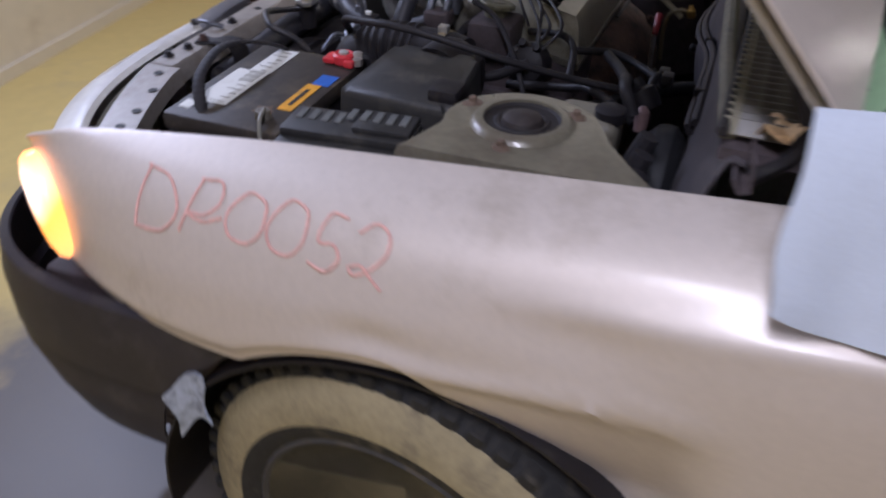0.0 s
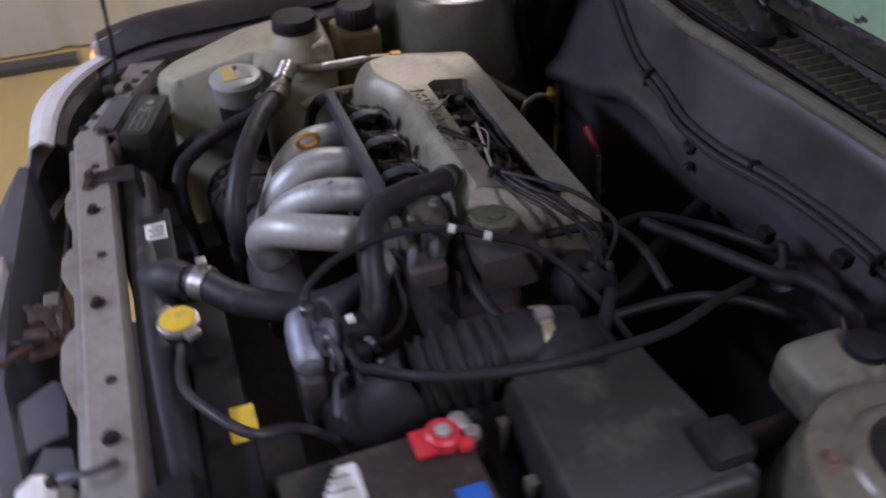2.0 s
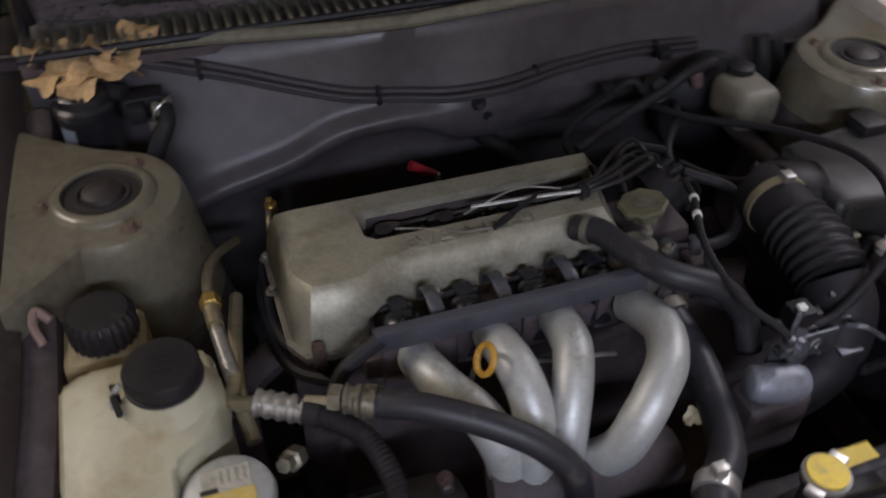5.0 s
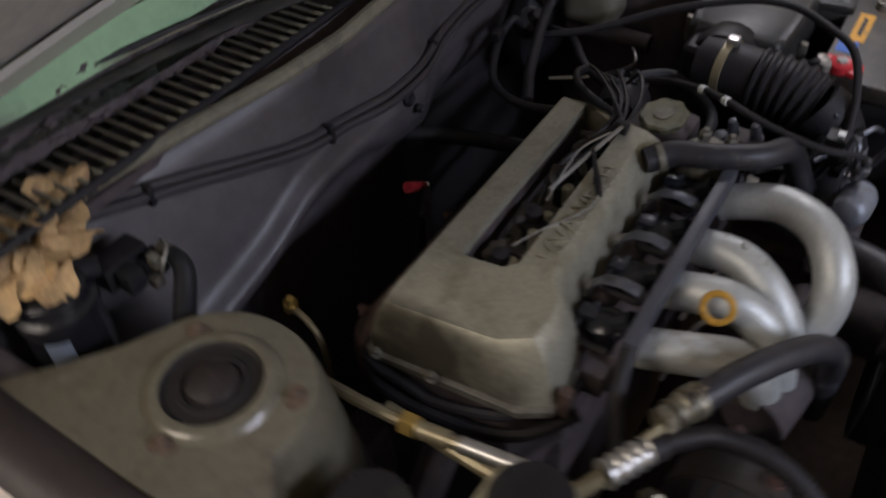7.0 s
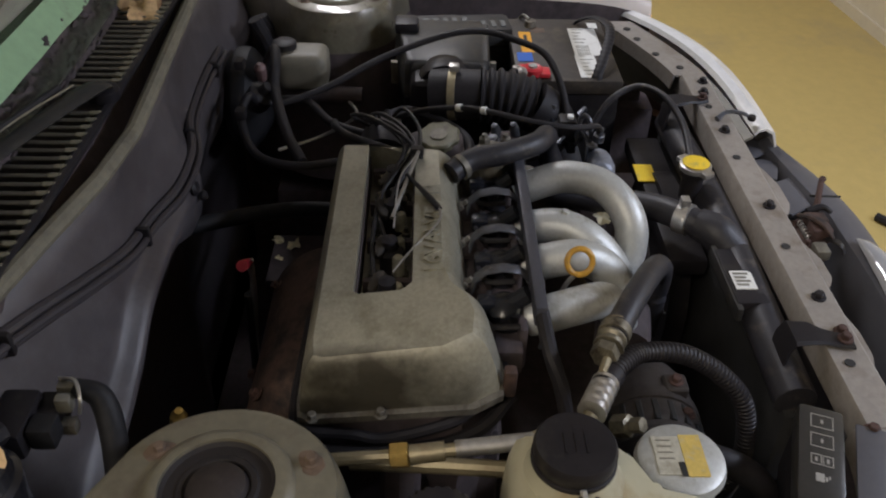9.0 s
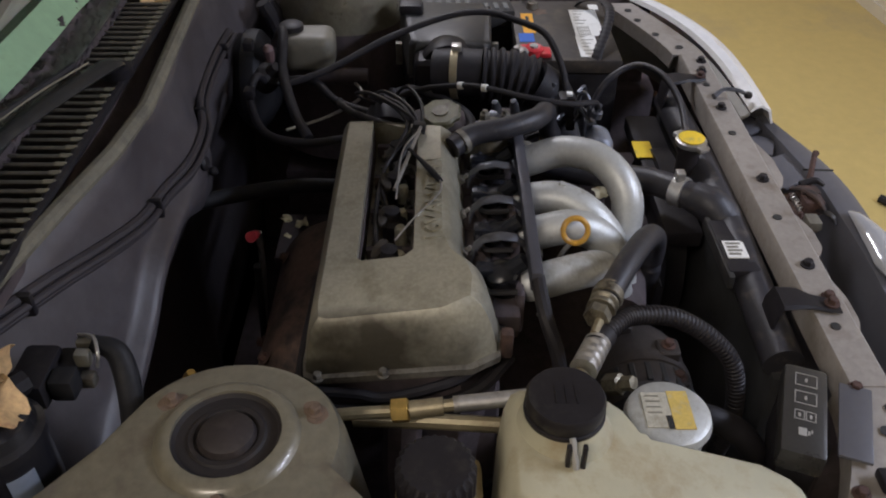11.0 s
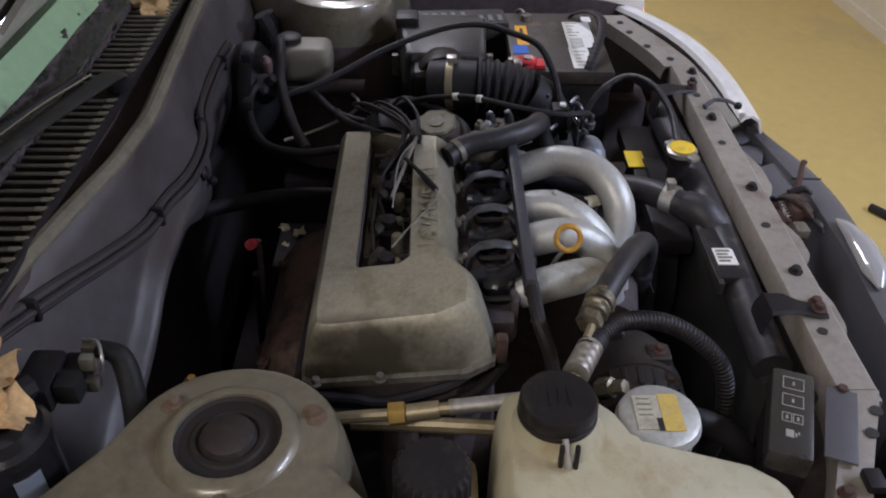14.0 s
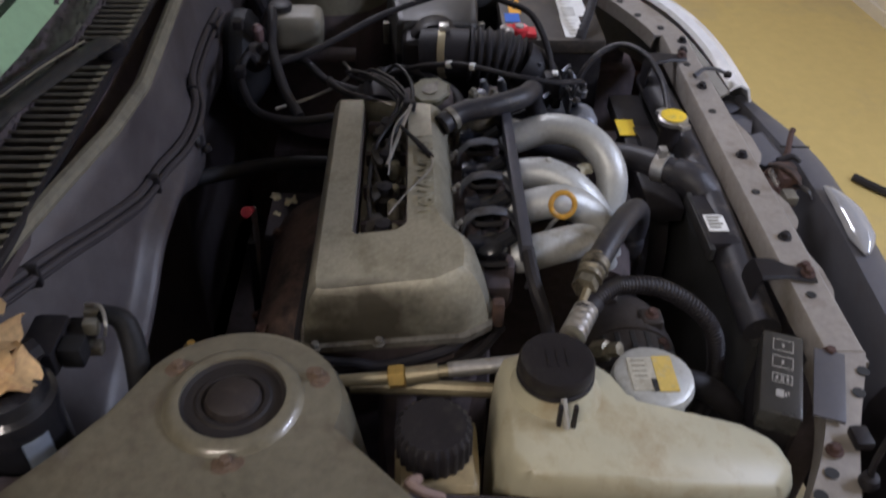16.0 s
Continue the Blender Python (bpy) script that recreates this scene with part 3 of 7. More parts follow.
def strut_tower(s):
    """A rounded nose that runs back and out into the wing."""
    cx, cy = 0.54, -0.12

    def outline(grow, back):
        # a round nose, its rear side running straight back and out to the wing
        pts = []
        for k in range(23):
            a = radians(-60 + 168 * k / 22)
            pts.append((cx - (0.088 + grow) * math.cos(a), cy + (0.095 + grow) * math.sin(a)))
        pts = pts[::-1]
        pts += [(0.548, -0.228 - 1.1 * grow - back), (0.592, -0.260 - 1.1 * grow - back), (0.64, -0.300 - grow - back), (0.645, -0.12), (0.645, (0.045 if s > 0 else -0.005) + grow)]
        return pts

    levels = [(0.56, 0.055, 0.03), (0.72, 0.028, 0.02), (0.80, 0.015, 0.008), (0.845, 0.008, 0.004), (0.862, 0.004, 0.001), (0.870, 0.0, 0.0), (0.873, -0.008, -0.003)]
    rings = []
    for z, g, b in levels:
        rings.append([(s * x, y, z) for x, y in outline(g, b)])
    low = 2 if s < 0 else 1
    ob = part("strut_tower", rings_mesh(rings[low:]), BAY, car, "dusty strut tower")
    # lower flank in a darker colour for the shade deep in the bay
    part("tower_skirt", rings_mesh(rings[:low + 1], cap=False), DARKBAY, ob, "dark lower tower, the bay's shade put into its colour")
    part("strut_ring", lathe([(0.046, -0.004), (0.064, -0.003), (0.060, 0.003), (0.053, 0.007), (0.047, 0.0065), (0.046, -0.004)], (s * cx, cy, 0.874)), BAY, ob)
    part("strut_cap", lathe([(0.0465, 0), (0.0465, 0.004), (0.043, 0.0015), (0.034, 0.0015), (0.032, 0.0035), (0.028, 0.0035), (0.026, 0.001), (0.0, 0.001)], (s * cx, cy, 0.8735), seg=32), DUSTCAP, ob, "dark rubber strut cap")
    part("cap_dome", lathe([(0.0255, 0.0), (0.023, 0.006), (0.016, 0.0095), (0.0, 0.011)], (s * cx, cy, 0.8745), seg=28), CAPDOME, ob, "dusty grey dome")
    for x, y in ((0.512, -0.048), (0.500, -0.176), (0.607, -0.115)):
        part("stain", blotch(s * x, y, 0.8732, 0.0118, int(1000 * x + 10 * s)), STAIN, ob, "brown rust stain")
        part("nut", bolt((s * x, y, 0.8732), 0.0052, h=0.006), STAIN, ob, "rusty strut nut")
    return ob


strut_tower(1)
strut_tower(-1)

# firewall: a flat leaning panel that folds over a ridge and falls away beneath it
SEAL_X = (-0.62, -0.4, -0.2, 0.0, 0.1, 0.2, 0.3, 0.4, 0.62)
SEAL_Y = (-0.352, -0.328, -0.314, -0.300, -0.295, -0.306, -0.330, -0.350, -0.392)
SEAL_Z = (0.934, 0.944, 0.948, 0.949, 0.947, 0.944, 0.940, 0.938, 0.930)
RIDGE_X = (-0.63, -0.12, 0.02, 0.13, 0.19, 0.235, 0.265, 0.30, 0.35, 0.41, 0.47, 0.63)
RIDGE_Z = (0.775, 0.790, 0.800, 0.806, 0.803, 0.796, 0.780, 0.764, 0.751, 0.738, 0.712, 0.66)


def seal_at(x):
    return Vector((x, float(np.interp(x, SEAL_X, SEAL_Y)), float(np.interp(x, SEAL_X, SEAL_Z))))


def ridge_at(x):
    zr = sum(float(np.interp(x + d, RIDGE_X, RIDGE_Z)) for d in (-0.015, 0.0, 0.015)) / 3
    corner = -0.075 * ease((x - 0.46) / 0.09)
    left = -0.03 * ease((-0.02 - x) / 0.10)
    return Vector((x, -0.268 + corner + left, zr))


def panel_y(x, z):
    """The panel's face at a height between the ridge and the seal."""
    a, b = ridge_at(x), seal_at(x)
    f = (z - a.z - 0.022) / (b.z - 0.034 - a.z)
    step = 0.020 * ease((x - 0.02) / 0.10)
    return lerp(a.y - 0.004 - step, b.y - 0.004, f) - 0.003 * math.sin(math.pi * min(1.0, max(0.0, f)))


rows = []
for x in np.linspace(-0.63, 0.63, 85):
    a, b = ridge_at(x), seal_at(x)
    top_z = b.z - 0.012
    col = [(x, b.y - 0.022, top_z - 0.004), (x, b.y - 0.010, top_z)]
    for f in (0.97, 0.8, 0.6, 0.4, 0.2, 0.06, 0.0):
        z = lerp(a.z + 0.022, top_z, f)
        col.append((x, panel_y(x, z), z))
    lip = panel_y(x, a.z + 0.022)
    col += [(x, lerp(lip, a.y, f), a.z + h) for f, h in ((0.15, 0.0175), (0.40, 0.0125), (0.65, 0.0085))]
    # fold, drawn to a nose where the panel steps down
    face = 0.030 * ease((0.12 - x) / 0.10) + 0.008
    col += [(x, lerp(lip, a.y, 0.88), a.z + 0.0045), (x, a.y, a.z), (x, a.y - 0.001, a.z - 0.006 - face * 0.3), (x, a.y - 0.006, a.z - 0.012 - face), (x, a.y - 0.022, a.z - 0.020 - face),
            (x, a.y - 0.040, a.z - 0.038 - face), (x, a.y - 0.050, a.z - 0.09), (x, a.y - 0.052, 0.45), (x, a.y - 0.052, 0.22)]
    rows.append(col)
firewall = part("firewall", sheet(rows, 0.003), WALLPAINT, car, "grey painted firewall with a folded ridge", 60)
part("cowl_seal", tube([seal_at(x) for x in np.linspace(-0.60, 0.60, 61)], 0.0095, 10, 2), COWLSEAL, car, "dusty khaki rubber cowl seal")
HARNESS = material("dusty_taped_harness", (0.040, 0.034, 0.037), 0.6, 0.0, 0.2, 0.01, 0.06, (0.062, 0.052, 0.052), 0.25, 0.12, 700)
for dz, r, dy in ((0.005, 0.0060, 0.004), (-0.009, 0.0050, 0.004), (-0.002, 0.0045, 0.011)):
    pts = []
    for x, z in ((0.47, 0.916), (0.42, 0.905), (0.35, 0.888), (0.28, 0.868), (0.20, 0.848), (0.12, 0.836), (0.05, 0.832), (-0.04, 0.832), (-0.14, 0.832), (-0.26, 0.838), (-0.38, 0.83)):
        pts.append((x, panel_y(x, z + dz) + dy, z + dz))
    part("harness", tube(pts, r, 8, 6), HARNESS, firewall, "dusty taped wiring harness")
for x, z, r in ((0.012, 0.812, 0.010), (-0.002, 0.790, 0.006)):
    part("grommet", lathe([(r, -0.004), (r * 1.15, 0.002), (r * 0.8, 0.006), (0.0, 0.004)], (x, panel_y(x, z) + 0.002, z), (0, 1, 0.2), 16), BLACKP, firewall, "black rubber grommet")
for x, z in ((0.40, 0.90), (0.16, 0.843), (-0.09, 0.832), (-0.3, 0.836)):
    part("harness_clip", box(x - 0.004, x + 0.004, panel_y(x, z), panel_y(x, z) + 0.016, z - 0.015, z + 0.012, 0.003), BLACKP, firewall)

# cowl: gutter, slatted grille, wiper, windscreen, dash
rows = []
for x in np.linspace(-0.66, 0.66, 20):
    rows.append([(x, seal_at(x).y - 0.012, 0.915), (x, seal_at(x).y - 0.02, 0.900), (x, seal_at(x).y - 0.032, 0.905), (x, -0.345 - 0.09 * max(0.0, abs(x) - 0.25), 0.938)])
part("cowl_gutter", sheet(rows, 0.003), DARKBAY, car)
grille = part("cowl_grille", box(-0.62, 0.62, -0.425, -0.345, 0.915, 0.928), DARKBAY, car, "black slatted cowl grille")
part("grille_rail", tube([(x, -0.345, 0.945) for x in np.linspace(-0.62, 0.62, 5)], 0.006, 8, 2), BLACKP, grille)
slat = box(-0.0022, 0.0022, -0.034, 0.034, -0.009, 0.009, 0.001, 1)
slat.transform(Matrix.Translation((0, -0.384, 0.943)) @ Matrix.Rotation(radians(38), 4, "Y"))
first = part("slat", slat, SLATM, grille, smooth=0)
for k in range(70):
    if 35 < k < 38:
        continue
    o = new("slat", first.data)
    o.parent = grille
    o.location = (-0.60 + 0.0172 * k, 0, 0)
first.location = (0.612, 0, 0)
# slat ends in a paler colour, for the light they catch under the hood
tip = box(-0.0028, 0.0028, -0.007, 0.007, -0.0095, 0.0095, 0.001, 1)
tip.transform(Matrix.Translation((0, -0.351, 0.9435)) @ Matrix.Rotation(radians(38), 4, "Y"))
tip0 = part("slat_tip", tip, SEAL, grille, "slat's bright end, lightened in its colour", 0)
tip0.location = (0.612, 0, 0)
for k in range(70):
    if 35 < k < 38:
        continue
    o = new("slat_tip", tip0.data)
    o.parent = grille
    o.location = (-0.60 + 0.0172 * k, 0, 0)
arm = part("wiper_arm", tube([(0.58, -0.462, 0.982), (0.40, -0.438, 0.980), (0.237, -0.411, 0.978), (0.143, -0.388, 0.976), (0.04, -0.356, 0.972), (0.015, -0.350, 0.962)], [0.008, 0.010, 0.012, 0.014, 0.016, 0.013], 8, 6, flat=0.4), GREYP, car, "black wiper arm")
part("arm_edge", tube([(0.58, -0.476, 0.990), (0.40, -0.452, 0.988), (0.237, -0.425, 0.987), (0.143, -0.402, 0.986), (0.05, -0.372, 0.982)], 0.0011, 6, 5), SEAL, arm, "pale upper edge")
part("wiper_blade", tube([(0.60, -0.482, 0.986), (0.3, -0.442, 0.990), (0.06, -0.385, 0.984)], 0.004, 6, 4), RUBBER, arm)
part("wiper_pivot", lathe([(0.02, 0), (0.02, 0.012), (0.012, 0.016)], (0.02, -0.352, 0.950)), BLACKP, arm)
# added rough dark band; stands in for dark glass with broken reflections
rows = []
for k in range(300):
    x = -0.62 + 1.24 * k / 299
    c = 0.03 * (x / 0.66) ** 2
    row = []
    for q in range(15):
        f = q / 14
        h = 0.007 * noise.noise((x * 30, f * 3, 1)) + 0.006 * noise.noise((x * 90, f * 9, 2)) + 0.004 * noise.noise((x * 220, f * 20, 3))
        row.append((x, -0.408 - 0.034 * f - c + 0.3 * h, 0.950 + 0.042 * f + h))
    rows.append(row)
bm = sheet(rows, 0.003)
tagged(part("leaf_litter", bm, DARKBAY, car, "dark rough band in place of dark reflecting glass at the windscreen foot"), kind="stuff")
rows = []
for k in range(90):
    x = -0.64 + 1.28 * k / 89
    j = 0.003 * noise.noise((x * 9, 3, 1))
    c = 0.03 * (x / 0.66) ** 2
    rows.append([(x, -0.432 + j - c, 0.986 - j * 0.7), (x, -0.446 - c, 1.002), (x, -0.458 - c, 1.018)])
# solid strip that stands in for light reflected along the glass's foot
part("screen_strip", sheet(rows, 0.0015), STRIPM, car, "pale green strip painted for the bright reflection along the windscreen base")
rows = []
for x in np.linspace(-0.66, 0.66, 15):
    c = 0.05 * (x / 0.66) ** 2
    rows.append([(x, -0.405 - c - 0.76 * k, 0.964 + 0.42 * k) for k in (0, 0.25, 0.5, 0.75, 1)])
part("windscreen", sheet(rows, 0.005), GLASS, car, "tinted laminated windscreen")
part("dashboard", box(-0.64, 0.64, -1.0, -0.52, 0.70, 0.90, 0.05, 3), INTERIOR, car, "dim grey dashboard behind the windscreen")
part("cabin_floor", box(-0.7, 0.7, -2.2, -0.35, 0.2, 0.30), INTERIOR, car)
part("roof", sheet([[(x, y, 1.385 + 0.03 * (1 - (x / 0.55) ** 2)) for y in (-1.17, -1.5, -2.0, -2.3)] for x in np.linspace(-0.56, 0.56, 9)], 0.02), PAINT, car)
for s in (-1, 1):
    # pillar coloured black in place of the shade at the hood's rear corner
    part("pillar", tube([(s * 0.67, -0.50, 0.95), (s * 0.62, -0.85, 1.2), (s * 0.56, -1.17, 1.385)], 0.028, 8, 4), RUBBER, car, "windscreen pillar blackened for the shade at the hood's corner")
    dr = part("door", box(s * 0.80 - 0.03, s * 0.80 + 0.03, -1.62, -0.565, 0.28, 0.93, 0.025, 3), PAINT, car)
    part("rear_body", box(s * 0.80 - 0.03, s * 0.80 + 0.03, -3.2, -1.63, 0.28, 0.95, 0.025, 3), PAINT, car)
    part("sill", box(s * 0.78 - 0.02, s * 0.78 + 0.02, -3.0, -0.46, 0.20, 0.30, 0.01), PAINT, car)
part("rear_window", sheet([[(x, lerp(-2.28, -2.98, f), lerp(1.39, 1.0, f) + 0.02 * (1 - (x / 0.6) ** 2)) for f in (0, 0.33, 0.67, 1)] for x in np.linspace(-0.56, 0.56, 7)], 0.005), GLASS, car, "tinted rear window")
part("parcel_shelf", box(-0.72, 0.72, -3.0, -2.45, 0.88, 0.91, 0.01), INTERIOR, car)
part("rear_seat", box(-0.68, 0.68, -2.6, -2.05, 0.30, 0.87, 0.06, 3), INTERIOR, car, "dim grey rear seat")
for x in (-0.36, 0.36):
    part("front_seat", box(x - 0.25, x + 0.25, -1.75, -1.2, 0.30, 0.50, 0.05, 3), INTERIOR, car)
    part("seat_back", box(x - 0.24, x + 0.24, -1.85, -1.70, 0.50, 1.02, 0.05, 3), INTERIOR, car)
part("boot_lid", box(-0.76, 0.76, -3.55, -2.99, 0.965, 1.0, 0.015), PAINT, car)
for s in (-1, 1):
    part("side_window", sheet([[(s * lerp(0.79, 0.60, f), y, lerp(0.93, 1.375, f)) for f in (0, 0.5, 1)] for y in np.linspace(-1.15, -2.35, 6)], 0.004), GLASS, car, "tinted side window")
    part("rear_pillar", tube([(s * 0.57, -2.30, 1.38), (s * 0.68, -2.75, 1.15), (s * 0.75, -3.05, 0.97)], 0.035, 8, 4), PAINT, car)
    rw = lathe([(0.02, 0.02), (0.12, 0.03), (0.20, 0.02), (0.22, 0.04), (0.29, 0.03), (0.32, 0.0), (0.32, -0.12), (0.24, -0.15), (0.0, -0.15)], (s * 0.765, -2.62, 0.325), (s, 0, 0), 40)
    part("rear_wheel", rw, TYRE, car, "dusty rear wheel")
part("boot", box(-0.77, 0.77, -3.6, -3.2, 0.3, 0.98, 0.08, 3), PAINT, car)

# hood, hinged behind, held open at forty-six degrees
HM = Matrix.Translation((0, -0.434, 0.985)) @ Matrix.Rotation(radians(46), 4, "X")


def hood_half(y):
    return lerp(0.705, 0.66, y / 1.02) - 0.06 * ease((y - 0.85) / 0.2)


def hood_point(u, y, z):
    """u from side to side, y from the hinge to the nose, z above the inner frame."""
    return HM @ Vector((u * hood_half(y), y, z + 0.052 * (1 - abs(u) ** 2.2) + 0.012 * math.sin(math.pi * y)))


def hood_sheet(u0, u1, y0, y1, z, thick, n=13):
    return sheet([[hood_point(u, y, z) for u in np.linspace(u0, u1, n)] for y in np.linspace(y0, y1, n)], thick)


hood = part("hood", hood_sheet(-1, 1, 0.0, 1.02, 0.022, 0.003, 25), PAINT, car, "silver-beige hood propped open")
for u0, u1, y0, y1 in ((-0.97, 0.97, 0.004, 0.05), (-0.95, 0.95, 0.93, 1.0), (-0.97, -0.82, 0.051, 0.929), (0.82, 0.97, 0.051, 0.929), (-0.15, 0.15, 0.051, 0.929), (-0.819, -0.151, 0.46, 0.54), (0.151, 0.819, 0.46, 0.54)):
    part("hood_rib", hood_sheet(u0, u1, y0, y1, 0.006, 0.008), HOODIN, hood, "inner hood frame")
part("hood_liner", hood_sheet(-0.96, 0.96, 0.03, 0.98, 0.016, 0.002), LINER, hood)
for s in (-1, 1):
    part("hinge", tube([(s * 0.60, -0.38, 1.06), (s * 0.61, -0.41, 1.01), (s * 0.615, -0.42, 0.94), (s * 0.62, -0.38, 0.90)], 0.009, 6, 4), BLACKP, hood)
    part("hinge", tube([(s * 0.59, -0.36, 1.08), (s * 0.60, -0.39, 1.02), (s * 0.60, -0.42, 0.96)], 0.006, 6, 4), BLACKP, hood)
rod = part("prop_rod", tube([(0.572, 0.470, 0.790), (0.579, 0.459, 0.86), (0.608, 0.445, 1.2), (0.622, 0.438, 1.40), (0.632, 0.428, 1.60), (0.634, 0.405, 1.66), (0.632, 0.340, 1.69), (0.628, 0.270, 1.695)], 0.0032, 8, 5), BLACKP, car, "thin dark hood prop rod")
part("rod_grommet", lathe([(0.008, -0.006), (0.010, 0.0), (0.008, 0.008), (0.004, 0.010)], (0.573, 0.469, 0.790), (0.05, -0.1, 1), 14), RUBBER, rod, "rubber pivot grommet")
rows = []
for k in range(15):
    f = k / 14
    rows.append([(-0.735 - 0.075 * v ** 0.7 - 0.010 * math.sin(f * 9 + 2 * v) * v, -0.412 - 0.20 * f - 0.006 * math.sin(8 * v) * v, 1.035 + 0.02 * f - (0.15 + 0.02 * math.sin(f * 5)) * v - 0.03 * f * v) for v in np.linspace(0, 1, 14)])
solo("cloth", sheet(rows, 0.005), CLOTH, "pale blue-white cloth hung from the hood's rear corner", "cloth")

# ---------------------------------------------------------------- front end
sup = part("radiator_support", sheet([[(x, 0.493 + dy, z) for dy, z in ((-0.002, 0.752), (0.0, 0.782), (0.003, 0.786), (0.043, 0.786), (0.047, 0.783), (0.049, 0.768), (0.058, 0.766), (0.062, 0.74))] for x in np.linspace(-0.40, 0.40, 22)], 0.003), SUPPORT, car, "silver painted radiator support beam")
for s in (-1, 1):
    rows = []
    for k in range(12):
        f = k / 11
        x, y = lerp(0.40, 0.64, f), 0.511 - (0.105 * f ** 1.25 if s > 0 else 0.090 * f ** 1.3)
        w = 0.030 - 0.012 * math.sin(math.pi * min(1, f * 1.1)) if s > 0 else 0.029
        rows.append([(s * x, y - w - 0.004, 0.758), (s * x, y - w - 0.001, 0.778), (s * x, y - w, 0.784), (s * x, y + w, 0.784), (s * x, y + w + 0.003, 0.765)])
    part("support_end", sheet(rows, 0.003), SUPPORT, sup)
    for x, y in ((0.43, 0.525), (0.585, 0.42), (0.46, 0.508), (0.56, 0.44)) if s > 0 else ((0.43, 0.500), (0.486, 0.468), (0.552, 0.446), (0.60, 0.436)):
        part("hole", lathe([(0.007, 0), (0.007, 0.0008)], (s * x, y, 0.7852), seg=12), INK, sup)
    part("support_leg", box(s * 0.40 - 0.02, s * 0.40 + 0.02, 0.49, 0.53, 0.3, 0.75, 0.006), DARKBAY, sup)
for x, y in ((0.008, 0.520), (-0.20, 0.516), (0.20, 0.518), (-0.33, 0.516), (0.26, 0.522), (-0.37, 0.525), (0.405, 0.497), (0.535, 0.452)):
    part("bolt", bolt((x, y, 0.7865), 0.006), RUSTNUT if x > 0.25 else BLACKP, sup)
for x in (-0.12, 0.1, 0.31, -0.28):
    part("hole", lathe([(0.006, 0), (0.006, 0.0008)], (x, 0.512, 0.7868), seg=12), INK, sup)
# bent straps that hold the radiator to the beam
for s, x, y0 in ((1, 0.270, 0.452), (-1, -0.292, 0.440)):
    strap = [(x - s * 0.004, y0, 0.740, 0.020), (x - s * 0.004, y0 + 0.002, 0.776, 0.021), (x - s * 0.003, y0 + 0.008, 0.791, 0.021), (x - s * 0.001, y0 + 0.030, 0.793, 0.019), (x + s * 0.003, y0 + 0.044, 0.791, 0.013), (x + s * 0.006, y0 + 0.058, 0.789, 0.013), (x + s * 0.010, y0 + 0.074, 0.789, 0.012)]
    part("mount_bracket", sheet([[(px - w, y, z), (px - w * 0.8, y, z + 0.003), (px + w * 0.8, y, z + 0.003), (px + w, y, z)] for px, y, z, w in strap], 0.003), BLACKP, sup, "black bent radiator strap")
    part("bolt", bolt((x + s * 0.008, y0 + 0.066, 0.7925), 0.006), RUSTNUT, sup)
# bonnet stop rod lying over the beam
part("stop_rod", tube([(-0.232, 0.512, 0.790), (-0.243, 0.530, 0.797), (-0.240, 0.552, 0.797), (-0.236, 0.566, 0.792)], [0.005, 0.0035, 0.0035, 0.003], 8, 5), BLUESTEEL, sup)
part("stop_rod_end", lathe([(0.0, -0.006), (0.006, -0.004), (0.007, 0.0), (0.006, 0.004), (0.0, 0.006)], (-0.235, 0.569, 0.791), seg=12), BLACKP, sup)


# lobed flange in front of the beam
def lobe(x):
    """How far the flange stands out at x."""
    for x0, x1, rise in ((-0.150, 0.004, 0.020), (0.050, 0.160, 0.018), (0.185, 0.30, 0.012)):
        if x0 < x < x1:
            f = (x - x0) / (x1 - x0)
            return rise * min(1.0, 2.2 * f) ** 0.8 * min(1.0, 4.5 * (1 - f)) ** 0.5
    return 0.0


outline = [(-0.17, 0.541)] + [(x, 0.5475 + lobe(x)) for x in np.linspace(-0.16, 0.31, 70)] + [(0.32, 0.541)]
part("flange", prism(outline, 0.7615, 0.7650), SUPPORT, sup, smooth=0)
# shelf between the beam and the header, with two gaps
for pts in (((-0.300, 0.560), (-0.250, 0.612), (-0.224, 0.606), (-0.206, 0.578), (-0.215, 0.556)), ((-0.196, 0.560), (-0.200, 0.590), (-0.188, 0.612), (-0.140, 0.594), (-0.150, 0.566)), ((-0.128, 0.570), (-0.134, 0.596), (-0.150, 0.622), (-0.070, 0.622), (-0.045, 0.585), (-0.052, 0.570))):
    part("shelf_plate", prism(list(pts), 0.731, 0.735, 0.001), FRONTGREY, sup)
# hood latch: rusty brown plates, a claw, and a thin hooked release rod
latch = part("hood_latch", prism([(-0.010, 0.562), (-0.012, 0.606), (0.030, 0.602), (0.074, 0.588), (0.080, 0.566), (0.04, 0.560)], 0.742, 0.750, 0.001), RUST, car, "rusty brown hood latch with a hooked rod")
part("latch_plate", box(-0.006, 0.016, 0.578, 0.608, 0.750, 0.768, 0.003), RUST, latch)
part("latch_plate", box(0.022, 0.046, 0.574, 0.602, 0.750, 0.772, 0.003), RUSTNUT, latch)
part("latch_plate", box(0.056, 0.080, 0.570, 0.588, 0.748, 0.762, 0.002), TARNISH, latch, "bare steel latch tongue")
part("latch_claw", tube([(0.000, 0.570, 0.766), (0.020, 0.580, 0.776), (0.040, 0.590, 0.776), (0.052, 0.600, 0.764)], [0.005, 0.006, 0.006, 0.003], 8, 5, flat=0.6), RUST, latch)
part("latch_claw", tube([(-0.010, 0.585, 0.766), (-0.012, 0.606, 0.772), (-0.004, 0.618, 0.768)], [0.005, 0.005, 0.003], 8, 5), BLACKP, latch)
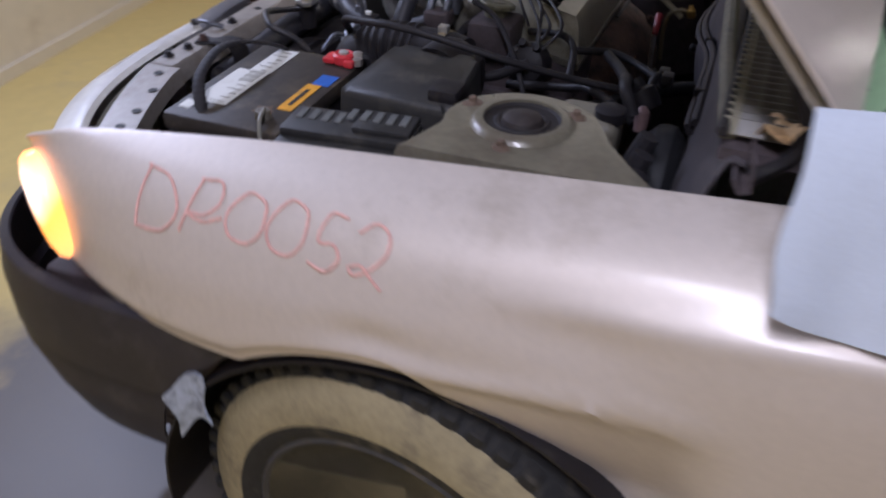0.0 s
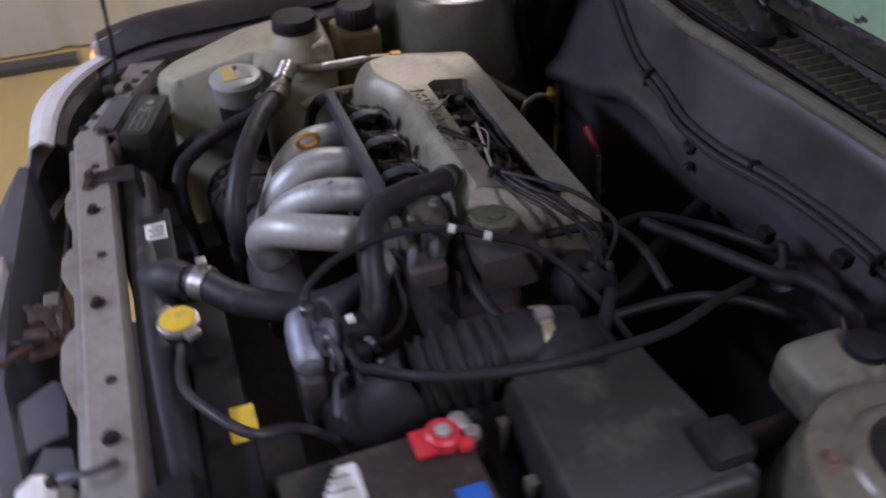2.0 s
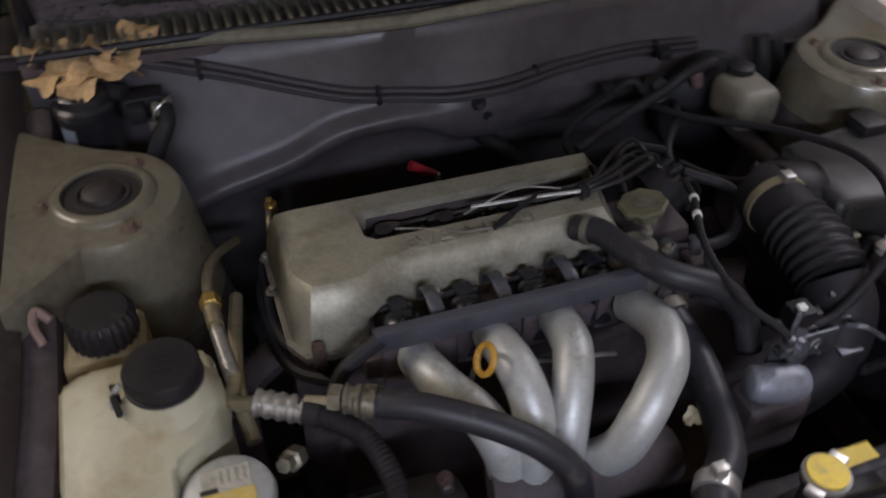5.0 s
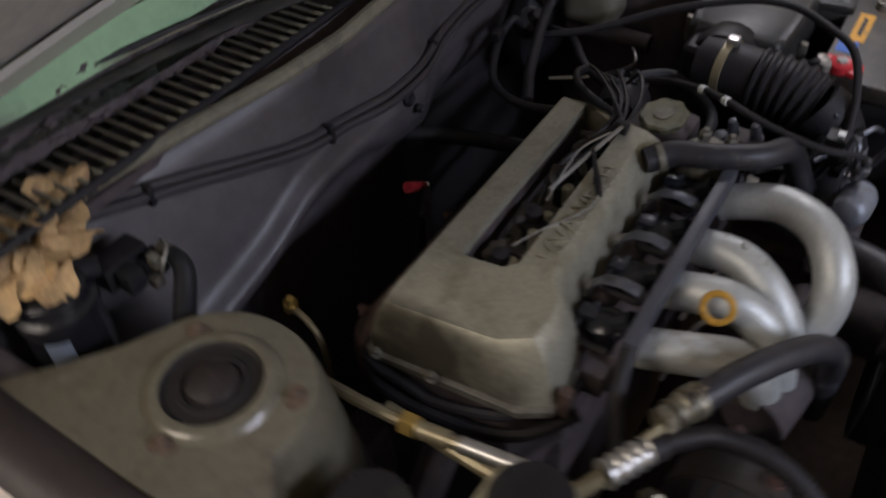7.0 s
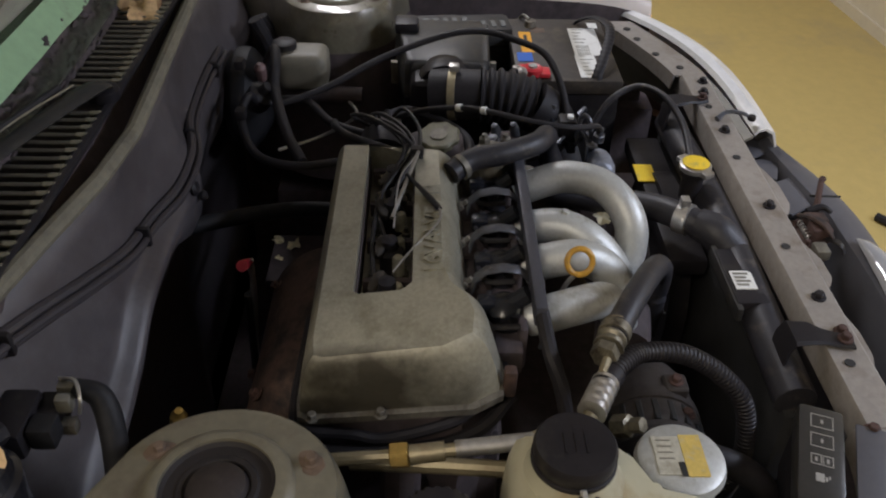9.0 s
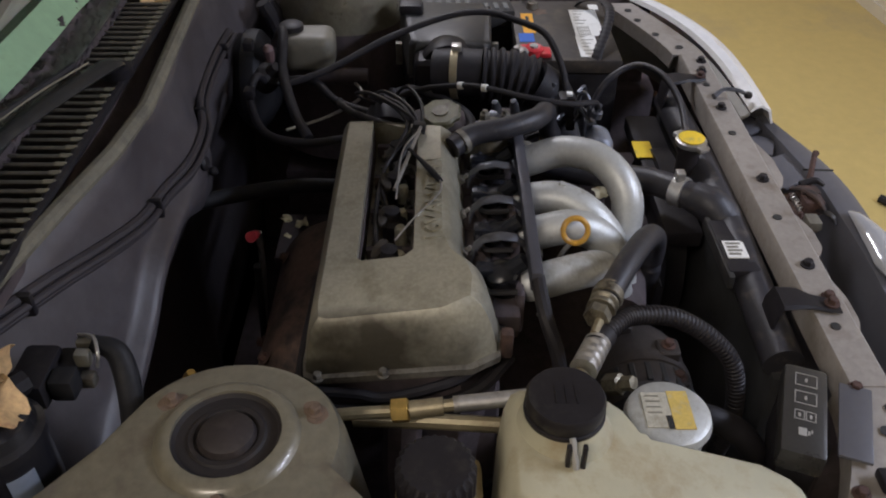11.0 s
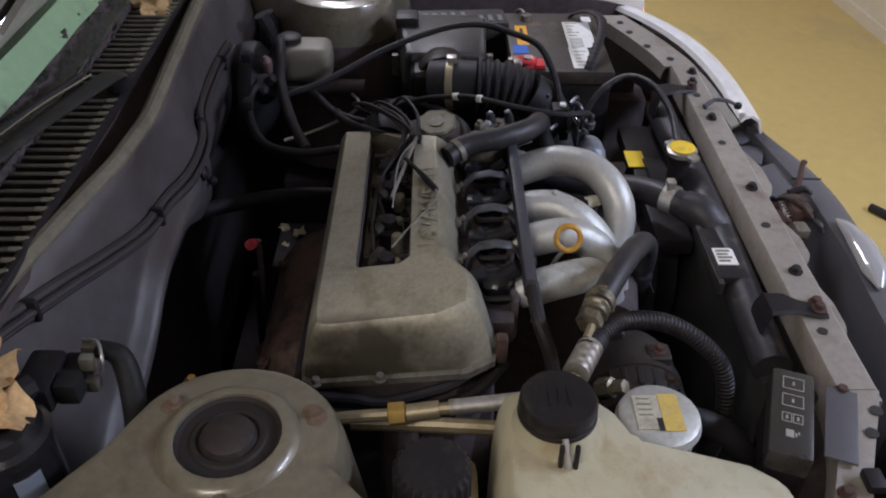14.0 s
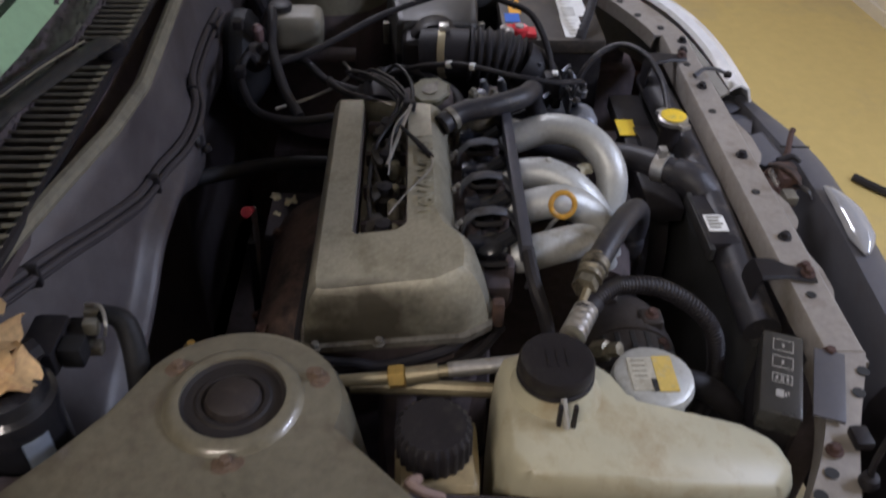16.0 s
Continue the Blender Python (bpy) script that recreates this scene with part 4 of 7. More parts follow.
part("latch_hook", tube([(-0.012, 0.598, 0.764), (-0.030, 0.606, 0.776), (-0.052, 0.615, 0.786), (-0.060, 0.620, 0.789)], [0.005, 0.0045, 0.004, 0.005], 8, 4), RUSTNUT, latch)
part("latch_hook", tube([(-0.040, 0.598, 0.772), (-0.038, 0.642, 0.772)], 0.0016, 6, 2), INK, latch, "thin dark release wire")
part("latch_lever", tube([(0.040, 0.592, 0.758), (0.062, 0.606, 0.762), (0.070, 0.612, 0.752)], [0.006, 0.005, 0.003], 8, 5, flat=0.5), BLACKP, latch)
part("latch_spring", tube([(0.004 + 0.04 * k / 40, 0.572 + 0.004 * math.cos(k * 0.9), 0.757 + 0.004 * math.sin(k * 0.9)) for k in range(41)], 0.0011, 5, 1, smooth_it=False), STEEL, latch, "small coil spring")
for x, y in ((0.004, 0.570), (0.050, 0.568), (0.034, 0.594)):
    part("bolt", bolt((x, y, 0.751), 0.004), RUSTNUT, latch)
part("latch_cable", tube([(0.06, 0.575, 0.75), (0.15, 0.568, 0.742), (0.3, 0.56, 0.735)], 0.004, 6), BLACKP, latch)


def front_curve(x):
    """How far forward the nose reaches at x."""
    return 0.690 - (1.0 * x * x if x < 0 else 0.17 * (x / 0.72) ** 2.6)


rows = []
for x in np.linspace(-0.25, 0.42, 30):
    yf = front_curve(x)
    yi = min(0.596 + 0.16 * min(0.21, x + 0.25) - 0.06 * max(0.0, x - 0.12), yf - 0.030)
    rows.append([(x, yi, 0.46), (x, yi, 0.728), (x, yi + 0.004, 0.743), (x, lerp(yi, yf, 0.5), 0.746), (x, yf - 0.012, 0.738), (x, yf - 0.004, 0.70), (x, yf, 0.66)])
part("header_panel", sheet(rows, 0.003), FRONTGREY, car, "grey front header panel")
rows = []
BZ = (0.655, 0.648, 0.60, 0.53, 0.52, 0.50, 0.43, 0.38)
BX = (0.985, 1.0, 1.012, 1.012, 1.0, 1.01, 0.99, 0.97)
BY = (-0.03, -0.008, 0.0, 0.002, -0.01, -0.004, -0.03, -0.06)
for k in range(-5, 66):
    if 0 <= k <= 60:
        a = -1 + k / 30
        x = 0.805 * math.sin(a * math.pi / 2)
        yf = 0.690 - 0.370 * (1 - math.cos(a * math.pi / 2)) ** 2.2
        rows.append([(x * f, yf + d * math.cos(a * math.pi / 2), z) for f, d, z in zip(BX, BY, BZ)])
    else:
        s, f = (-1, -k / 5) if k < 0 else (1, (k - 60) / 5)
        rows.append([(s * 0.805 * fx, lerp(0.32, WY + math.sqrt(max(0.0, (WR + 0.004) ** 2 - (z - WZ) ** 2)), f), z) for fx, z in zip(BX, BZ)])
part("badge", tube([(0.035, 0.645, 0.750), (0.055, 0.650, 0.752), (0.10, 0.654, 0.753), (0.155, 0.650, 0.752), (0.190, 0.643, 0.750)], [0.003, 0.011, 0.019, 0.019, 0.004], 14, 6, flat=0.6), GLOSSDOME, car, "pale glossy badge on the nose")
part("bumper", sheet(rows, 0.004), BUMPER, car, "dark scuffed plastic bumper")
for s in (-1, 1):
    rows = []
    for f in np.linspace(0, 1, 20):
        x = lerp(0.215 if s < 0 else 0.42, 0.712, f)
        yf, wide = 0.607 - 0.150 * f ** 3.2, 0.036 + 0.020 * f
        rows.append([(s * x, yf - wide, 0.772 + 0.012 * f), (s * x, yf - wide + 0.006, 0.779 + 0.012 * f), (s * x, yf - 0.5 * wide, 0.783 + 0.010 * f), (s * (x + 0.004), yf, 0.772 + 0.01 * f), (s * (x + 0.012), yf + 0.020, 0.72), (s * (x + 0.016), yf + 0.026, 0.665)])
    hl = part("headlamp", sheet(rows, 0.004), LENS, car, "clear headlamp with a pale rim")
    rows2 = [[(s * (lerp(0.22 if s < 0 else 0.43, 0.70, f)), 0.607 - 0.150 * f ** 3.2 - 0.02 * f - dy, z) for dy, z in ((0.034, 0.766), (0.046, 0.758), (0.054, 0.735), (0.052, 0.66))] for f in np.linspace(0, 1, 12)]
    part("lamp_housing", sheet(rows2, 0.004), GREYRES if s < 0 else BLACKP, hl, "dull lamp housing")
    lens = []
    for rr, dome in ((1.0, -0.012), (1.0, 0.0), (0.92, 0.007), (0.7, 0.012), (0.35, 0.0145), (0.04, 0.015)):
        ring = []
        for k in range(28):
            a = 2 * math.pi * k / 28
            u, w = 0.038 * math.cos(a), 0.072 * math.sin(a)
            y = 0.462 + rr * (u * 0.80 + w * 0.50)
            z = 0.728 + rr * (w * 0.86 - u * 0.55)
            ring.append((s * (0.768 - 0.56 * (y - 0.40) + dome), y + 0.5 * dome, z))
        lens.append(ring)
    part("marker_lamp", rings_mesh(lens), LITMARKER, car, "lit amber corner lamp", 60)
    # wheel
    wc = Vector((s * 0.782, WY, 0.336))
    wax = (s * math.cos(radians(8)), -s * math.sin(radians(8)), 0)
    wheel = part("wheel", lathe([(0.10, -0.06), (0.14, -0.02), (0.06, 0.0), (0.05, 0.02), (0.0, 0.022)], wc, wax), RIM, car, "steel wheel with a dusty tyre")
    part("tyre_bead", lathe([(0.214, 0.02), (0.219, 0.034), (0.234, 0.0435), (0.249, 0.0445), (0.249, 0.03)], wc, wax, 56), TREAD, wheel, "black inner sidewall")
    part("tyre", lathe([(0.247, 0.03), (0.248, 0.045), (0.258, 0.0455), (0.290, 0.038), (0.308, 0.026), (0.308, 0.02)], wc, wax, 56), TYRE, wheel, "dusty tyre sidewall")
    tb = lathe([(0.306, 0.0255), (0.316, 0.018), (0.322, 0.0), (0.325, -0.06), (0.318, -0.13), (0.29, -0.15), (0.217, -0.14)], wc, wax, 56)
    part("tyre_tread", tb, TREAD, wheel)
    for k in range(56):
        a = 2 * math.pi * k / 56
        mm = Matrix.Translation(wc) @ Vector(wax).to_track_quat("Z", "Y").to_matrix().to_4x4() @ Matrix.Rotation(a, 4, "Z")
        part("tread_block", box(0.300, 0.3255, -0.011, 0.011, 0.0, 0.026, 0.003, 1, m=mm), TREAD, wheel, smooth=0)
    part("rim", lathe([(0.217, 0.020), (0.220, 0.034), (0.215, 0.037), (0.208, 0.026), (0.200, -0.012), (0.165, 0.0), (0.11, 0.026), (0.055, 0.022), (0.05, 0.03), (0.0, 0.03)], wc, wax, 40), RIM, wheel)
    for k in range(8):
        a = 2 * math.pi * k / 8 + 0.3
        mm = Matrix.Translation(wc) @ Vector(wax).to_track_quat("Z", "Y").to_matrix().to_4x4() @ Matrix.Rotation(a, 4, "Z")
        hb = lathe([(0.020, 0.0), (0.020, 0.006)], (0.172, 0, -0.003), seg=16)
        hb.transform(mm)
        part("vent_hole", hb, INK, wheel)
    # arch liner
    rows = []
    for a in np.linspace(radians(-5), radians(185), 24):
        rows.append([(s * x, WY + 0.362 * math.cos(a), WZ + 0.362 * math.sin(a) - 0.005) for x in (0.816, 0.70, 0.55)])
    part("arch_liner", sheet(rows, 0.004), BLACKP, car)
scrap = sheet([[(-0.826 + 0.008 * math.sin(3 * u + v), 0.180 + 0.050 * u + 0.012 * v + 0.006 * math.sin(5 * v + 2 * u), 0.520 + 0.075 * v - 0.035 * u + 0.012 * math.sin(4.5 * u)) for v in np.linspace(0, 1, 6)] for u in np.linspace(0, 1, 6)], 0.003)
part("bumper_clip", scrap, material("faded_blue_white_plastic", (0.42, 0.47, 0.58), 0.5, 0.0, 0.25, 0.01, 0.03, (0.10, 0.11, 0.15), 0.4, 0.1), car, "torn bluish-white plastic clip at the bumper's end")
for s in (-1, 1):
    part("splash_shield", box(min(s * 0.62, s * 0.718), max(s * 0.62, s * 0.718), 0.395, 0.525, 0.34, 0.60, 0.01), DARKBAY, car)
part("undertray", box(-0.62, 0.62, -0.36, 0.66, 0.20, 0.22), DARKBAY, car)
part("subframe", box(-0.50, 0.50, -0.22, -0.10, 0.24, 0.32, 0.02), DARKBAY, car)
for s in (-1, 1):
    part("chassis_rail", box(s * 0.46 - 0.04, s * 0.46 + 0.04, -0.25, 0.50, 0.40, 0.52, 0.01), DARKBAY, car)
# ---------------------------------------------------------------- the engine
engine = thing("engine", (0.13, 0.0, 0.22), "grimy four-cylinder engine with a dull cast valve cover", "engine")
part("engine_block", box(-0.10, 0.335, -0.09, 0.135, 0.28, 0.70, 0.02), DARKBAY, engine)
part("cylinder_head", box(-0.085, 0.335, -0.085, 0.110, 0.69, 0.772, 0.008), DARKBAY, engine, "oily dark cylinder head")
part("gearbox", box(-0.40, -0.10, -0.08, 0.14, 0.26, 0.58, 0.05, 3), DARKBAY, engine)


def cover_z(y):
    """The top of the valve cover rises a little towards the front."""
    return 0.837 + 0.13 * (y + 0.066)


XR = 0.356
# plan of the cover: narrow along the cams, wider over the timing drive, with a cut corner
front = [(-0.022, 0.063), (0.225, 0.066), (0.256, 0.075), (0.280, 0.092), (0.308, 0.098), (0.339, 0.095), (XR - 0.001, 0.064)]
rear = [(XR, -0.058), (XR - 0.005, -0.068), (0.330, -0.071), (-0.062, -0.070)]


def cover_ring(drop, grow, slant, end=None):
    """A ring of the cover's wall: grow pushes the long sides out, end the timing end."""
    pts = []
    for x, y in front + rear:
        gx = (grow if end is None else end) if x > 0.3 else (-grow * slant if x < 0 else 0)
        py = y + (grow if y > 0 else -0.6 * grow)
        pts.append((x + gx, py, cover_z(py if drop == 0 else y) - drop))
    return pts


rings = [cover_ring(*r) for r in ((0.070, 0.0290, 1.0, 0.0128), (0.060, 0.0280, 1.0, 0.0124), (0.038, 0.0225, 0.9, 0.0098), (0.022, 0.0170, 0.8, 0.0070), (0.011, 0.0105, 0.6, 0.0042),
                                  (0.004, 0.0045, 0.3, 0.0020), (0.0, -0.0015, -0.3, -0.0010))]
bm = rings_mesh(rings)
# sunk trough for the plug leads
top = max((f for f in bm.faces if len(f.verts) == 11), key=lambda f: f.calc_center_median().z)
topring = list(top.verts)
first_v = min(range(len(topring)), key=lambda k: (topring[k].co - Vector(rings[-1][0])).length)
topring = topring[first_v:] + topring[:first_v]
if (topring[1].co - Vector(rings[-1][1])).length > 0.01:
    topring = [topring[0]] + topring[1:][::-1]
bmesh.ops.delete(bm, geom=[top], context="FACES_ONLY")
SX0, SX1, SY0, SY1 = -0.058, 0.262, -0.034, 0.031
hole_pts = [(SX1 - 0.006, SY0), (SX1, SY0 + 0.006), (SX1, SY1 - 0.012), (SX1 - 0.012, SY1), (-0.014, SY1), (SX0, SY0)]
upper = [bm.verts.new((x, y, cover_z(y))) for x, y in hole_pts]
lower = [bm.verts.new((x, y, cover_z(0) - 0.055)) for x, y in hole_pts]
nh = len(upper)
for k in range(nh):
    bm.faces.new((upper[k], upper[(k + 1) % nh], lower[(k + 1) % nh], lower[k]))
bm.faces.new(lower)
tp = topring
h = upper
for poly in ((tp[9], tp[10], h[5], h[0]), (*tp[1:10], h[0], h[1], h[2], h[3]), (tp[0], tp[1], h[3], h[4]), (tp[10], tp[0], h[4], h[5])):
    bm.faces.new(poly)
cover = part("valve_cover", bm, CAST, engine, "dull dusty cast aluminium valve cover", 28)
part("cover_flange", rings_mesh([cover_ring(0.082, 0.030, 1.0, 0.0155), cover_ring(0.080, 0.033, 1.0, 0.019), cover_ring(0.071, 0.033, 1.0, 0.019), cover_ring(0.070, 0.030, 1.0, 0.0165)]), TARNISH, engine, "oily cover flange")
part("timing_cover", rings_mesh([[(x, y * sc + 0.02 * (1 - sc), z) for x, y in ((0.33, -0.09), (0.366, -0.085), (0.370, 0.085), (0.325, 0.128))] for z, sc in ((0.30, 0.8), (0.60, 0.9), (0.70, 1.0), (0.764, 1.0))]), DARKBAY, engine)
for x, y in ((0.372, -0.072), (0.375, 0.0), (0.352, 0.105), (0.2, 0.092), (0.06, 0.09)):
    part("bolt", bolt((x, y, cover_z(y) - 0.071), 0.005), TARNISH, engine)
for x in (0.256, 0.231, 0.180, 0.146, 0.091):
    part("trough_boss", lathe([(0.008, -0.022), (0.0075, 0.0), (0.0055, 0.003), (0.0, 0.004)], (x, 0.013, 0.826), seg=14), CAST, cover, "small cast boss")
# linings added to the trough; their dark colour gives the recess its shade
part("trough_floor", box(SX0 + 0.002, SX1 - 0.003, SY0 + 0.002, SY1 - 0.003, 0.784, 0.7895), DARKBAY, cover, "dark trough floor, the recess's shade put into its colour")
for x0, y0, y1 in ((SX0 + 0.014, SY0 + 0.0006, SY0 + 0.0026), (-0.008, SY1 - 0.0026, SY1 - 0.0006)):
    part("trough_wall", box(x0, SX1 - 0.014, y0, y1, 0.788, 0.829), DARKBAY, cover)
words("16VALVE EFI", 0.029, Matrix.Translation((0.150, 0.0550, cover_z(0.0550) + 0.0008)) @ Matrix.Rotation(radians(7.4), 4, "X") @ Matrix.Rotation(radians(180), 4, "Z") @ Matrix.Diagonal((1.16, 1, 1, 1)), CAST, "lettering", cover, 0.0016, 0.0004)
for x in (0.235, 0.158, 0.078, -0.002):
    plug = part("plug_boot", lathe([(0.013, -0.02), (0.013, 0.012), (0.017, 0.014), (0.017, 0.020), (0.011, 0.024), (0.010, 0.036), (0.0, 0.038)], (x, 0.002, 0.802)), RUBBER, engine, "rubber spark plug boot")
    for dx, dy in ((0.022, -0.018), (0.022, 0.02), (-0.018, -0.016)):
        part("cover_nut", lathe([(0.006, 0), (0.006, 0.008), (0.003, 0.009), (0.003, 0.016), (0.0, 0.0165)], (x + dx, dy, 0.797), seg=6), TARNISH, cover)
    part("plug_bridge", box(x - 0.032, x - 0.022, -0.028, 0.03, 0.797, 0.818, 0.003), DARKBAY, cover)
# the leads gather at the end of the cover and arch over to the distributor
LEADS = [[(0.235, 0.002, 0.830), (0.21, -0.014, 0.826), (0.12, -0.020, 0.822), (0.04, -0.010, 0.832), (-0.008, 0.024, 0.856), (-0.045, 0.024, 0.862), (-0.10, -0.004, 0.858), (-0.145, -0.03, 0.842), (-0.165, -0.035, 0.815)],
         [(0.158, 0.002, 0.830), (0.13, -0.006, 0.824), (0.06, -0.016, 0.826), (-0.006, 0.014, 0.854), (-0.040, 0.010, 0.858), (-0.09, -0.016, 0.854), (-0.135, -0.045, 0.838), (-0.165, -0.025, 0.812)],
         [(0.078, 0.002, 0.830), (0.05, 0.004, 0.834), (0.005, 0.024, 0.852), (-0.020, 0.026, 0.863), (-0.060, -0.006, 0.867), (-0.10, -0.040, 0.862), (-0.14, -0.065, 0.84), (-0.17, -0.03, 0.80)],
         [(-0.002, 0.002, 0.835), (-0.012, 0.014, 0.850), (-0.03, 0.020, 0.862), (-0.065, 0.006, 0.862), (-0.10, -0.02, 0.856), (-0.15, -0.03, 0.82)]]
for pts in LEADS:
    part("plug_lead", tube(pts, 0.0029, 6, 6), LEADM, engine, "dark spark plug lead")
part("plug_lead", tube([(-0.135, -0.010, 0.835), (-0.115, 0.012, 0.866), (-0.065, 0.034, 0.866), (-0.014, 0.037, 0.858), (-0.004, 0.040, 0.845)], 0.0028, 6, 6), LEADM, engine, "dark spark plug lead")
part("lead_tube", tube([(-0.006, 0.035, 0.8615), (0.05, 0.022, 0.856), (0.125, 0.004, 0.846)], 0.0026, 8, 4), STEEL, engine, "thin shiny lead sleeve")
part("lead_clip", box(-0.016, -0.004, 0.024, 0.042, 0.853, 0.866, 0.004), BLACKP, engine)
cap = part("oil_cap", lathe([(0.019, -0.02), (0.019, 0.0), (0.030, 0.001), (0.031, 0.007), (0.028, 0.0095), (0.022, 0.0085), (0.0, 0.0095)], (-0.078, 0.063, 0.838), (0.16, -0.10, 1), 48, teeth=8, depth=0.07), CAPM, engine, "dusty khaki oil filler cap")
part("cap_mark", lathe([(0.009, 0), (0.012, 0.0), (0.012, 0.001), (0.009, 0.001)], (-0.0763, 0.0619, 0.8474), (0.16, -0.10, 1)), TARNISH, cap)
part("filler_neck", box(-0.13, -0.045, 0.02, 0.10, 0.77, 0.825, 0.012), DARKBAY, engine)
# distributor and sensor cluster at the far end
dist = part("distributor", lathe([(0.035, 0), (0.036, 0.03), (0.03, 0.045), (0.018, 0.05), (0.0, 0.05)], (-0.14, -0.02, 0.775), (-0.9, 0, 0.3)), BLACKP, engine, "black distributor")
for k in range(5):
    a = k * 1.25
    part("terminal", lathe([(0.007, 0), (0.006, 0.02), (0, 0.021)], (-0.165, -0.02 + 0.02 * math.cos(a), 0.80 + 0.016 * math.sin(a)), (-0.8, 0, 0.6), 10), BLACKP, dist)
part("thermostat_housing", rings_mesh([[(-0.03 + r * math.cos(a), 0.135 + r * math.sin(a), z) for a in np.linspace(0, 2 * math.pi, 13)[:-1]] for z, r in ((0.78, 0.035), (0.825, 0.032), (0.842, 0.026), (0.852, 0.022), (0.854, 0.012))]), TARNISH, engine, "tarnished sensor housing")
for x, y, z in ((-0.045, 0.125, 0.848), (-0.01, 0.15, 0.846), (-0.055, 0.155, 0.842)):
    part("sensor", lathe([(0.008, 0), (0.008, 0.012), (0.005, 0.014), (0.004, 0.018), (0.0, 0.019)], (x, y, z), seg=6), TARNISH, engine)
part("coolant_flange", box(-0.122, -0.086, 0.136, 0.182, 0.800, 0.830, 0.008, 3), DARKBAY, engine, "grimy flange")
for x, y, z, r in ((-0.100, 0.145, 0.838, 0.007), (-0.104, 0.172, 0.838, 0.007), (-0.070, 0.140, 0.835, 0.011), (-0.040, 0.118, 0.836, 0.009)):
    part("coolant_fitting", lathe([(r, -0.02), (r, 0.006), (0.7 * r, 0.009), (0.7 * r, 0.014), (0.0, 0.015)], (x, y, z), (0.3, -0.2, 1), 10), BLUESTEEL, engine, "dull metal fitting")
part("sensor_plug", box(-0.052, -0.038, 0.168, 0.182, 0.832, 0.850, 0.003), GREYRES, engine, "grey plastic sensor plug")

# intake: four curved runners into a low plenum
RUN = [[(-0.006, 0.140, 0.782), (-0.011, 0.186, 0.803), (-0.010, 0.234, 0.820), (0.009, 0.278, 0.822), (0.036, 0.304, 0.811), (0.058, 0.318, 0.788), (0.073, 0.318, 0.752), (0.095, 0.302, 0.715)],
       [(0.078, 0.140, 0.790), (0.082, 0.180, 0.802), (0.088, 0.220, 0.808), (0.104, 0.257, 0.796), (0.121, 0.288, 0.762), (0.130, 0.306, 0.70)],
       [(0.160, 0.140, 0.790), (0.160, 0.180, 0.804), (0.157, 0.228, 0.812), (0.154, 0.268, 0.792), (0.158, 0.292, 0.752), (0.162, 0.300, 0.722)],
       [(0.242, 0.140, 0.785), (0.245, 0.178, 0.796), (0.232, 0.222, 0.800), (0.206, 0.258, 0.785), (0.190, 0.280, 0.752), (0.185, 0.290, 0.726)]]
for pts in RUN:
    pts[0] = tuple(lerp(p, q, 0.62) for p, q in zip(pts[0], pts[1]))
    rn = part("intake_runner", tube(pts, [0.0215, 0.0220, 0.0222, 0.0222, 0.0222, 0.0222], 18, 10), ALU, engine, "bright cast aluminium intake runner", 60)
    a = Vector(pts[1])
    part("runner_flange", box(a.x - 0.036, a.x + 0.036, 0.150, 0.160, a.z - 0.05, a.z + 0.010, 0.004), DARKBAY, rn)
part("plenum", tube([(0.0, 0.300, 0.690), (0.08, 0.310, 0.698), (0.14, 0.305, 0.702), (0.205, 0.293, 0.700)], 0.036, 16, 6), DARKBAY, engine)
part("runner_lug", lathe([(0.006, 0), (0.005, 0.004), (0, 0.005)], (0.088, 0.222, 0.8285), (0, 0.3, 1), 8), ALU, engine)
ringb = tube([(0.191 - 0.45 * 0.0155 * math.sin(a), 0.226 + 0.0150 * math.cos(a), 0.832 + 0.89 * 0.0155 * math.sin(a)) for a in np.linspace(0, 2 * math.pi, 19)], 0.0036, 8, 2)
dip = part("oil_dipstick", ringb, OCHRE, engine, "amber dipstick ring")
part("dipstick_stem", tube([(0.197, 0.222, 0.819), (0.197, 0.208, 0.79), (0.20, 0.19, 0.70)], 0.003, 6, 4), STEEL, dip)
part("stay_rod", tube([(0.02, 0.205, 0.758), (0.037, 0.203, 0.760), (0.145, 0.192, 0.772), (0.17, 0.190, 0.774)], 0.0032, 8, 4), STEEL, engine, "thin pale steel rod between the runners")
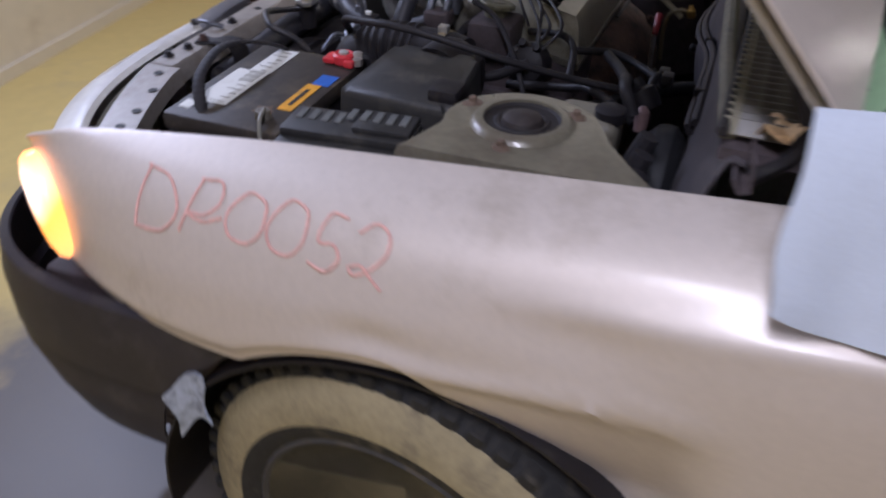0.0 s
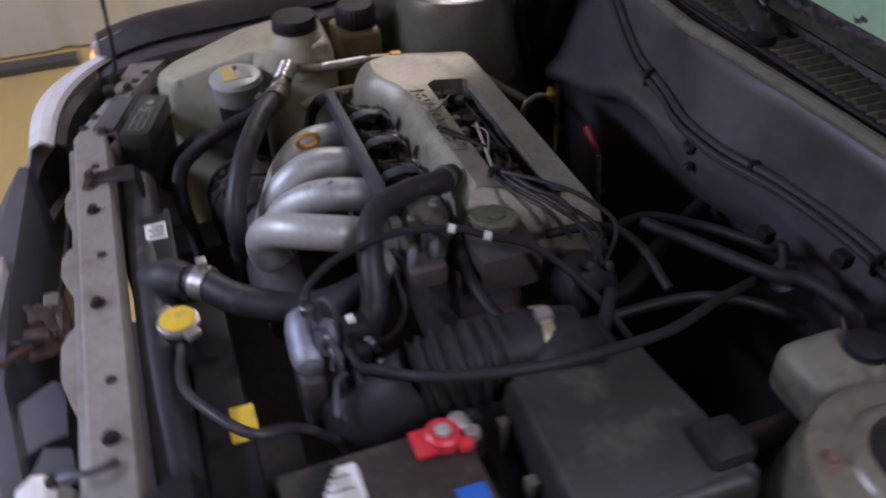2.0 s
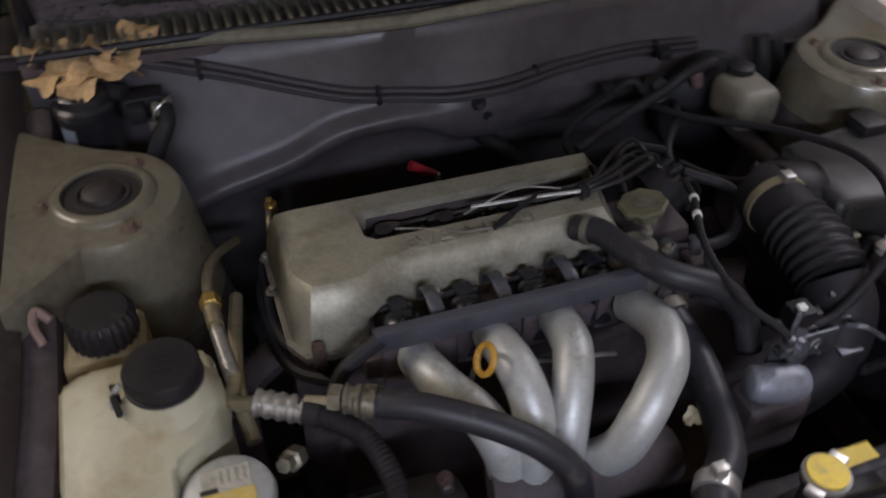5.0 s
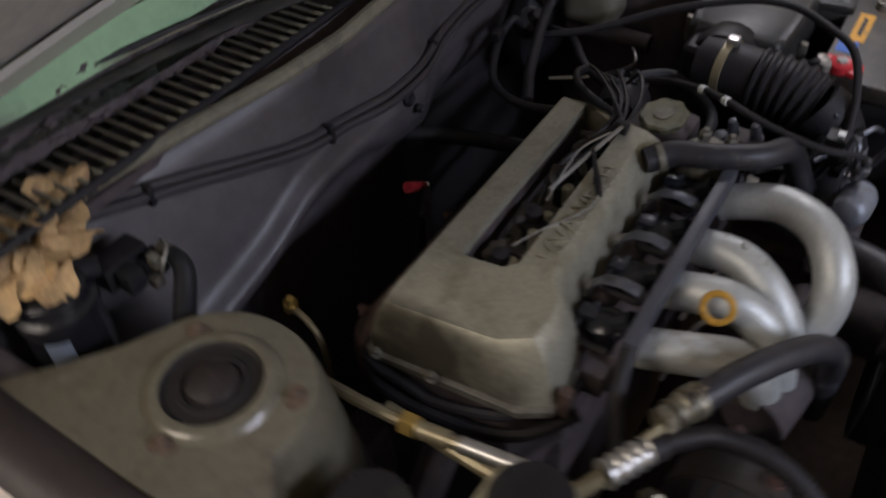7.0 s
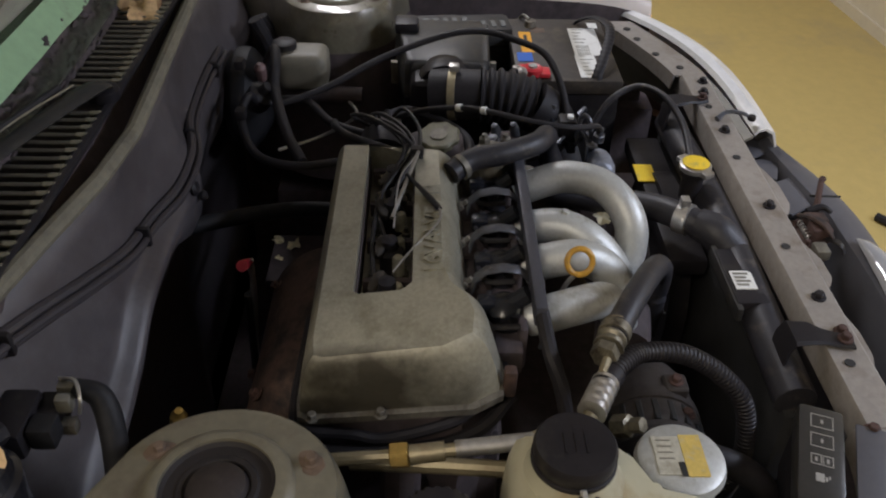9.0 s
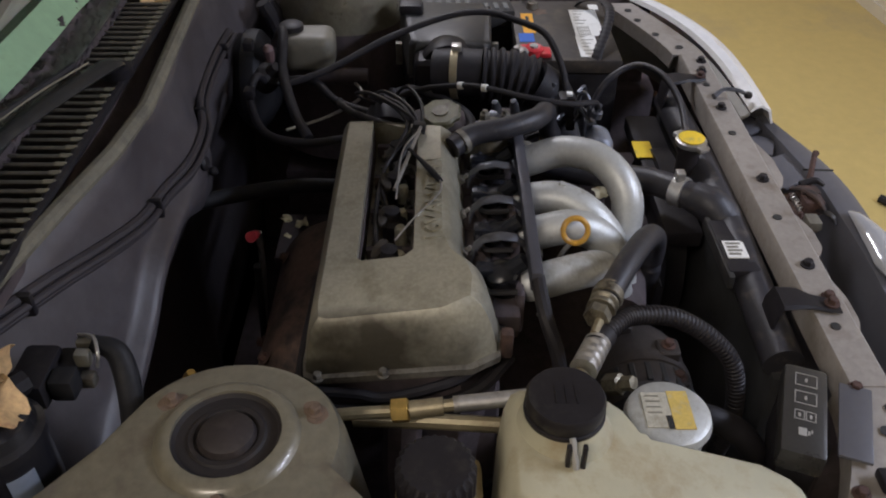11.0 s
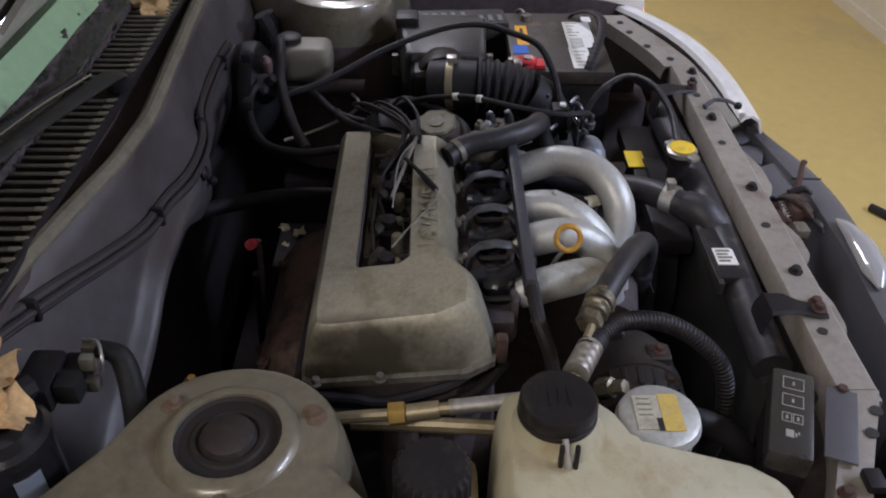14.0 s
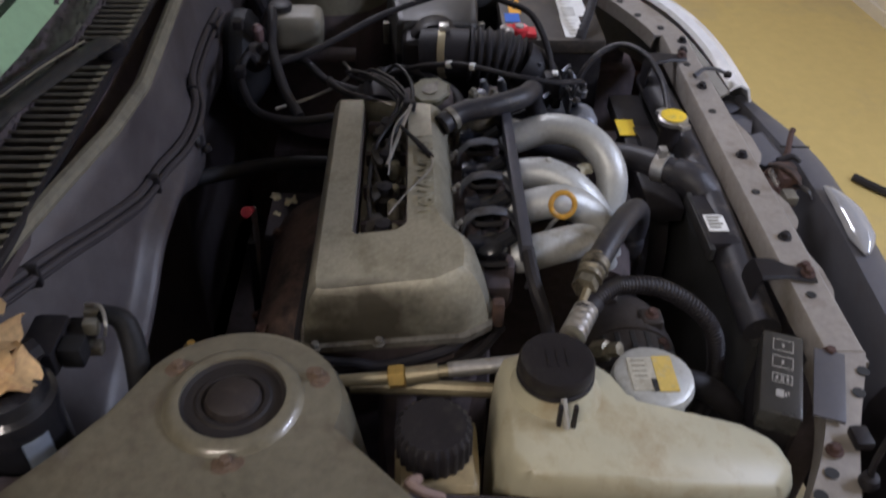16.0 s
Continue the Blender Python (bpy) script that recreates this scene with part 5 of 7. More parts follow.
# injector rail and injectors
part("rail_cover", box(-0.01, 0.30, 0.085, 0.155, 0.755, 0.79, 0.006), DARKBAY, engine)
rail = part("fuel_rail", box(-0.024, 0.292, 0.163, 0.177, 0.822, 0.849, 0.003), SLATE, engine, "slate-grey flat fuel rail")
part("rail_tail", tube([(0.285, 0.171, 0.838), (0.325, 0.178, 0.815), (0.345, 0.190, 0.785), (0.352, 0.198, 0.75)], 0.0085, 10, 6), RUBBER, rail)
part("rail_clip", box(-0.022, -0.018, 0.168, 0.173, 0.848, 0.8505, 0.0008), BLUEP, rail, "small blue clip")
for x in (0.235, 0.158, 0.078, -0.002):
    inj = part("injector", tube([(x + 0.016, 0.160, 0.834), (x + 0.016, 0.134, 0.812), (x + 0.010, 0.112, 0.785)], 0.0105, 10, 3), GLOSSBLACK, engine, "glossy black fuel injector")
    part("injector_plug", box(x + 0.006, x + 0.026, 0.103, 0.124, 0.806, 0.826, 0.004), GLOSSBLACK, inj)
    part("injector_wire", tube([(x, 0.118, 0.822), (x + 0.02, 0.108, 0.818), (x + 0.045, 0.115, 0.812), (x + 0.05, 0.15, 0.815)], 0.0035, 6, 5), RUBBER, inj)
    arch = ((0.098, 0.812), (0.102, 0.830), (0.114, 0.842), (0.134, 0.846), (0.152, 0.843), (0.164, 0.832), (0.170, 0.815))
    part("stay", sheet([[(x - 0.026, y, z - 0.002), (x - 0.022, y, z), (x - 0.014, y, z), (x - 0.010, y, z - 0.002)] for y, z in arch], 0.002), BLUESTEEL, inj, "arched blue-grey steel strap")
    part("barrel", lathe([(0.018, -0.05), (0.019, 0.0), (0.021, 0.003), (0.021, 0.010), (0.016, 0.016), (0.009, 0.018), (0.0, 0.019)], (x + 0.016, 0.134, 0.808), (0, -0.25, 1), 20), GLOSSBLACK, inj, "glossy black barrel")
    part("port", lathe([(0.016, 0), (0.017, 0.03), (0.012, 0.034)], (x + 0.04, 0.09, 0.785), (0, 0.8, 0.6), 14), DARKBAY, engine)
for x in (0.285, 0.20, 0.12, 0.04):
    part("wing_nut", lathe([(0.008, 0), (0.008, 0.012), (0.004, 0.013), (0.004, 0.02), (0, 0.021)], (x, 0.088, 0.797), (0, 0.6, 0.8), 6), STEEL, engine)
for x in (0.27, 0.185, 0.10, 0.015):
    part("cover_boss", lathe([(0.013, -0.02), (0.012, 0.008), (0.009, 0.013), (0.0, 0.014)], (x, 0.094, 0.772), (0, 0.5, 0.85), 14), CAST, cover)
part("plug_wire", tube([(0.02, 0.03, 0.868), (0.07, 0.012, 0.866), (0.135, 0.006, 0.838)], 0.0012, 5, 6), STEEL, engine, "thin bare wire")
part("plug_wire", tube([(0.118, 0.061, 0.857), (0.138, 0.063, 0.860), (0.155, 0.057, 0.857), (0.19, 0.030, 0.849), (0.222, 0.008, 0.840)], 0.0013, 5, 6), STEEL, engine, "thin bare wire")
part("wire_sleeve", tube([(0.045, 0.020, 0.857), (0.070, 0.034, 0.858), (0.098, 0.050, 0.857), (0.120, 0.062, 0.856)], [0.0028, 0.0028, 0.0045, 0.0036], 8, 5), BLACKP, engine)
BOOTGREY = material("dusty_boot_rubber", (0.045, 0.038, 0.031), 0.7, 0.0, 0.3, 0.008, 0.04, (0.03, 0.026, 0.022), 0.35, 0.2, 700)
for x, y, turn in ((0.226, -0.010, -28), (0.160, -0.008, -12), (0.082, -0.010, 18), (0.052, 0.010, 40), (0.010, -0.006, -35)):
    mm = Matrix.Translation((x, y, 0.829)) @ Matrix.Rotation(radians(turn), 4, "Z") @ Matrix.Rotation(radians(12), 4, "Y")
    tab = rings_mesh([[(px * g, py * g, z) for px, py in ((-0.016, 0.0), (-0.014, -0.006), (0.004, -0.007), (0.014, -0.004), (0.017, 0.0), (0.014, 0.004), (0.004, 0.007), (-0.014, 0.006))] for z, g in ((-0.006, 0.7), (-0.005, 0.95), (0.002, 1.0), (0.004, 0.9), (0.005, 0.6))])
    tab.transform(mm)
    part("boot_cap", tab, BOOTGREY, engine, "dusty grey-brown plug boot cap")
part("earth_plate", box(0.116, 0.144, 0.138, 0.146, 0.768, 0.784, 0.002), STEEL, engine, "small bright steel plate")
# heat shield at the back and exhaust
rows = []
for x in np.linspace(0.02, 0.345, 16):
    e = min(1.0, (x - 0.0) / 0.06, (0.365 - x) / 0.06)
    rows.append([(x, -0.072 - 0.10 * e * math.sin(a), 0.64 + 0.115 * e * math.cos(a) * (1 if math.cos(a) > 0 else 1.6)) for a in np.linspace(0.05, 2.4, 12)])
part("heat_shield", sheet(rows, 0.002), RUST, engine, "brown rusty exhaust heat shield", 60)
for x, a in ((0.10, 0.9), (0.30, 0.8), (0.2, 1.5)):
    part("bolt", bolt((x, -0.074 - 0.10 * math.sin(a), 0.642 + 0.115 * math.cos(a)), 0.006, (0, -math.sin(a), math.cos(a))), RUSTNUT, engine)
fit_ = thing("heater_pipe", (0.345, -0.22, 0.70), "thin pale pipe with a brass fitting behind the engine", "pipe")
part("fitting", lathe([(0.008, -0.008), (0.0095, -0.006), (0.0095, 0.006), (0.006, 0.010), (0.005, 0.016), (0.0, 0.016)], (0.343, -0.223, 0.730), (0.1, 0.2, 1), 8), BRASS, fit_, "brass fitting")
part("pipe", tube([(0.345, -0.222, 0.728), (0.350, -0.200, 0.732), (0.353, -0.178, 0.716), (0.352, -0.172, 0.68), (0.35, -0.175, 0.62)], 0.0045, 8, 6), PIPE, fit_)
rd = part("transmission_dipstick", tube([(0.105, -0.182, 0.762), (0.10, -0.185, 0.70), (0.10, -0.195, 0.60), (0.10, -0.2, 0.45)], 0.0045, 8, 5), STEEL, engine, "thin steel tube with a dark red handle")
part("dipstick_handle", tube([(0.146, -0.182, 0.786), (0.130, -0.182, 0.776), (0.108, -0.183, 0.762)], [0.0075, 0.0065, 0.005], 10, 4), DARKRED, rd, "dark red handle")
part("guide_tube", tube([(0.10, -0.192, 0.70), (0.10, -0.197, 0.60), (0.10, -0.205, 0.45)], 0.0065, 8, 4), BLACKHOSE, engine)
# alternator
ALTM = material("greasy_alloy", (0.055, 0.047, 0.043), 0.5, 0.4, 0.25, 0.008, 0.04, (0.04, 0.032, 0.028), 0.35, 0.2, 800)
ac = Vector((0.30, 0.305, 0.665))
alt = part("alternator", lathe([(0.03, -0.07), (0.055, -0.065), (0.064, -0.045), (0.066, 0.03), (0.058, 0.05), (0.03, 0.056), (0.0, 0.056)], ac, (1, 0, 0), 30), ALTM, engine, "dirty slotted alternator")
for k in range(22):
    a = 2 * math.pi * k / 22
    part("vent_slot", box(0.012, 0.040, -0.0035, 0.0035, 0.0610, 0.0668, 0.001, 1, m=Matrix.Translation(ac) @ Matrix.Rotation(a, 4, "X")), INK, alt, smooth=0)
part("front_band", lathe([(0.0640, 0.042), (0.0672, 0.043), (0.0672, 0.050), (0.060, 0.056)], ac, (1, 0, 0), 30), ALTM, alt)
part("rear_band", lathe([(0.0640, -0.010), (0.0675, -0.008), (0.0675, 0.008), (0.0640, 0.010)], ac, (1, 0, 0), 30), ALTM, alt)
for x0, x1, y0, y1, z0, z1 in ((0.272, 0.300, 0.322, 0.350, 0.708, 0.732), (0.312, 0.334, 0.330, 0.356, 0.698, 0.716), (0.246, 0.262, 0.275, 0.298, 0.718, 0.738)):
    part("mount_lug", box(x0, x1, y0, y1, z0, z1, 0.006, 3), ALTM, alt, "dull cast mounting lug")
    part("lug_bolt", bolt(((x0 + x1) / 2, (y0 + y1) / 2, z1), 0.006), RUSTNUT, alt)
part("pulley", lathe([(0.03, 0.058), (0.034, 0.06), (0.028, 0.068), (0.034, 0.076), (0.03, 0.078), (0.0, 0.078)], ac, (1, 0, 0), 24), DARKBAY, alt)
part("belt", tube([(0.372, 0.335, 0.66), (0.372, 0.30, 0.60), (0.372, 0.10, 0.36), (0.372, 0.0, 0.36), (0.372, 0.05, 0.5), (0.372, 0.272, 0.70)], 0.008, 6, 6), RUBBER, engine)
part("mount_bracket", box(0.338, 0.352, 0.128, 0.142, 0.775, 0.812, 0.004), RUST, engine)
part("gasket", tube([(0.20, -0.094, 0.748), (0.345, -0.095, 0.748), (0.374, -0.080, 0.750), (0.379, -0.03, 0.748), (0.381, 0.0, 0.744), (0.378, 0.05, 0.756), (0.364, 0.09, 0.764), (0.318, 0.130, 0.772), (0.24, 0.125, 0.770)], 0.0062, 8), RUBBER, engine, "oily black cover gasket")
part("gasket", tube([(0.30, -0.10, 0.728), (0.376, -0.078, 0.728), (0.384, 0.03, 0.730), (0.370, 0.10, 0.742), (0.325, 0.142, 0.752)], 0.008, 8), RUBBER, engine)
part("mount_arm", tube([(0.375, 0.02, 0.70), (0.42, 0.02, 0.66), (0.50, 0.03, 0.60)], 0.022, 8, 4), DARKBAY, engine)
# throttle body, linkage
bm = tube([(-0.084, 0.302, 0.7775), (-0.089, 0.303, 0.7765), (-0.105, 0.305, 0.772), (-0.138, 0.307, 0.764), (-0.153, 0.308, 0.760), (-0.158, 0.3085, 0.759)], [0.010, 0.019, 0.0225, 0.0225, 0.018, 0.010], 20, 6)
tb = part("throttle_body", bm, THROTM, engine, "pale cast aluminium throttle body")
part("throttle_base", box(-0.165, -0.085, 0.275, 0.325, 0.66, 0.750, 0.012, 3), DARKBAY, tb)
part("throttle_flange", lathe([(0.030, 0), (0.040, 0.001), (0.040, 0.008), (0.030, 0.009)], (-0.150, 0.276, 0.692), (-1, 0, 0.1), 24), DARKBAY, tb)
part("cable_wheel", lathe([(0.020, 0), (0.021, 0.002), (0.017, 0.004), (0.021, 0.006), (0.012, 0.008), (0.008, 0.014), (0.0, 0.014)], (-0.150, 0.284, 0.795), (-0.3, 1, 0.5), 24), BLUESTEEL, tb, "dull cable wheel")
part("return_spring", tube([(-0.175 + 0.009 * math.cos(a), 0.290 - 0.0012 * a, 0.790 + 0.009 * math.sin(a)) for a in np.linspace(0, 18, 60)], 0.0014, 5, 1, smooth_it=False), STEEL, tb, "small return spring")
# folded bracket that holds the two cables
part("cable_bracket", box(-0.205, -0.118, 0.282, 0.2855, 0.770, 0.806, 0.001), BLUESTEEL, tb)
part("cable_bracket", box(-0.140, -0.118, 0.286, 0.300, 0.800, 0.804, 0.001), BLUESTEEL, tb)
part("cable_bracket", tube([(-0.132, 0.290, 0.800), (-0.134, 0.288, 0.832), (-0.142, 0.282, 0.842), (-0.150, 0.276, 0.834), (-0.152, 0.272, 0.800)], 0.0035, 6, 4), BLUESTEEL, tb)
part("cable_bracket", box(-0.235, -0.206, 0.268, 0.272, 0.770, 0.802, 0.001), BLUESTEEL, tb)
part("cable_bracket", box(-0.245, -0.215, 0.272, 0.296, 0.764, 0.768, 0.001), BLUESTEEL, tb)
part("cable_stop", lathe([(0.006, -0.012), (0.009, -0.010), (0.009, 0.0), (0.006, 0.002), (0.005, 0.012), (0.0, 0.013)], (-0.122, 0.300, 0.822), (0.1, 0.1, 1), 10), BLUESTEEL, tb)
rnd = random.Random(12)
for k in range(14):
    x, y, z = rnd.uniform(-0.225, -0.125), rnd.uniform(0.240, 0.284), rnd.uniform(0.770, 0.806)
    if k % 3 == 0:
        part("linkage_plug", box(x - 0.009, x + 0.009, y - 0.007, y + 0.007, z - 0.010, z + 0.010, 0.003), BLACKP, tb)
    elif k % 3 == 1:
        part("linkage_stud", lathe([(0.006, -0.03), (0.006, 0.006), (0.004, 0.007), (0.004, 0.014), (0.0, 0.015)], (x, y, z), (rnd.uniform(-0.5, 0.5), 0.3, 1), 6), BLUESTEEL, tb)
    else:
        part("linkage_rod", tube([(x, y, z), (x - 0.014, y + 0.012, z + 0.004), (x - 0.04, y + 0.02, z - 0.014)], 0.0032, 6, 4), BLUESTEEL, tb)
part("white_tag", box(-0.170, -0.160, 0.258, 0.267, 0.826, 0.831, 0.001), WHITE, tb, "small white tag")
part("tag_plug", box(-0.182, -0.154, 0.246, 0.272, 0.788, 0.8255, 0.004), BLACKP, tb, "black sensor plug")
part("plug_wire_loom", tube([(-0.165, 0.250, 0.795), (-0.15, 0.22, 0.77), (-0.12, 0.19, 0.775), (-0.08, 0.185, 0.80)], 0.004, 6, 6), RUBBER, tb)

# ---------------------------------------------------------------- hoses and cables, each a thing
def hose(name, pts, r, mat, label, category="hose", **kw):
    return solo(name, tube(pts, r, kw.pop("seg", 12), kw.pop("steps", 8), **kw), mat, label, category)


hose("throttle_cable", [(-0.185, 0.270, 0.80), (-0.214, 0.267, 0.806), (-0.255, 0.257, 0.839), (-0.300, 0.234, 0.868), (-0.327, 0.189, 0.879), (-0.344, 0.138, 0.886), (-0.343, 0.074, 0.879), (-0.318, -0.025, 0.851), (-0.270, -0.12, 0.818), (-0.24, -0.20, 0.80)], 0.0055, RUBBER, "long black throttle cable arching over the air box", "cable")
kick = thing("kickdown_cable", (-0.09, 0.29, 0.81), "thin black cable with two white bands", "cable")
part("sheath", tube([(-0.122, 0.300, 0.826), (-0.112, 0.292, 0.842), (-0.090, 0.250, 0.852), (-0.088, 0.185, 0.864), (-0.108, 0.127, 0.868), (-0.127, 0.092, 0.862), (-0.15, 0.04, 0.845), (-0.20, -0.01, 0.80), (-0.25, -0.05, 0.74)], 0.0045, 8), RUBBER, kick)
for c, d in (((-0.108, 0.127, 0.868), (-0.019, -0.035, -0.006)), ((-0.127, 0.092, 0.862), (-0.02, -0.045, -0.012))):
    part("band", lathe([(0.0056, -0.004), (0.0056, 0.004)], c, d, 12), WHITE, kick)
def clamp_ring(c, axis, r, w=0.007):
    bm = lathe([(r, -w), (r + 0.0012, -w), (r + 0.0012, w), (r, w)], c, axis, 24)
    return bm


rh = thing("radiator_hose", (-0.02, 0.36, 0.75), "thick faded upper radiator hose with steel clamps", "hose")
part("hose_body", tube([(0.036, 0.427, 0.770), (0.015, 0.400, 0.772), (-0.02, 0.365, 0.765), (-0.05, 0.30, 0.755), (-0.06, 0.24, 0.765), (-0.05, 0.17, 0.79)], 0.0195, 14), GREYHOSE, rh)
bm = clamp_ring((0.018, 0.402, 0.772), (0.03, 0.035, 0.003), 0.0212, 0.009)
box(0.012, 0.026, 0.392, 0.404, 0.792, 0.806, 0.001, bm=bm)
part("hose_clamp", bm, STEEL, rh, "spring steel clamp")
part("hose_clamp", clamp_ring((-0.053, 0.185, 0.786), (0.006, -0.07, 0.02), 0.0210), TARNISH, rh, "tarnished clamp")
bh = thing("breather_hose", (-0.05, 0.19, 0.85), "slate-grey breather hose from the valve cover", "hose")
part("hose_body", tube([(0.022, 0.078, 0.845), (0.002, 0.105, 0.853), (-0.010, 0.150, 0.857), (-0.036, 0.195, 0.857), (-0.084, 0.216, 0.842), (-0.122, 0.225, 0.80), (-0.130, 0.245, 0.755)], 0.0155, 14), GREYHOSE, bh)
part("hose_clamp", clamp_ring((0.012, 0.092, 0.849), (-0.02, 0.027, 0.008), 0.0162, 0.004), TARNISH, bh, "thin wire clamp")
ah = thing("air_conditioning_hose", (0.2, 0.31, 0.8), "thick grey air conditioning hose with a crimped collar", "hose")
part("hose_body", tube([(0.318, 0.244, 0.836), (0.27, 0.272, 0.842), (0.21, 0.305, 0.830), (0.165, 0.330, 0.805), (0.135, 0.345, 0.76), (0.125, 0.345, 0.66)], 0.0145, 14), GREYHOSE, ah)
part("collar", tube([(0.322, 0.243, 0.8363), (0.310, 0.249, 0.8375)], 0.0152, 14, 3), GREYHOSE, ah, "rubber-grey collar")
OLDBRASS = material("dull_brass_crimp", (0.25, 0.228, 0.17), 0.42, 0.65, 0.25, 0.006, 0.03, (0.07, 0.055, 0.04), 0.35, 0.15, 900)
acp = thing("air_conditioning_pipe", (0.36, 0.23, 0.83), "alloy crimped pipe joint of the air conditioning line", "pipe")
part("crimp", tube([(0.338, 0.234, 0.836), (0.306, 0.249, 0.837)], 0.0150, 14, 8, ribs=(3, 0.09)), OLDBRASS, acp, "dull brass crimp")
part("crimp_band", clamp_ring((0.316, 0.2445, 0.8367), (0.032, -0.015, 0.0), 0.0160, 0.006), OLDBRASS, acp)
part("pipe_nut", lathe([(0.009, -0.008), (0.0145, -0.007), (0.0145, 0.005), (0.008, 0.007)], (0.347, 0.229, 0.836), (0.032, -0.015, 0), 6), OLDBRASS, acp, "hexagonal brass nut")
part("thin_pipe", tube([(0.375, 0.222, 0.836), (0.350, 0.232, 0.836)], 0.005, 8, 4), PIPE, acp)
part("crimp", tube([(0.420, 0.205, 0.830), (0.378, 0.226, 0.826)], 0.0135, 14, 8, ribs=(4, 0.08)), STEEL, acp)
part("pipe", tube([(0.435, 0.149, 0.81), (0.440, 0.185, 0.815), (0.420, 0.205, 0.828)], 0.008, 10, 5), PIPE, acp)
rib = thing("ribbed_hose", (0.335, 0.40, 0.55), "black corrugated hose over the alternator", "hose")
part("hose_body", tube([(0.378, 0.226, 0.826), (0.350, 0.248, 0.824), (0.325, 0.275, 0.816), (0.314, 0.325, 0.803), (0.320, 0.372, 0.775), (0.332, 0.402, 0.735), (0.345, 0.410, 0.66), (0.335, 0.40, 0.55)], 0.0108, 12, ribs=(80, 0.06)), BLACKP, rib)
part("cuff", tube([(0.388, 0.218, 0.826), (0.378, 0.226, 0.826), (0.364, 0.237, 0.825)], 0.0128, 14, 4), RUBBER, rib, "smooth rubber cuff")
line = thing("refrigerant_line", (0.45, 0.03, 0.80), "dull alloy refrigerant line with a brass nut", "pipe")
part("pipe", tube([(0.40, -0.20, 0.70), (0.43, -0.10, 0.765), (0.445, -0.033, 0.792), (0.446, 0.03, 0.800), (0.443, 0.097, 0.808), (0.437, 0.15, 0.81)], 0.0065, 10, 6), PIPE, line)
part("nut", lathe([(0.0105, -0.009), (0.0125, -0.008), (0.0125, 0.008), (0.0105, 0.009)], (0.446, 0.022, 0.799), (0, 1, 0.13), 6), BRASS, line, "brass nut")
part("sleeve", tube([(0.446, 0.032, 0.80), (0.4445, 0.065, 0.804)], 0.0095, 12, 4), PIPE, line)
part("sleeve", tube([(0.444, 0.075, 0.806), (0.437, 0.150, 0.810)], 0.0085, 12, 4), STEEL, line)
solo("lower_line", tube([(0.417, -0.029, 0.752), (0.429, 0.057, 0.762), (0.435, 0.14, 0.762), (0.43, 0.19, 0.75)], 0.0085, 10), PIPE, "tarnished lower refrigerant pipe", "pipe")
part("charge_valve", lathe([(0.012, 0), (0.012, 0.018), (0.008, 0.02), (0.008, 0.034), (0.0, 0.035)], (0.392, 0.240, 0.778), (0.35, 0.5, 0.45), 6), OLDBRASS, line, "brass service valve")
hose("vacuum_hose", [(-0.25, -0.225, 0.80), (-0.226, -0.234, 0.825), (-0.196, -0.242, 0.80), (-0.12, -0.208, 0.785), (-0.08, -0.144, 0.79), (-0.094, -0.076, 0.79)], 0.0065, RUBBER, "thin black vacuum hose")
hose("vacuum_hose", [(-0.36, -0.225, 0.82), (-0.347, -0.208, 0.85), (-0.30, -0.20, 0.845), (-0.257, -0.197, 0.82), (-0.159, -0.167, 0.80), (-0.09, -0.136, 0.79)], 0.0085, RUBBER, "black brake vacuum hose")
hose("heater_hose", [(-0.005, -0.31, 0.73), (-0.06, -0.20, 0.72), (-0.10, -0.13, 0.70), (-0.12, -0.06, 0.68)], 0.012, BLACKHOSE, "black heater hose by the firewall")
hose("overflow_hose", [(-0.245, 0.305, 0.74), (-0.265, 0.34, 0.80), (-0.275, 0.385, 0.824), (-0.235, 0.42, 0.828), (-0.175, 0.440, 0.81), (-0.10, 0.437, 0.79)], 0.0054, GREYHOSE, "thin grey overflow hose to the radiator neck")
hose("lower_hose", [(0.38, 0.30, 0.72), (0.40, 0.34, 0.74), (0.41, 0.39, 0.72), (0.42, 0.43, 0.66)], 0.015, RUBBER, "black hose beside the washer tank")
hose("loom", [(-0.20, -0.03, 0.80), (-0.25, 0.02, 0.79), (-0.20, 0.09, 0.785), (-0.12, 0.11, 0.80), (-0.06, 0.10, 0.81)], 0.008, RUBBER, "black taped wiring loom", "wiring")
hose("loom", [(-0.21, -0.10, 0.79), (-0.15, -0.09, 0.815), (-0.11, -0.06, 0.82), (-0.09, 0.0, 0.81)], 0.006, BLACKP, "black taped wiring loom", "wiring")
hose("loom", [(-0.30, -0.22, 0.78), (-0.26, -0.15, 0.80), (-0.22, -0.10, 0.78), (-0.2, 0.0, 0.76)], 0.007, BLACKP, "black taped wiring loom", "wiring")

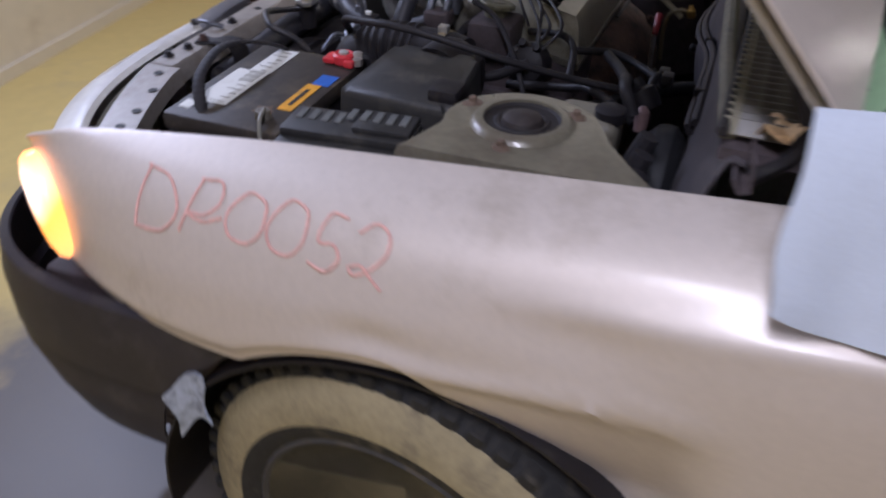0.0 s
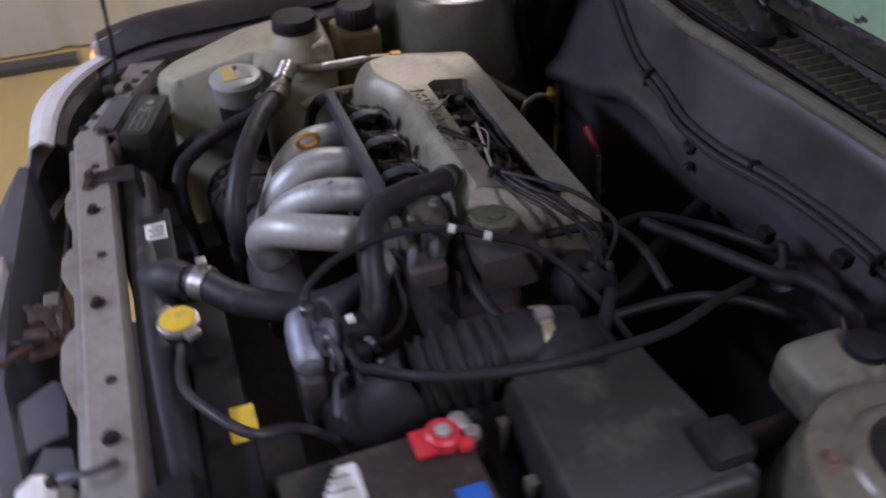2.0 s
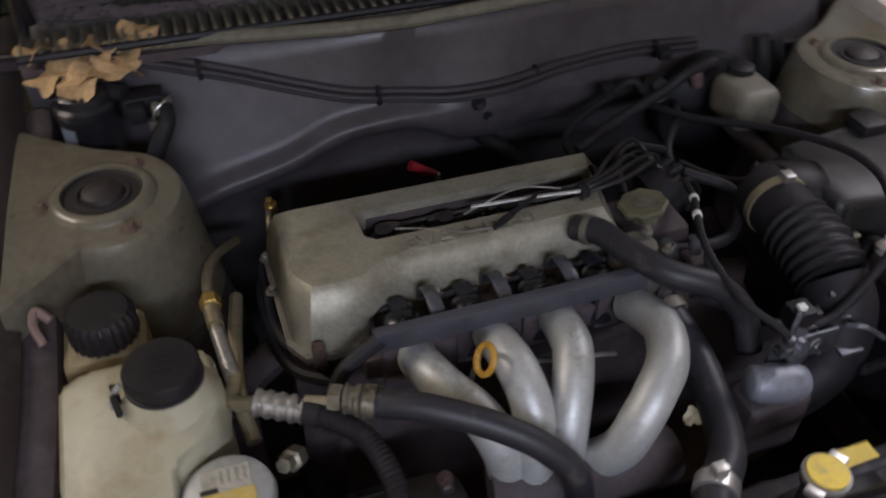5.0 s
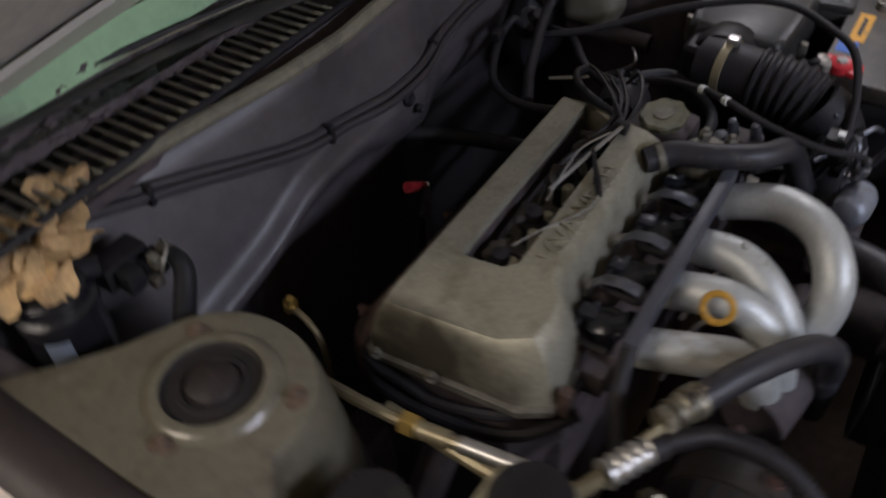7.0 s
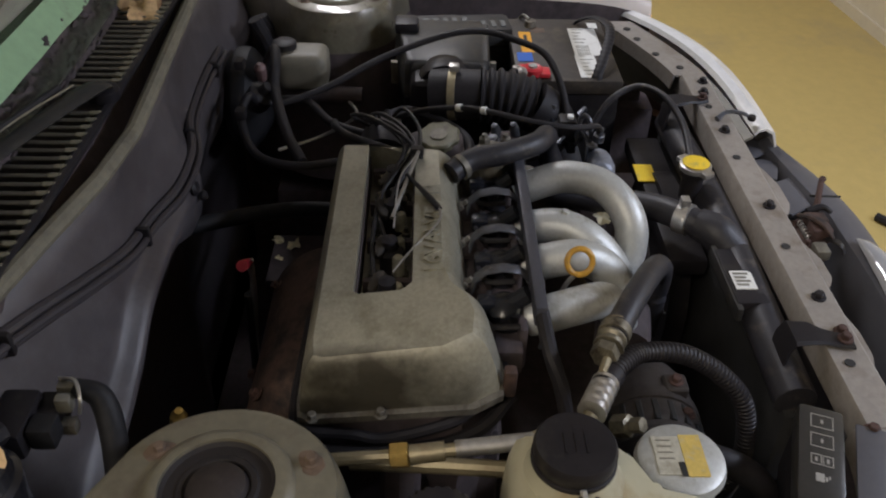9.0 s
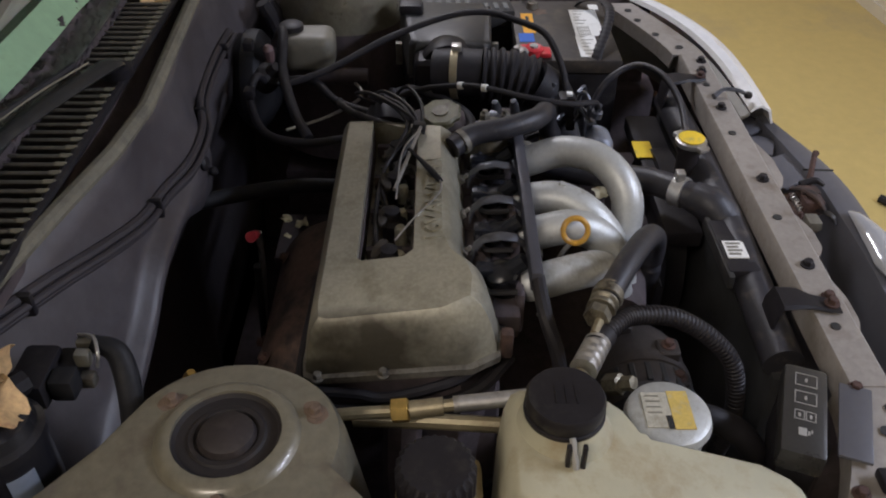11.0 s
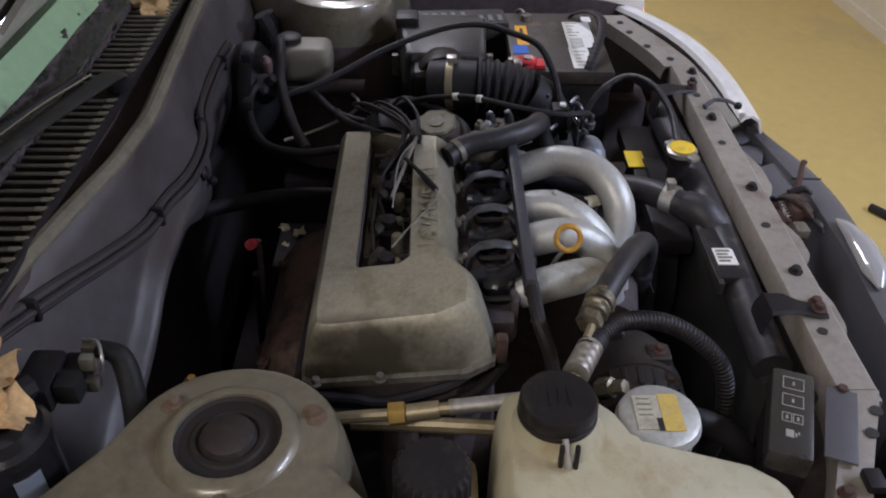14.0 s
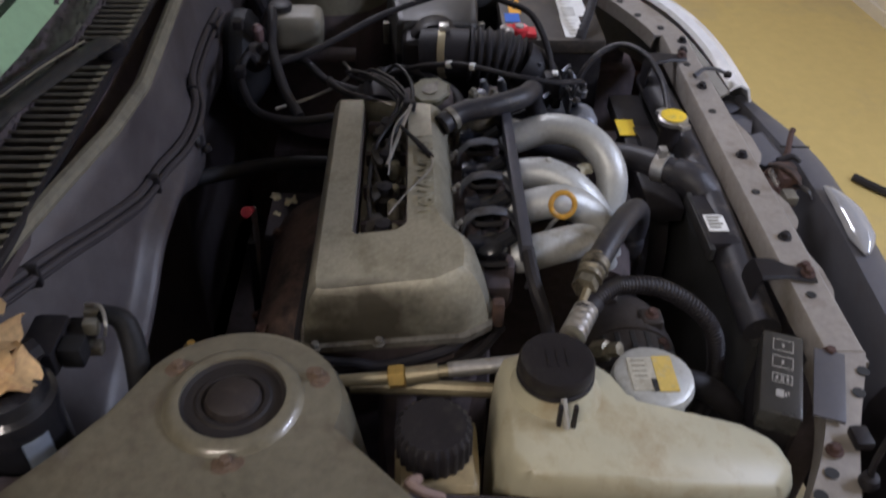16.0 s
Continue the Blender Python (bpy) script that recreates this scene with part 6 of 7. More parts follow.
# ---------------------------------------------------------------- radiator
rad = thing("radiator", (0, 0.45, 0.3), "radiator with a black top tank behind the support beam", "radiator")
part("core", box(-0.33, 0.33, 0.452, 0.476, 0.32, 0.72, 0.002), FIN, rad)
part("top_tank", tube([(-0.32, 0.463, 0.735), (-0.1, 0.463, 0.748), (0.1, 0.463, 0.748), (0.32, 0.463, 0.735)], 0.024, 14, 4), GREYHOSE, rad, "slate-grey top tank")
part("neck", lathe([(0.016, -0.05), (0.016, -0.012), (0.021, -0.010), (0.021, -0.004), (0.014, -0.003)], (-0.073, 0.435, 0.798)), BLACKP, rad)
rc = part("radiator_cap", lathe([(0.0215, -0.006), (0.023, -0.004), (0.023, 0.002), (0.018, 0.004), (0.0, 0.005)], (-0.073, 0.435, 0.801)), STEEL, rad, "pressure cap with a yellow face")
part("cap_face", lathe([(0.0195, 0), (0.0195, 0.0012), (0.0, 0.0014)], (-0.073, 0.435, 0.8055)), YELLOW, rc, "yellow warning face")
for a in (0.5, 0.5 + math.pi):
    part("cap_ear", box(0.018, 0.031, -0.009, 0.009, -0.007, 0.001, 0.002, m=Matrix.Translation((-0.073, 0.435, 0.802)) @ Matrix.Rotation(a, 4, "Z")), STEEL, rc)
part("inlet", tube([(0.028, 0.418, 0.771), (0.045, 0.440, 0.768), (0.060, 0.458, 0.752), (0.085, 0.463, 0.742)], [0.022, 0.026, 0.027, 0.024], 16, 5), GREYHOSE, rad)
shroud = part("fan_shroud", lathe([(0.15, 0), (0.155, 0.0), (0.155, 0.03), (0.15, 0.03)], (-0.12, 0.405, 0.58), (0, 1, 0), 32), BLACKP, rad, "black fan shroud")
part("shroud_top", box(-0.29, 0.05, 0.385, 0.44, 0.695, 0.722, 0.006), BLACKP, rad)
part("warning_label", box(-0.197, -0.148, 0.379, 0.409, 0.7235, 0.7250), YELLOW, rad, "yellow warning label")
part("fan_motor", lathe([(0.04, -0.05), (0.045, -0.04), (0.045, 0.02), (0.0, 0.02)], (-0.12, 0.385, 0.58), (0, 1, 0)), DARKBAY, rad)
for k in range(5):
    a = 2 * math.pi * k / 5
    part("fan_blade", box(0.04, 0.145, -0.022, 0.022, -0.003, 0.003, 0.001, m=Matrix.Translation((-0.12, 0.415, 0.58)) @ Matrix.Rotation(radians(-90), 4, "X") @ Matrix.Rotation(a, 4, "Z") @ Matrix.Rotation(0.4, 4, "X")), BLACKP, rad)
part("label_mount", box(0.08, 0.19, 0.428, 0.470, 0.755, 0.768, 0.004), BLACKP, rad)
wl = part("bar_label", box(0.130, 0.165, 0.433, 0.460, 0.7685, 0.7700), WHITE, rad, "small white label with dark print")
for k in range(4):
    part("print_bar", box(0.134 + 0.0072 * k, 0.138 + 0.0072 * k, 0.436, 0.455 - 0.004 * (k % 2), 0.7702, 0.7706), GREYRES, wl)
for y, z in ((0.430, 0.766), (0.468, 0.766)):
    part("tank_rib", box(0.07, 0.20, y - 0.004, y + 0.004, z - 0.02, z, 0.002), GREYP, rad)

# ---------------------------------------------------------------- right side: tank, reservoirs, relay box
tank = thing("washer_tank", (0.53, 0.25, 0.45), "yellowed translucent washer tank with a black cap", "washer tank")
body_top = [(0.452, 0.128), (0.470, 0.120), (0.575, 0.118), (0.600, 0.135), (0.602, 0.25), (0.585, 0.385), (0.560, 0.408), (0.525, 0.400), (0.510, 0.375), (0.502, 0.25), (0.470, 0.232), (0.450, 0.205)]


def grow_outline(pts, g):
    c = Vector((sum(p[0] for p in pts) / len(pts), sum(p[1] for p in pts) / len(pts)))
    return [tuple(c + (Vector(p) - c) * (1 + g)) for p in pts]


def tank_z(y, z):
    return z - 0.05 * ease((y - 0.16) / 0.26)


rings = []
for z, g in ((0.48, -0.06), (0.52, 0.0), (0.70, 0.03), (0.79, 0.02), (0.822, 0.0), (0.838, -0.03), (0.843, -0.10)):
    rings.append([(x, y, tank_z(y, z) if z > 0.6 else z) for x, y in grow_outline(body_top, g)])
bm = rings_mesh(rings)
bmesh.ops.bevel(bm, geom=[e for e in bm.edges if abs((e.verts[0].co - e.verts[1].co).normalized().z) > 0.8], offset=0.006, segments=2, affect="EDGES")
part("tank_body", bm, TANK, tank, "yellowed white plastic tank", 60)
part("tank_neck", lathe([(0.052, -0.05), (0.050, -0.01), (0.040, 0.006), (0.036, 0.018)], (0.497, 0.174, 0.84)), TANK, tank)
wc2 = part("washer_cap", lathe([(0.034, -0.016), (0.0352, -0.010), (0.0362, -0.004), (0.0362, 0.004), (0.034, 0.008), (0.028, 0.0085), (0.0, 0.0088)], (0.497, 0.174, 0.872), seg=40), BLACKP, tank, "black filler cap")
part("cap_rim", lathe([(0.034, -0.014), (0.0372, -0.013), (0.0372, -0.009), (0.035, -0.008)], (0.497, 0.174, 0.872), seg=40), RUBBER, wc2)
for k in range(3):
    part("raised_mark", box(0.485, 0.508, 0.164 + 0.009 * k, 0.166 + 0.009 * k, 0.8808, 0.8813), BLACKP, wc2)
part("cap_strap", tube([(0.536, 0.176, 0.868), (0.545, 0.178, 0.856), (0.548, 0.18, 0.842)], 0.003, 6, 4), CREAMINK, tank)
part("strap_post", box(0.540, 0.546, 0.171, 0.175, 0.835, 0.866, 0.001), BLACKP, tank)
part("strap_post", box(0.540, 0.546, 0.185, 0.189, 0.835, 0.866, 0.001), BLACKP, tank)

drier = thing("receiver_drier", (0.46, 0.285, 0.6), "silver canister with a yellow and white top label", "canister")
part("body", lathe([(0.030, -0.050), (0.036, -0.046), (0.0385, -0.040), (0.0385, -0.02), (0.041, -0.016), (0.043, -0.010), (0.0405, -0.002), (0.035, 0.001), (0.0, 0.0015)], (0.460, 0.285, 0.815), seg=40), ALU, drier, "bright alloy canister")
part("lower_body", lathe([(0.033, -0.20), (0.035, -0.19), (0.035, -0.049), (0.028, -0.047)], (0.460, 0.285, 0.815), seg=32), BLACKP, drier, "black lower canister")
part("label_disc", box(0.438, 0.482, 0.260, 0.2855, 0.8168, 0.8176), material("soiled_label_paper", (0.46, 0.44, 0.36), 0.6, 0.0, 0.25, 0.004, 0.02, (0.3, 0.27, 0.2), 0.35, 0.05), drier, "soiled paper label")
part("label_patch", box(0.436, 0.484, 0.286, 0.306, 0.8168, 0.8176), FADED, drier, "faded yellow patch")
part("label_patch", box(0.468, 0.484, 0.280, 0.2855, 0.8177, 0.8182), INK, drier)
for k in range(4):
    part("print_bar", box(0.442 + 0.007 * k, 0.4435 + 0.007 * k, 0.263, 0.277, 0.8177, 0.8181), GREYRES, drier)

ps = thing("power_steering_reservoir", (0.55, 0.06, 0.7), "stained fluid reservoir with a knurled black cap", "reservoir")
part("body", box(0.515, 0.60, 0.022, 0.10, 0.70, 0.822, 0.014, 3), AMBER, ps, "amber stained plastic")
part("reservoir_cap", lathe([(0.030, -0.02), (0.0355, -0.018), (0.0355, 0.010), (0.031, 0.016), (0.012, 0.017), (0.0, 0.0165)], (0.555, 0.058, 0.842), seg=96, teeth=24, depth=0.05), BLACKP, ps, "knurled black cap")
part("bracket", tube([(0.604, 0.044, 0.845), (0.616, 0.036, 0.855), (0.620, 0.050, 0.848), (0.614, 0.064, 0.832)], 0.005, 8, 4), material("faded_brown_clip", (0.22, 0.15, 0.12), 0.6), ps, "faded brown clip")

relay = thing("relay_box", (0.43, 0.435, 0.7), "dark relay box with pale printed symbols on its lid", "relay box")
RM = Matrix.Translation((0.434, 0.434, 0.79)) @ Matrix.Rotation(radians(-20), 4, "Z")
part("lid", box(-0.062, 0.062, -0.0225, 0.0225, -0.03, 0.0, 0.006, 2, m=RM), material("relay_lid_plastic", (0.045, 0.043, 0.04), 0.28, 0.0, 0.15, 0.006, 0.08, bump=0.05), relay, "dark grey lid")
part("base", box(-0.058, 0.058, -0.019, 0.019, -0.10, -0.031, 0.004, 2, m=RM), BLACKP, relay)
for cx, cy, w, h in ((-0.040, 0.0, 0.018, 0.022), (-0.014, 0.0, 0.018, 0.022), (0.011, -0.0055, 0.013, 0.010), (0.011, 0.0055, 0.013, 0.010)):
    for x0, x1, y0, y1 in ((-w / 2, w / 2, -h / 2, -h / 2 + 0.0009), (-w / 2, w / 2, h / 2 - 0.0009, h / 2), (-w / 2, -w / 2 + 0.0009, -h / 2 + 0.0012, h / 2 - 0.0012), (w / 2 - 0.0009, w / 2, -h / 2 + 0.0012, h / 2 - 0.0012), (-0.0025, 0.0025, -0.0012, 0.0012)):
        part("print_bar", box(cx + x0, cx + x1, cy + y0, cy + y1, 0.0002, 0.0006, m=RM), CREAMINK, relay, smooth=0)
for x0, x1, y0, y1 in ((0.028, 0.038, -0.006, 0.002), (0.031, 0.036, 0.003, 0.005), (0.029, 0.033, 0.006, 0.0075)):
    part("print_bar", box(x0, x1, y0, y1, 0.0002, 0.0006, m=RM), CREAMINK, relay, smooth=0)
part("plate", box(-0.050, 0.050, -0.016, 0.016, -0.002, 0.002, 0.001, m=Matrix.Translation((0.452, 0.478, 0.7895)) @ Matrix.Rotation(radians(-21), 4, "Z")), FRONTGREY, relay, "flat grey mounting plate")

solo("ground_block", box(0.512, 0.536, 0.472, 0.490, 0.7865, 0.798, 0.003), BLACKP, "small black relay block by the support", "relay")

# canister behind the tower, connector, leaves
can = thing("fuel_canister", (0.535, -0.305, 0.7), "glossy black canister behind the strut tower", "canister")
part("body", lathe([(0.037, -0.20), (0.039, -0.18), (0.039, -0.016), (0.041, -0.014), (0.041, -0.004), (0.036, 0.0), (0.034, 0.012), (0.028, 0.016), (0.0, 0.017)], (0.552, -0.308, 0.898), seg=28), material("glossy_black_metal", (0.02, 0.02, 0.024), 0.22, 0.2, 0.2, coat=0.4), can)
# thin pale sheet on the gloss body: its vertical highlight as colour
part("label", sheet([[(0.552 + 0.0398 * math.cos(radians(q)), -0.308 + 0.0398 * math.sin(radians(q)), z) for q in np.linspace(28, 62, 7)] for z in (0.80, 0.835, 0.872)], 0.0005), material("pale_blue_highlight", (0.20, 0.23, 0.28), 0.4, 0.0, 0.1, 0.01, 0.05, bump=0.02), can, "pale bluish highlight painted on the canister's side")
con = thing("connector_block", (0.46, -0.285, 0.86), "black wiring connector with a grey plug on the firewall", "connector")
part("block", box(0.452, 0.508, -0.318, -0.285, 0.868, 0.898, 0.006), BLACKP, con)
part("block", box(0.446, 0.474, -0.290, -0.268, 0.862, 0.888, 0.004), BLACKP, con)
part("block", box(0.478, 0.500, -0.284, -0.262, 0.872, 0.896, 0.004), BLACKHOSE, con)
part("clip_wire", tube([(0.445, -0.272, 0.902), (0.452, -0.255, 0.906), (0.466, -0.248, 0.898), (0.47, -0.25, 0.885)], 0.0018, 6, 5), STEEL, con, "thin wire clip")
part("grey_plug", box(0.443, 0.456, -0.272, -0.256, 0.886, 0.902, 0.003), GREYRES, con)
part("grey_plug", box(0.459, 0.470, -0.270, -0.256, 0.884, 0.900, 0.003), GREYRES, con)
part("lead", tube([(0.45, -0.258, 0.897), (0.455, -0.235, 0.885), (0.48, -0.225, 0.84), (0.50, -0.23, 0.76), (0.50, -0.24, 0.68)], [0.008, 0.011, 0.012, 0.012, 0.011], 12), BLACKHOSE, con)
part("lead", tube([(0.50, -0.30, 0.90), (0.55, -0.33, 0.905), (0.60, -0.34, 0.90)], 0.012, 8), RUBBER, con)
part("hold_clip", box(0.466, 0.478, -0.267, -0.254, 0.865, 0.878, 0.002), TARNISH, con)


def dry_leaf(size, seed):
    rnd = random.Random(seed)
    bm = bmesh.new()
    n = 22
    ring = []
    for k in range(n):
        a = 2 * math.pi * k / n
        lobe = 0.62 + 0.38 * abs(math.cos(2.5 * a)) ** 0.7 + rnd.uniform(-0.08, 0.08)
        r = size * lobe
        ring.append((r * math.cos(a), 0.75 * r * math.sin(a), size * (0.22 * math.sin(3 * a + seed) + rnd.uniform(-0.08, 0.08))))
    mid = [(0.5 * x, 0.5 * y, 0.4 * z + size * 0.05) for x, y, z in ring]
    c = bm.verts.new((0, 0, 0))
    o = [bm.verts.new(p) for p in ring]
    i = [bm.verts.new(p) for p in mid]
    for k in range(n):
        bm.faces.new((i[k], o[k], o[(k + 1) % n], i[(k + 1) % n]))
        bm.faces.new((c, i[k], i[(k + 1) % n]))
    bmesh.ops.recalc_face_normals(bm, faces=bm.faces[:])
    bmesh.ops.solidify(bm, geom=bm.faces[:], thickness=0.0006)
    return bm


leaf_ob = [solo("dry_leaf", dry_leaf(0.036, k), LEAF, "curled brown dry leaf", "leaf", "dry leaves", smooth=60) for k in range(3)]
LEAVES = [(-0.241, -0.372, 0.952, 0.4), (-0.262, -0.385, 0.954, 2.0), (0.50, -0.330, 0.925, 0.2), (0.535, -0.325, 0.930, 1.1), (0.56, -0.35, 0.935, 2.3), (0.49, -0.352, 0.93, 3.1), (0.585, -0.33, 0.925, 4.0),
          (0.52, -0.36, 0.945, 5.0), (0.55, -0.30, 0.925, 0.8), (0.60, -0.37, 0.945, 1.7), (0.47, -0.37, 0.948, 2.8), (-0.60, -0.40, 0.95, 0.3)]
for k, (x, y, z, a) in enumerate(LEAVES):
    m = pose(x, y, z, 15 * math.sin(k * 2.1), 18 * math.cos(k * 1.7), math.degrees(a))
    if k < 3:
        leaf_ob[k].matrix_basis = m
    else:
        copy_thing(leaf_ob[k % 3], m)

# ledge added only to carry the pale scraps that make the spots here
part("mount_ledge", box(-0.34, -0.20, -0.245, -0.075, 0.448, 0.472, 0.008), DARKBAY, engine)
for k, (x, y, sz) in enumerate(((-0.300, -0.205, 0.019), (-0.316, -0.236, 0.013), (-0.262, -0.226, 0.009))):
    scrap_ = solo("leaf_scrap", dry_leaf(sz, 20 + k), material("pale_scrap", (0.66, 0.57, 0.34), 0.7, bump=0.1), "pale scrap beside the gearbox", "leaf", "leaf scraps", smooth=60)
    scrap_.matrix_basis = pose(x, y, 0.474 + 0.2 * sz, 20, 10 * k, 70 * k)

scrap_ = solo("leaf_scrap", dry_leaf(0.015, 27), material("pale_paper_leaf", (0.62, 0.58, 0.42), 0.7, bump=0.1), "pale scrap of dry leaf caught beside an intake runner", "leaf", "leaf scraps", smooth=60)
scrap_.matrix_basis = pose(-0.026, 0.300, 0.742, 25, 10, 40)

# ---------------------------------------------------------------- left side: battery, air box, fuse box, brakes
bat = thing("battery", (-0.455, 0.29, 0.60), "black car battery with white and orange labels", "battery")
part("case", box(-0.580, -0.322, 0.199, 0.372, 0.60, 0.785, 0.006), BLACKP, bat)
part("lid", box(-0.583, -0.318, 0.196, 0.375, 0.786, 0.812, 0.006), material("dusty_battery_lid", (0.040, 0.033, 0.027), 0.5, 0.0, 0.3, 0.008, 0.07, (0.10, 0.08, 0.055), 0.3, 0.1, 900), bat, "dusty brownish-black lid")
wlb = part("white_label", box(-0.533, -0.417, 0.306, 0.357, 0.8122, 0.8130), WHITE, bat, "white paper label with small print")
part("white_label", box(-0.4165, -0.330, 0.304, 0.339, 0.8122, 0.8130), WHITE, bat)
part("white_label", box(-0.560, -0.536, 0.346, 0.364, 0.8122, 0.8129), WHITE, bat)
for k in range(14):
    x = -0.528 + 0.0143 * k
    if 4 < k < 8:
        for q in range(6):
            part("print_bar", box(x, x + 0.011, 0.312 + 0.0040 * q, 0.3138 + 0.0040 * q, 0.8131, 0.8134), GREYRES, wlb)
    else:
        part("print_bar", box(x, x + 0.002, 0.312, 0.334 - 0.006 * (k % 3), 0.8131, 0.8134), GREYRES, wlb)
part("orange_label", box(-0.515, -0.427, 0.213, 0.235, 0.8122, 0.8130), ORANGE, bat, "orange label stripe")
part("dark_stripe", box(-0.500, -0.445, 0.221, 0.227, 0.8131, 0.8135), INK, bat)
part("blue_label", box(-0.426, -0.390, 0.203, 0.230, 0.8122, 0.8130), BLUEP, bat, "blue label square")
tr = part("terminal_clamp", lathe([(0.014, -0.012), (0.017, -0.009), (0.017, 0.002), (0.013, 0.005), (0.009, 0.0035), (0.0, 0.003)], (-0.337, 0.222, 0.824), seg=20), REDP, bat, "red terminal cover")
part("terminal_tab", box(-0.352, -0.322, 0.232, 0.252, 0.813, 0.822, 0.004), REDP, tr)
part("terminal_tab", box(-0.358, -0.344, 0.198, 0.214, 0.813, 0.824, 0.004), REDP, tr)
part("terminal_bolt", lathe([(0.008, 0), (0.008, 0.005), (0.005, 0.006), (0.0, 0.0065)], (-0.337, 0.222, 0.826), seg=6), CREAMINK, tr, "grey terminal post")
part("terminal_bolt", lathe([(0.010, 0), (0.011, 0.010), (0.006, 0.014), (0.0, 0.0145)], (-0.328, 0.203, 0.815), seg=14), SUPPORT, tr, "pale grey bolt cover")
part("terminal_bolt", lathe([(0.008, 0), (0.008, 0.010), (0.0, 0.012)], (-0.343, 0.196, 0.815), seg=6), SUPPORT, tr)
part("terminal_lead", tube([(-0.328, 0.200, 0.822), (-0.322, 0.185, 0.815), (-0.315, 0.178, 0.75)], 0.007, 8, 5), RUBBER, bat)
part("terminal_clamp", lathe([(0.010, -0.010), (0.012, -0.008), (0.010, 0.003), (0.0, 0.004)], (-0.545, 0.238, 0.820), seg=16), TARNISH, bat, "corroded negative terminal")
part("terminal_lead", tube([(-0.545, 0.235, 0.825), (-0.575, 0.225, 0.82), (-0.60, 0.21, 0.78)], 0.003, 8, 5), GREYRES, bat)
part("hold_down_strap", tube([(-0.560, 0.322, 0.808), (-0.552, 0.332, 0.822), (-0.52, 0.352, 0.840), (-0.47, 0.364, 0.851), (-0.43, 0.364, 0.853), (-0.385, 0.353, 0.843), (-0.34, 0.335, 0.823), (-0.322, 0.328, 0.808)], 0.0085, 10, 10, flat=0.35, ribs=(26, 0.08)), RUBBER, bat, "black hold-down strap")
part("tray", box(-0.58, -0.32, 0.19, 0.39, 0.585, 0.60, 0.004), DARKBAY, bat)
part("dirt_patch", lathe([(0.016, 0), (0.011, 0.0008), (0.0, 0.0012)], (-0.525, 0.250, 0.8122), seg=22, teeth=5, depth=0.3), STAIN, bat, "brown dirt")

air = thing("air_box", (-0.40, 0.07, 0.60), "dusty black air filter box", "air box")
lid_low = [(-0.490, -0.010), (-0.310, 0.012), (-0.306, 0.146), (-0.486, 0.152)]
rings = []
for z, g in ((0.785, 0.07), (0.792, 0.07), (0.80, 0.05), (0.834, 0.03), (0.842, 0.012), (0.8455, -0.03)):
    rings.append([(x, y, z) for x, y in grow_outline(lid_low, g)])
bm = rings_mesh(rings)
bmesh.ops.bevel(bm, geom=[e for e in bm.edges if abs((e.verts[0].co - e.verts[1].co).normalized().z) > 0.3], offset=0.010, segments=3, affect="EDGES")
part("lid", bm, GREYP, air, "dusty dark grey lid", 50)
part("base", rings_mesh([[(x, y, z) for x, y in grow_outline(lid_low, g)] for z, g in ((0.60, -0.10), (0.74, 0.02), (0.772, 0.05), (0.7845, 0.055))]), BLACKP, air)
for x, y in ((-0.502, 0.03), (-0.500, 0.12), (-0.40, 0.160), (-0.40, -0.012), (-0.33, 0.158)):
    part("spring_clip", box(x - 0.006, x + 0.006, y - 0.006, y + 0.006, 0.765, 0.806, 0.002), TARNISH, air)
part("outlet", tube([(-0.315, 0.075, 0.805), (-0.285, 0.070, 0.812), (-0.272, 0.072, 0.814)], [0.05, 0.046, 0.043], 20, 5), BLACKP, air)
part("outlet_body", box(-0.315, -0.255, 0.018, 0.085, 0.765, 0.838, 0.018, 3), BLACKP, air)
part("snorkel", tube([(-0.44, 0.16, 0.72), (-0.46, 0.20, 0.70), (-0.50, 0.24, 0.66)], 0.03, 12, 4), BLACKP, air)
duct = thing("intake_duct", (-0.26, 0.15, 0.78), "black rubber intake duct with bellows and a metal clamp", "intake duct")
part("cuff", tube([(-0.268, 0.055, 0.812), (-0.262, 0.085, 0.815), (-0.258, 0.130, 0.815)], 0.0405, 22, 4), RUBBER, duct)
part("bellows", tube([(-0.258, 0.130, 0.815), (-0.256, 0.175, 0.812), (-0.252, 0.215, 0.802)], [0.042, 0.043, 0.042], 22, 8, ribs=(6, 0.06)), RUBBER, duct, "ribbed bellows")
part("elbow", tube([(-0.252, 0.213, 0.802), (-0.251, 0.238, 0.784), (-0.242, 0.257, 0.752), (-0.222, 0.268, 0.718), (-0.185, 0.274, 0.698), (-0.150, 0.276, 0.692)], [0.041, 0.041, 0.040, 0.038, 0.036, 0.034], 22, 8), RUBBER, duct)
part("clamp", lathe([(0.0415, -0.006), (0.0428, -0.006), (0.0428, 0.006), (0.0415, 0.006)], (-0.262, 0.088, 0.815), (0.006, 0.04, 0.002), 36), PIPE, duct, "metal hose clamp")
part("clamp_screw", box(-0.27, -0.255, 0.080, 0.096, 0.855, 0.866, 0.002), STEEL, duct)

